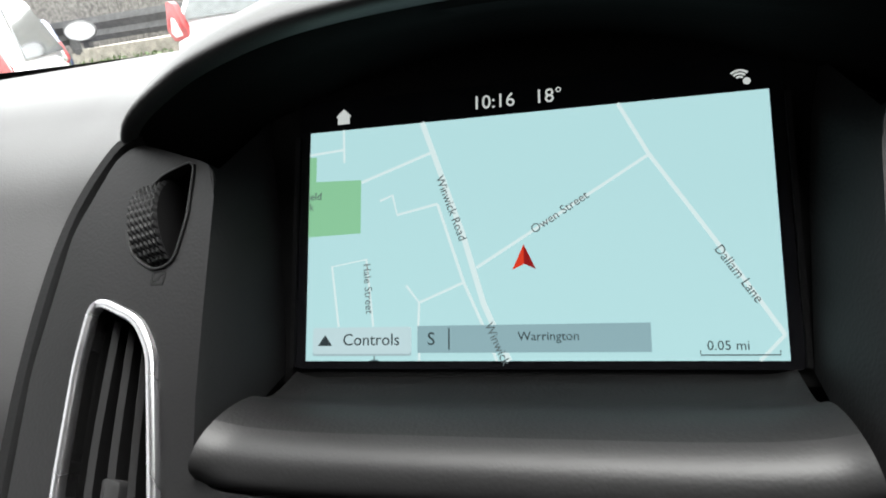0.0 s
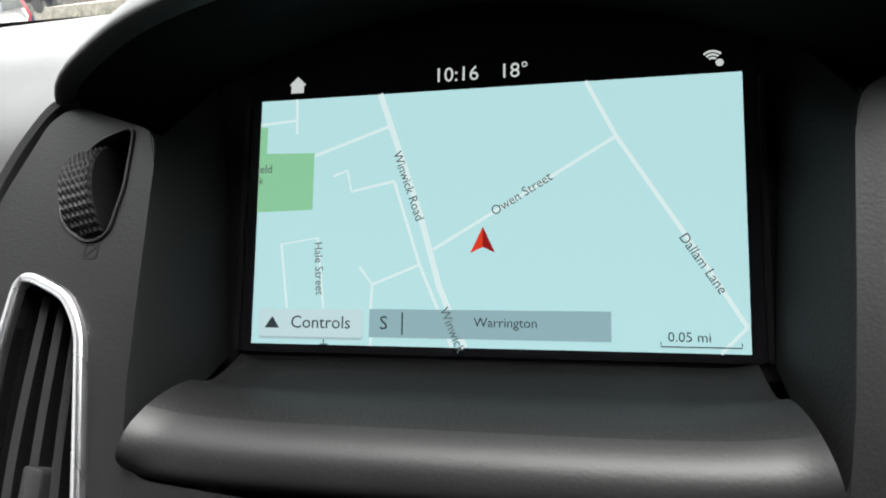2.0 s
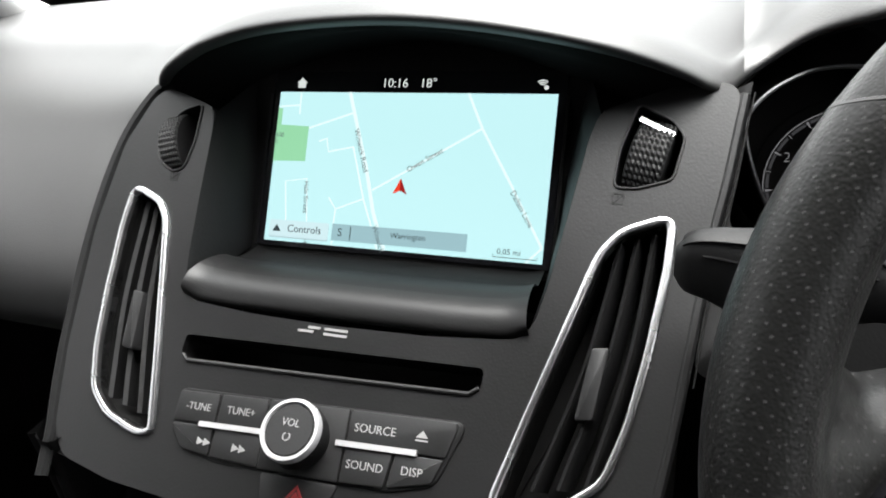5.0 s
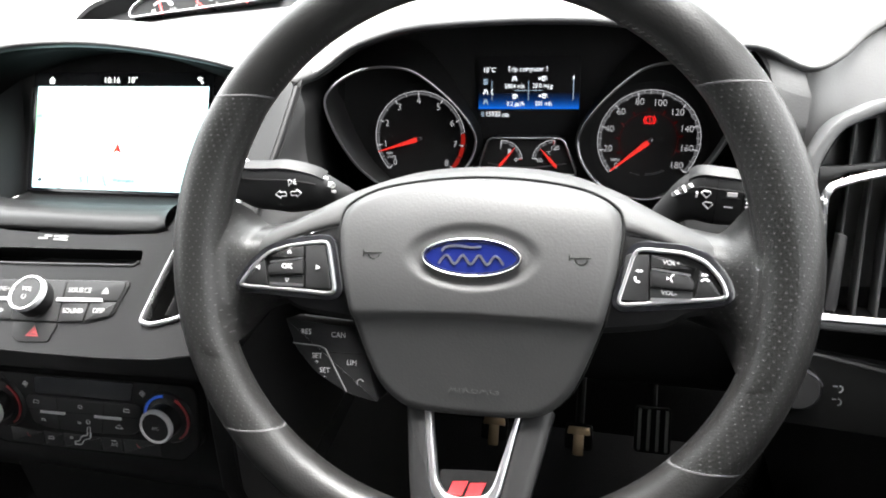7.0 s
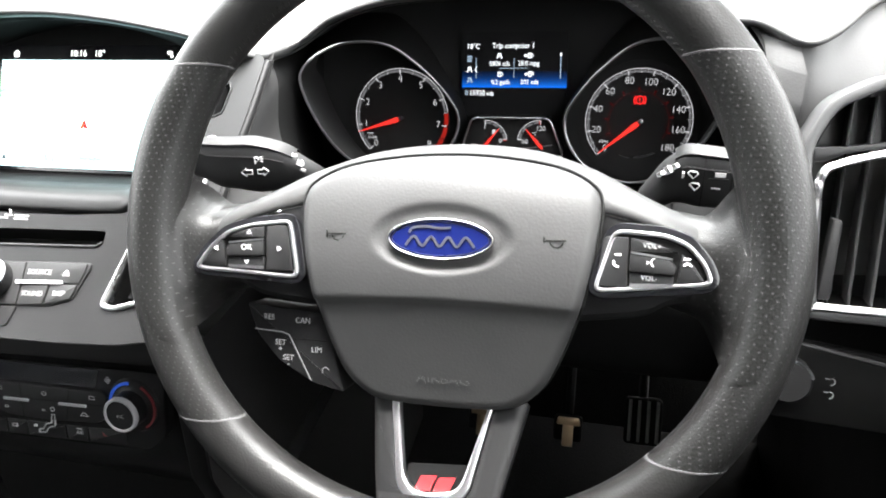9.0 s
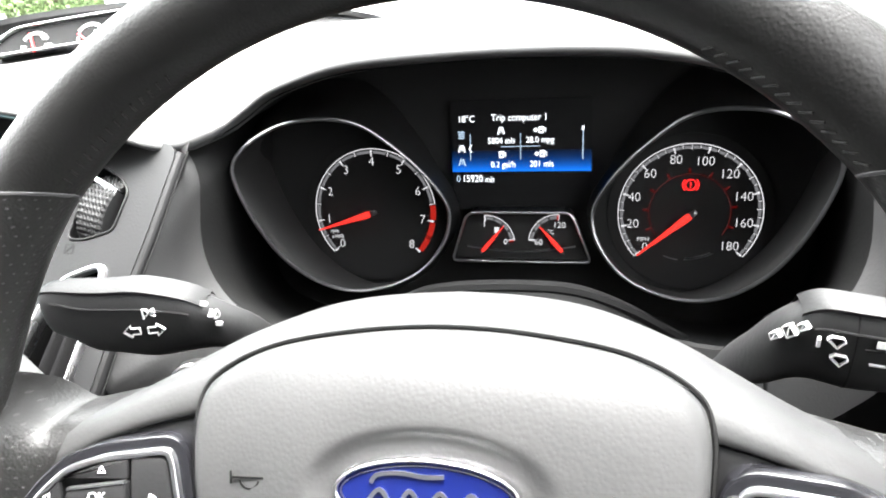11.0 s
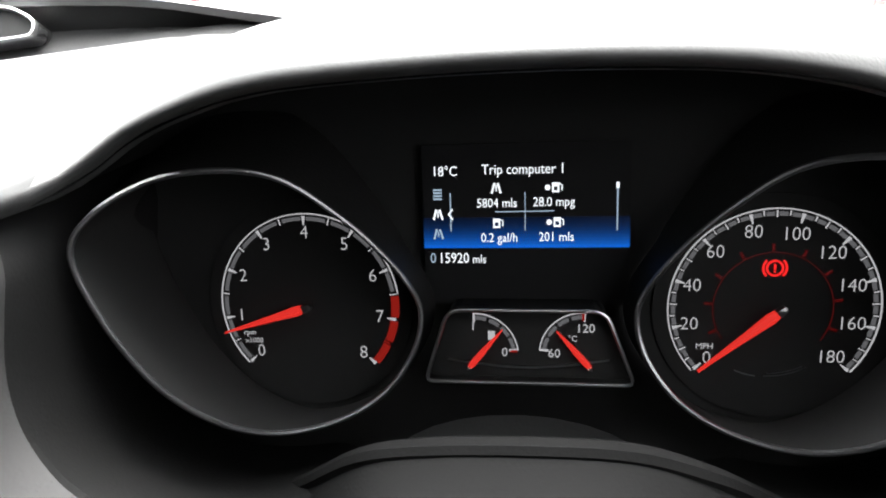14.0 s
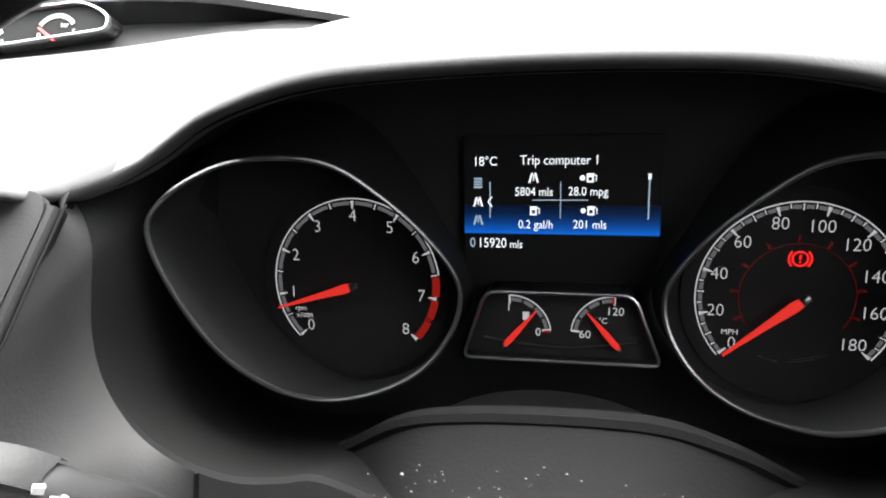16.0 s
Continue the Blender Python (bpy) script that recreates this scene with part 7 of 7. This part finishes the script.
pane = part("pane", sheet([[screen_pt(i / 24, j / 8) for j in range(9)] for i in range(25)]), M_GLASS, wind, "clear glass")
face_to(pane, (0, -1, -1.3))
pane.visible_shadow = False
part("black_edge", sheet([[screen_pt(i / 24, t) + Vector((0, -0.003, 0.0)) for t in (-0.06, -0.040 + 0.060 * abs(2 * i / 24 - 1) ** 3, -0.028 + 0.060 * abs(2 * i / 24 - 1) ** 3)] for i in range(25)]), M_BLACK, wind)
bm = bmesh.new()
for i in range(150):
    for k in range(3):
        p = screen_pt((i + 0.5 * (k % 2)) / 150, -0.024 + 0.060 * abs(2 * i / 150 - 1) ** 3 + 0.006 * k)
        r = 0.0011 - 0.0002 * k
        n = [bm.verts.new(p + Vector((r * math.cos(a), -0.003 - r * 0.75 * math.sin(a), r * 0.5 * math.sin(a)))) for a in [math.pi * j / 3 for j in range(6)]]
        bm.faces.new(n)
dots = part("dots", bm, M_BLACK, wind, "row of small black dots")
dots["kind"] = "stuff"

# seats behind the camera
for x in (X0 - 0.36, XW):
    st = thing("front_seat", (x, -0.55, 0.25), "dark cloth front seat", "car seat", "front seats")
    part("cushion", box((x - 0.25, -0.74, 0.35), (x + 0.25, -0.24, 0.52), 0.05), M_SEAT, st)
    part("backrest", box((x - 0.25, -0.90, 0.5), (x + 0.25, -0.72, 1.10), 0.05), M_SEAT, st)
    part("headrest", box((x - 0.13, -0.93, 1.12), (x + 0.13, -0.80, 1.32), 0.04), M_SEAT, st)
    part("base", box((x - 0.2, -0.74, 0.24), (x + 0.2, -0.29, 0.36), 0.02), M_DARK, st)

# ---- outside ----
M_ASPHALT = mat("asphalt", (0.13, 0.125, 0.12), 0.9, grain=0.1, size=300, stain=0.25)
M_WHITE = mat("white_car_paint", (0.74, 0.74, 0.74), 0.25, coat=0.5, stain=0.04)
M_BLUEPAINT = mat("dark_blue_car_paint", (0.03, 0.05, 0.12), 0.25, coat=0.5)
M_WINDOW = mat("dark_car_glass", (0.10, 0.11, 0.11), 0.08)
M_RUBBER = mat("tyre_rubber", (0.02, 0.02, 0.02), 0.8)
M_TAIL = mat("red_lamp_glass", (0.30, 0.05, 0.05), 0.15, coat=0.5)
M_CLEAR = mat("clear_lamp_glass", (0.6, 0.58, 0.55), 0.1)
M_YELLOW = mat("yellow_plate", (0.75, 0.55, 0.05), 0.45)
M_LEAF = mat("hedge_leaf", (0.07, 0.11, 0.035), 0.5, stain=0.5)
M_TWIG = mat("hedge_twig", (0.05, 0.04, 0.025), 0.9)
M_CONCRETE = mat("pale_concrete", (0.24, 0.225, 0.19), 0.9, stain=0.3)
M_TIMBER = mat("weathered_timber", (0.16, 0.15, 0.135), 0.85, stain=0.5)
M_RAIL = mat("grey_rail_metal", (0.07, 0.07, 0.07), 0.6, 0.3, stain=0.3)

rows = []
for i in range(41):
    y = -400 + 1200 * (i / 40) ** 1 if i in (0, 40) else -20 + 60 * i / 40
    rows.append([Vector((x, y, 0.0 + 0.55 * min(1.0, max(0.0, (y - 7.5) / 5)))) for x in (-600, -40, -20, -8, 0, 8, 20, 40, 600)])
tagged(part("ground", sheet(rows), M_ASPHALT), "grey asphalt car park rising to the back", "ground", kind="structure")


def car(x, y, label, width=1.7, length=4.0, height=1.48, paint=None, tail_z=0.95, yaw=0.0):
    """A parked hatchback seen from behind; its rear faces -y."""
    paint = paint or M_WHITE
    m = Matrix.Translation((x, y, 0)) @ pose(0, 0, 0, 0, 0, yaw)
    th = thing("parked_car", (x, y, 0), label, "car", "parked cars")
    w = width / 2
    st = [(0.0, 0.45, 0.86, 0.80), (0.06, 0.30, 0.93, 0.93), (0.12, 0.28, 1.0, 0.97), (0.3, 0.26, 1.02, 0.99), (0.9, 0.25, 1.02, 1.0), (2.4, 0.25, 0.99, 1.0), (3.0, 0.26, 0.92, 0.98), (3.7, 0.3, 0.76, 0.9), (length, 0.4, 0.62, 0.75)]
    rws = []
    for yy, z0, z1, k in st:
        z1 = z1 * height / 1.48
        o = rounded([(-w * k, z0), (-w * k * 1.0, z1 * 0.75), (-w * k * 0.93, z1), (w * k * 0.93, z1), (w * k, z1 * 0.75), (w * k, z0)], 0.07, 3)
        rws.append([m @ Vector((p.x, yy, p.y)) for p in o])
    bm = bmesh.new()
    rings_mesh(bm, rws, cap0=True, cap1=True)
    body = part("body", bm, paint, th)
    hs = height
    st = [(0.10, 0.98, 1.0, 0.90), (0.42, 0.98, hs - 0.06, 0.80), (0.8, 0.97, hs, 0.77), (1.9, 0.97, hs - 0.02, 0.77), (2.35, 0.96, hs - 0.12, 0.78), (3.05, 0.92, 0.97, 0.88)]
    rws = []
    for yy, z0, z1, k in st:
        z0 = z0 * height / 1.48
        z1 = max(z1, z0 + 0.02)
        o = rounded([(-w * 0.93, z0), (-w * k, z1 - 0.02), (-w * k * 0.9, z1), (w * k * 0.9, z1), (w * k, z1 - 0.02), (w * 0.93, z0)], 0.05, 3)
        rws.append([m @ Vector((p.x, yy, p.y)) for p in o])
    bm = bmesh.new()
    rings_mesh(bm, rws, cap0=True, cap1=True)
    roof = part("cabin", bm, paint, th)
    h0, h1 = 1.03 * height / 1.48, hs - 0.10
    part("rear_window", sheet([[m @ Vector((u * w * (0.80 - 0.1 * t), 0.085 + 0.30 * t, h0 + (h1 - h0) * t)) for u in (-1, -0.5, 0, 0.5, 1)] for t in (0, 0.5, 1)], 0.01, down=(0, 1, 0)), M_WINDOW, roof)
    for sg in (-1, 1):
        part("side_window", sheet([[m @ Vector((sg * w * (0.935 - 0.125 * t), yy + (0.45 * t if yy < 1 else -0.5 * t if yy > 2.5 else 0), h0 - 0.02 + (h1 - h0 + 0.02) * t)) for yy in (0.6, 1.55, 2.75)] for t in (0, 1)], 0.012, down=(-sg, 0, 0)), M_WINDOW, roof)
        tl = v2(rounded([(sg * w * 0.70, tail_z - 0.17), (sg * w * 0.90, tail_z - 0.20), (sg * w * 0.97, tail_z - 0.1), (sg * w * 0.90, tail_z + 0.16), (sg * w * 0.82, tail_z + 0.14)], 0.03, 3))
        RM = m @ Matrix.Translation((0, 0.055, 0)) @ pose(0, 0, 0, 90, 0, 0)
        lamp = part("tail_lamp", slab(RM, tl, -0.05, 0.03, 0.012), M_TAIL, th, "red and clear tail lamp")
        ce = sum((p for p in tl), Vector((0, 0))) / len(tl)
        part("clear_lens", slab(RM, [ce + (p - ce) * 0.5 + Vector((0, -0.045)) for p in tl], 0.0, 0.035, 0.004), M_CLEAR, lamp)
        MM = m @ Matrix.Translation((sg * (w + 0.12), 2.42, 1.13 * height / 1.48)) @ pose(0, 0, 0, 90, 0, 0)
        oval = [(0.12 * math.cos(a), 0.078 * math.sin(a)) for a in [math.pi * q / 12 for q in range(24)]]
        wm = part("wing_mirror", slab(MM, oval, -0.10, 0.0, 0.012), M_RAIL, th, "dark wing mirror housing")
        part("mirror_glass", slab(MM, [(0.9 * a, 0.88 * b) for a, b in oval], 0.0, 0.004), M_SATIN, wm)
        part("mirror_foot", box((-0.035, -0.05, -0.17), (0.03, 0.05, -0.04), 0.015, m=m @ Matrix.Translation((sg * (w + 0.06), 2.46, 1.13 * height / 1.48))), M_RAIL, wm)
        for yy in (0.75, length - 0.75):
            part("wheel", lathe(m @ Matrix.Translation((sg * (w - 0.09), yy, 0.30)) @ pose(0, 0, 0, 0, 90 * sg, 0), [(0.30, -0.09), (0.31, 0.0), (0.30, 0.09), (0.2, 0.095), (0.0001, 0.09)], 24), M_RUBBER, th)
    part("bumper_line", tube([m @ Vector((u * w * 0.9, -0.005 + 0.03 * u * u, 0.62)) for u in (-1, -0.5, 0, 0.5, 1)], 0.012, 6), M_RAIL, th)
    pl = part("number_plate", box((-0.26, -0.018, 0.72), (0.26, 0.0, 0.83), 0.004, m=m @ Matrix.Translation((0, 0.0, 0))), M_YELLOW, th, "yellow plate")
    for k in range(7):
        part("plate_bar", box((-0.22 + 0.065 * k, -0.022, 0.735), (-0.18 + 0.065 * k, -0.017, 0.815), 0, m=m), M_BLACK, pl)
    return th


car(-3.32, 2.03, "white hatchback parked at an angle beside the hedge", tail_z=0.93, yaw=38)
car(-3.17, 5.5, "white hatchback seen from behind", tail_z=1.12, height=1.58)
car(-0.05, 3.6, "white estate car parked straight ahead", width=1.76, tail_z=0.76, height=1.5)
car(3.0, 4.2, "white hatchback at the end of the row", width=1.7, tail_z=0.76)
car(-9.0, 8.5, "dark blue hatchback parked further off", paint=M_BLUEPAINT, yaw=43)

# hedge
hedge = thing("hedge", (-4.8, 6.0, 0.0), "clipped green leafy hedge between the cars", "hedge")
rnd = random.Random(7)
bm = bmesh.new()
for i in range(5200):
    x, y, z = rnd.uniform(-5.6, -4.12), 5.75 + abs(rnd.gauss(0, 0.09)), rnd.uniform(0.05, 0.82 + 0.05 * math.sin(i))
    a, b, s = rnd.uniform(0, 6.28), rnd.uniform(-0.9, 0.9), rnd.uniform(0.018, 0.038)
    mm = Matrix.Translation((x, y, z)) @ Euler((b + 1.2, a * 0.3, a)).to_matrix().to_4x4()
    vs = [bm.verts.new(mm @ Vector(p)) for p in ((-s, 0, 0), (0, -s * 0.5, 0.004), (s, 0, 0), (0, s * 0.5, 0.004))]
    bm.faces.new(vs)
bm2 = part("leaves", bm, M_LEAF, hedge, "small green leaves", smooth=0)
bm2["kind"] = "stuff"
part("twigs", box((-5.6, 5.95, 0.0), (-4.12, 6.3, 0.76), 0.1), M_TWIG, hedge)

# rail, bank and fence behind
kerb = part("bank", box((-6.4, 6.9, 0.0), (-4.05, 11.2, 0.96), 0.03), M_CONCRETE)
tagged(kerb, "raised pale concrete bank", "bank", kind="structure")
fence = thing("fence", (-4, 12.2, 0.5), "weathered upright timber fence", "fence")
for k in range(110):
    x = -16 + 0.24 * k
    part("board", box((x, 12.2, 0.5), (x + 0.225, 12.225, 2.25 + 0.02 * math.sin(k * 1.7)), 0), M_TIMBER, fence, smooth=0)
rail = thing("barrier", (-4, 10.0, 0.5), "dark grey crash barrier on posts", "barrier")
part("beam", sheet([[Vector((x, 9.8 + d, z)) for d, z in ((0.03, 1.02), (0.0, 1.1), (0.05, 1.19), (0.0, 1.30), (0.03, 1.40))] for x in (-16, -8, 0, 10)], 0.02, down=(0, 1, 0)), M_RAIL, rail)
for k in range(11):
    part("post", box((-16 + 2.4 * k, 9.85, 0.3), (-15.88 + 2.4 * k, 9.97, 1.2), 0.01), M_RAIL, rail)
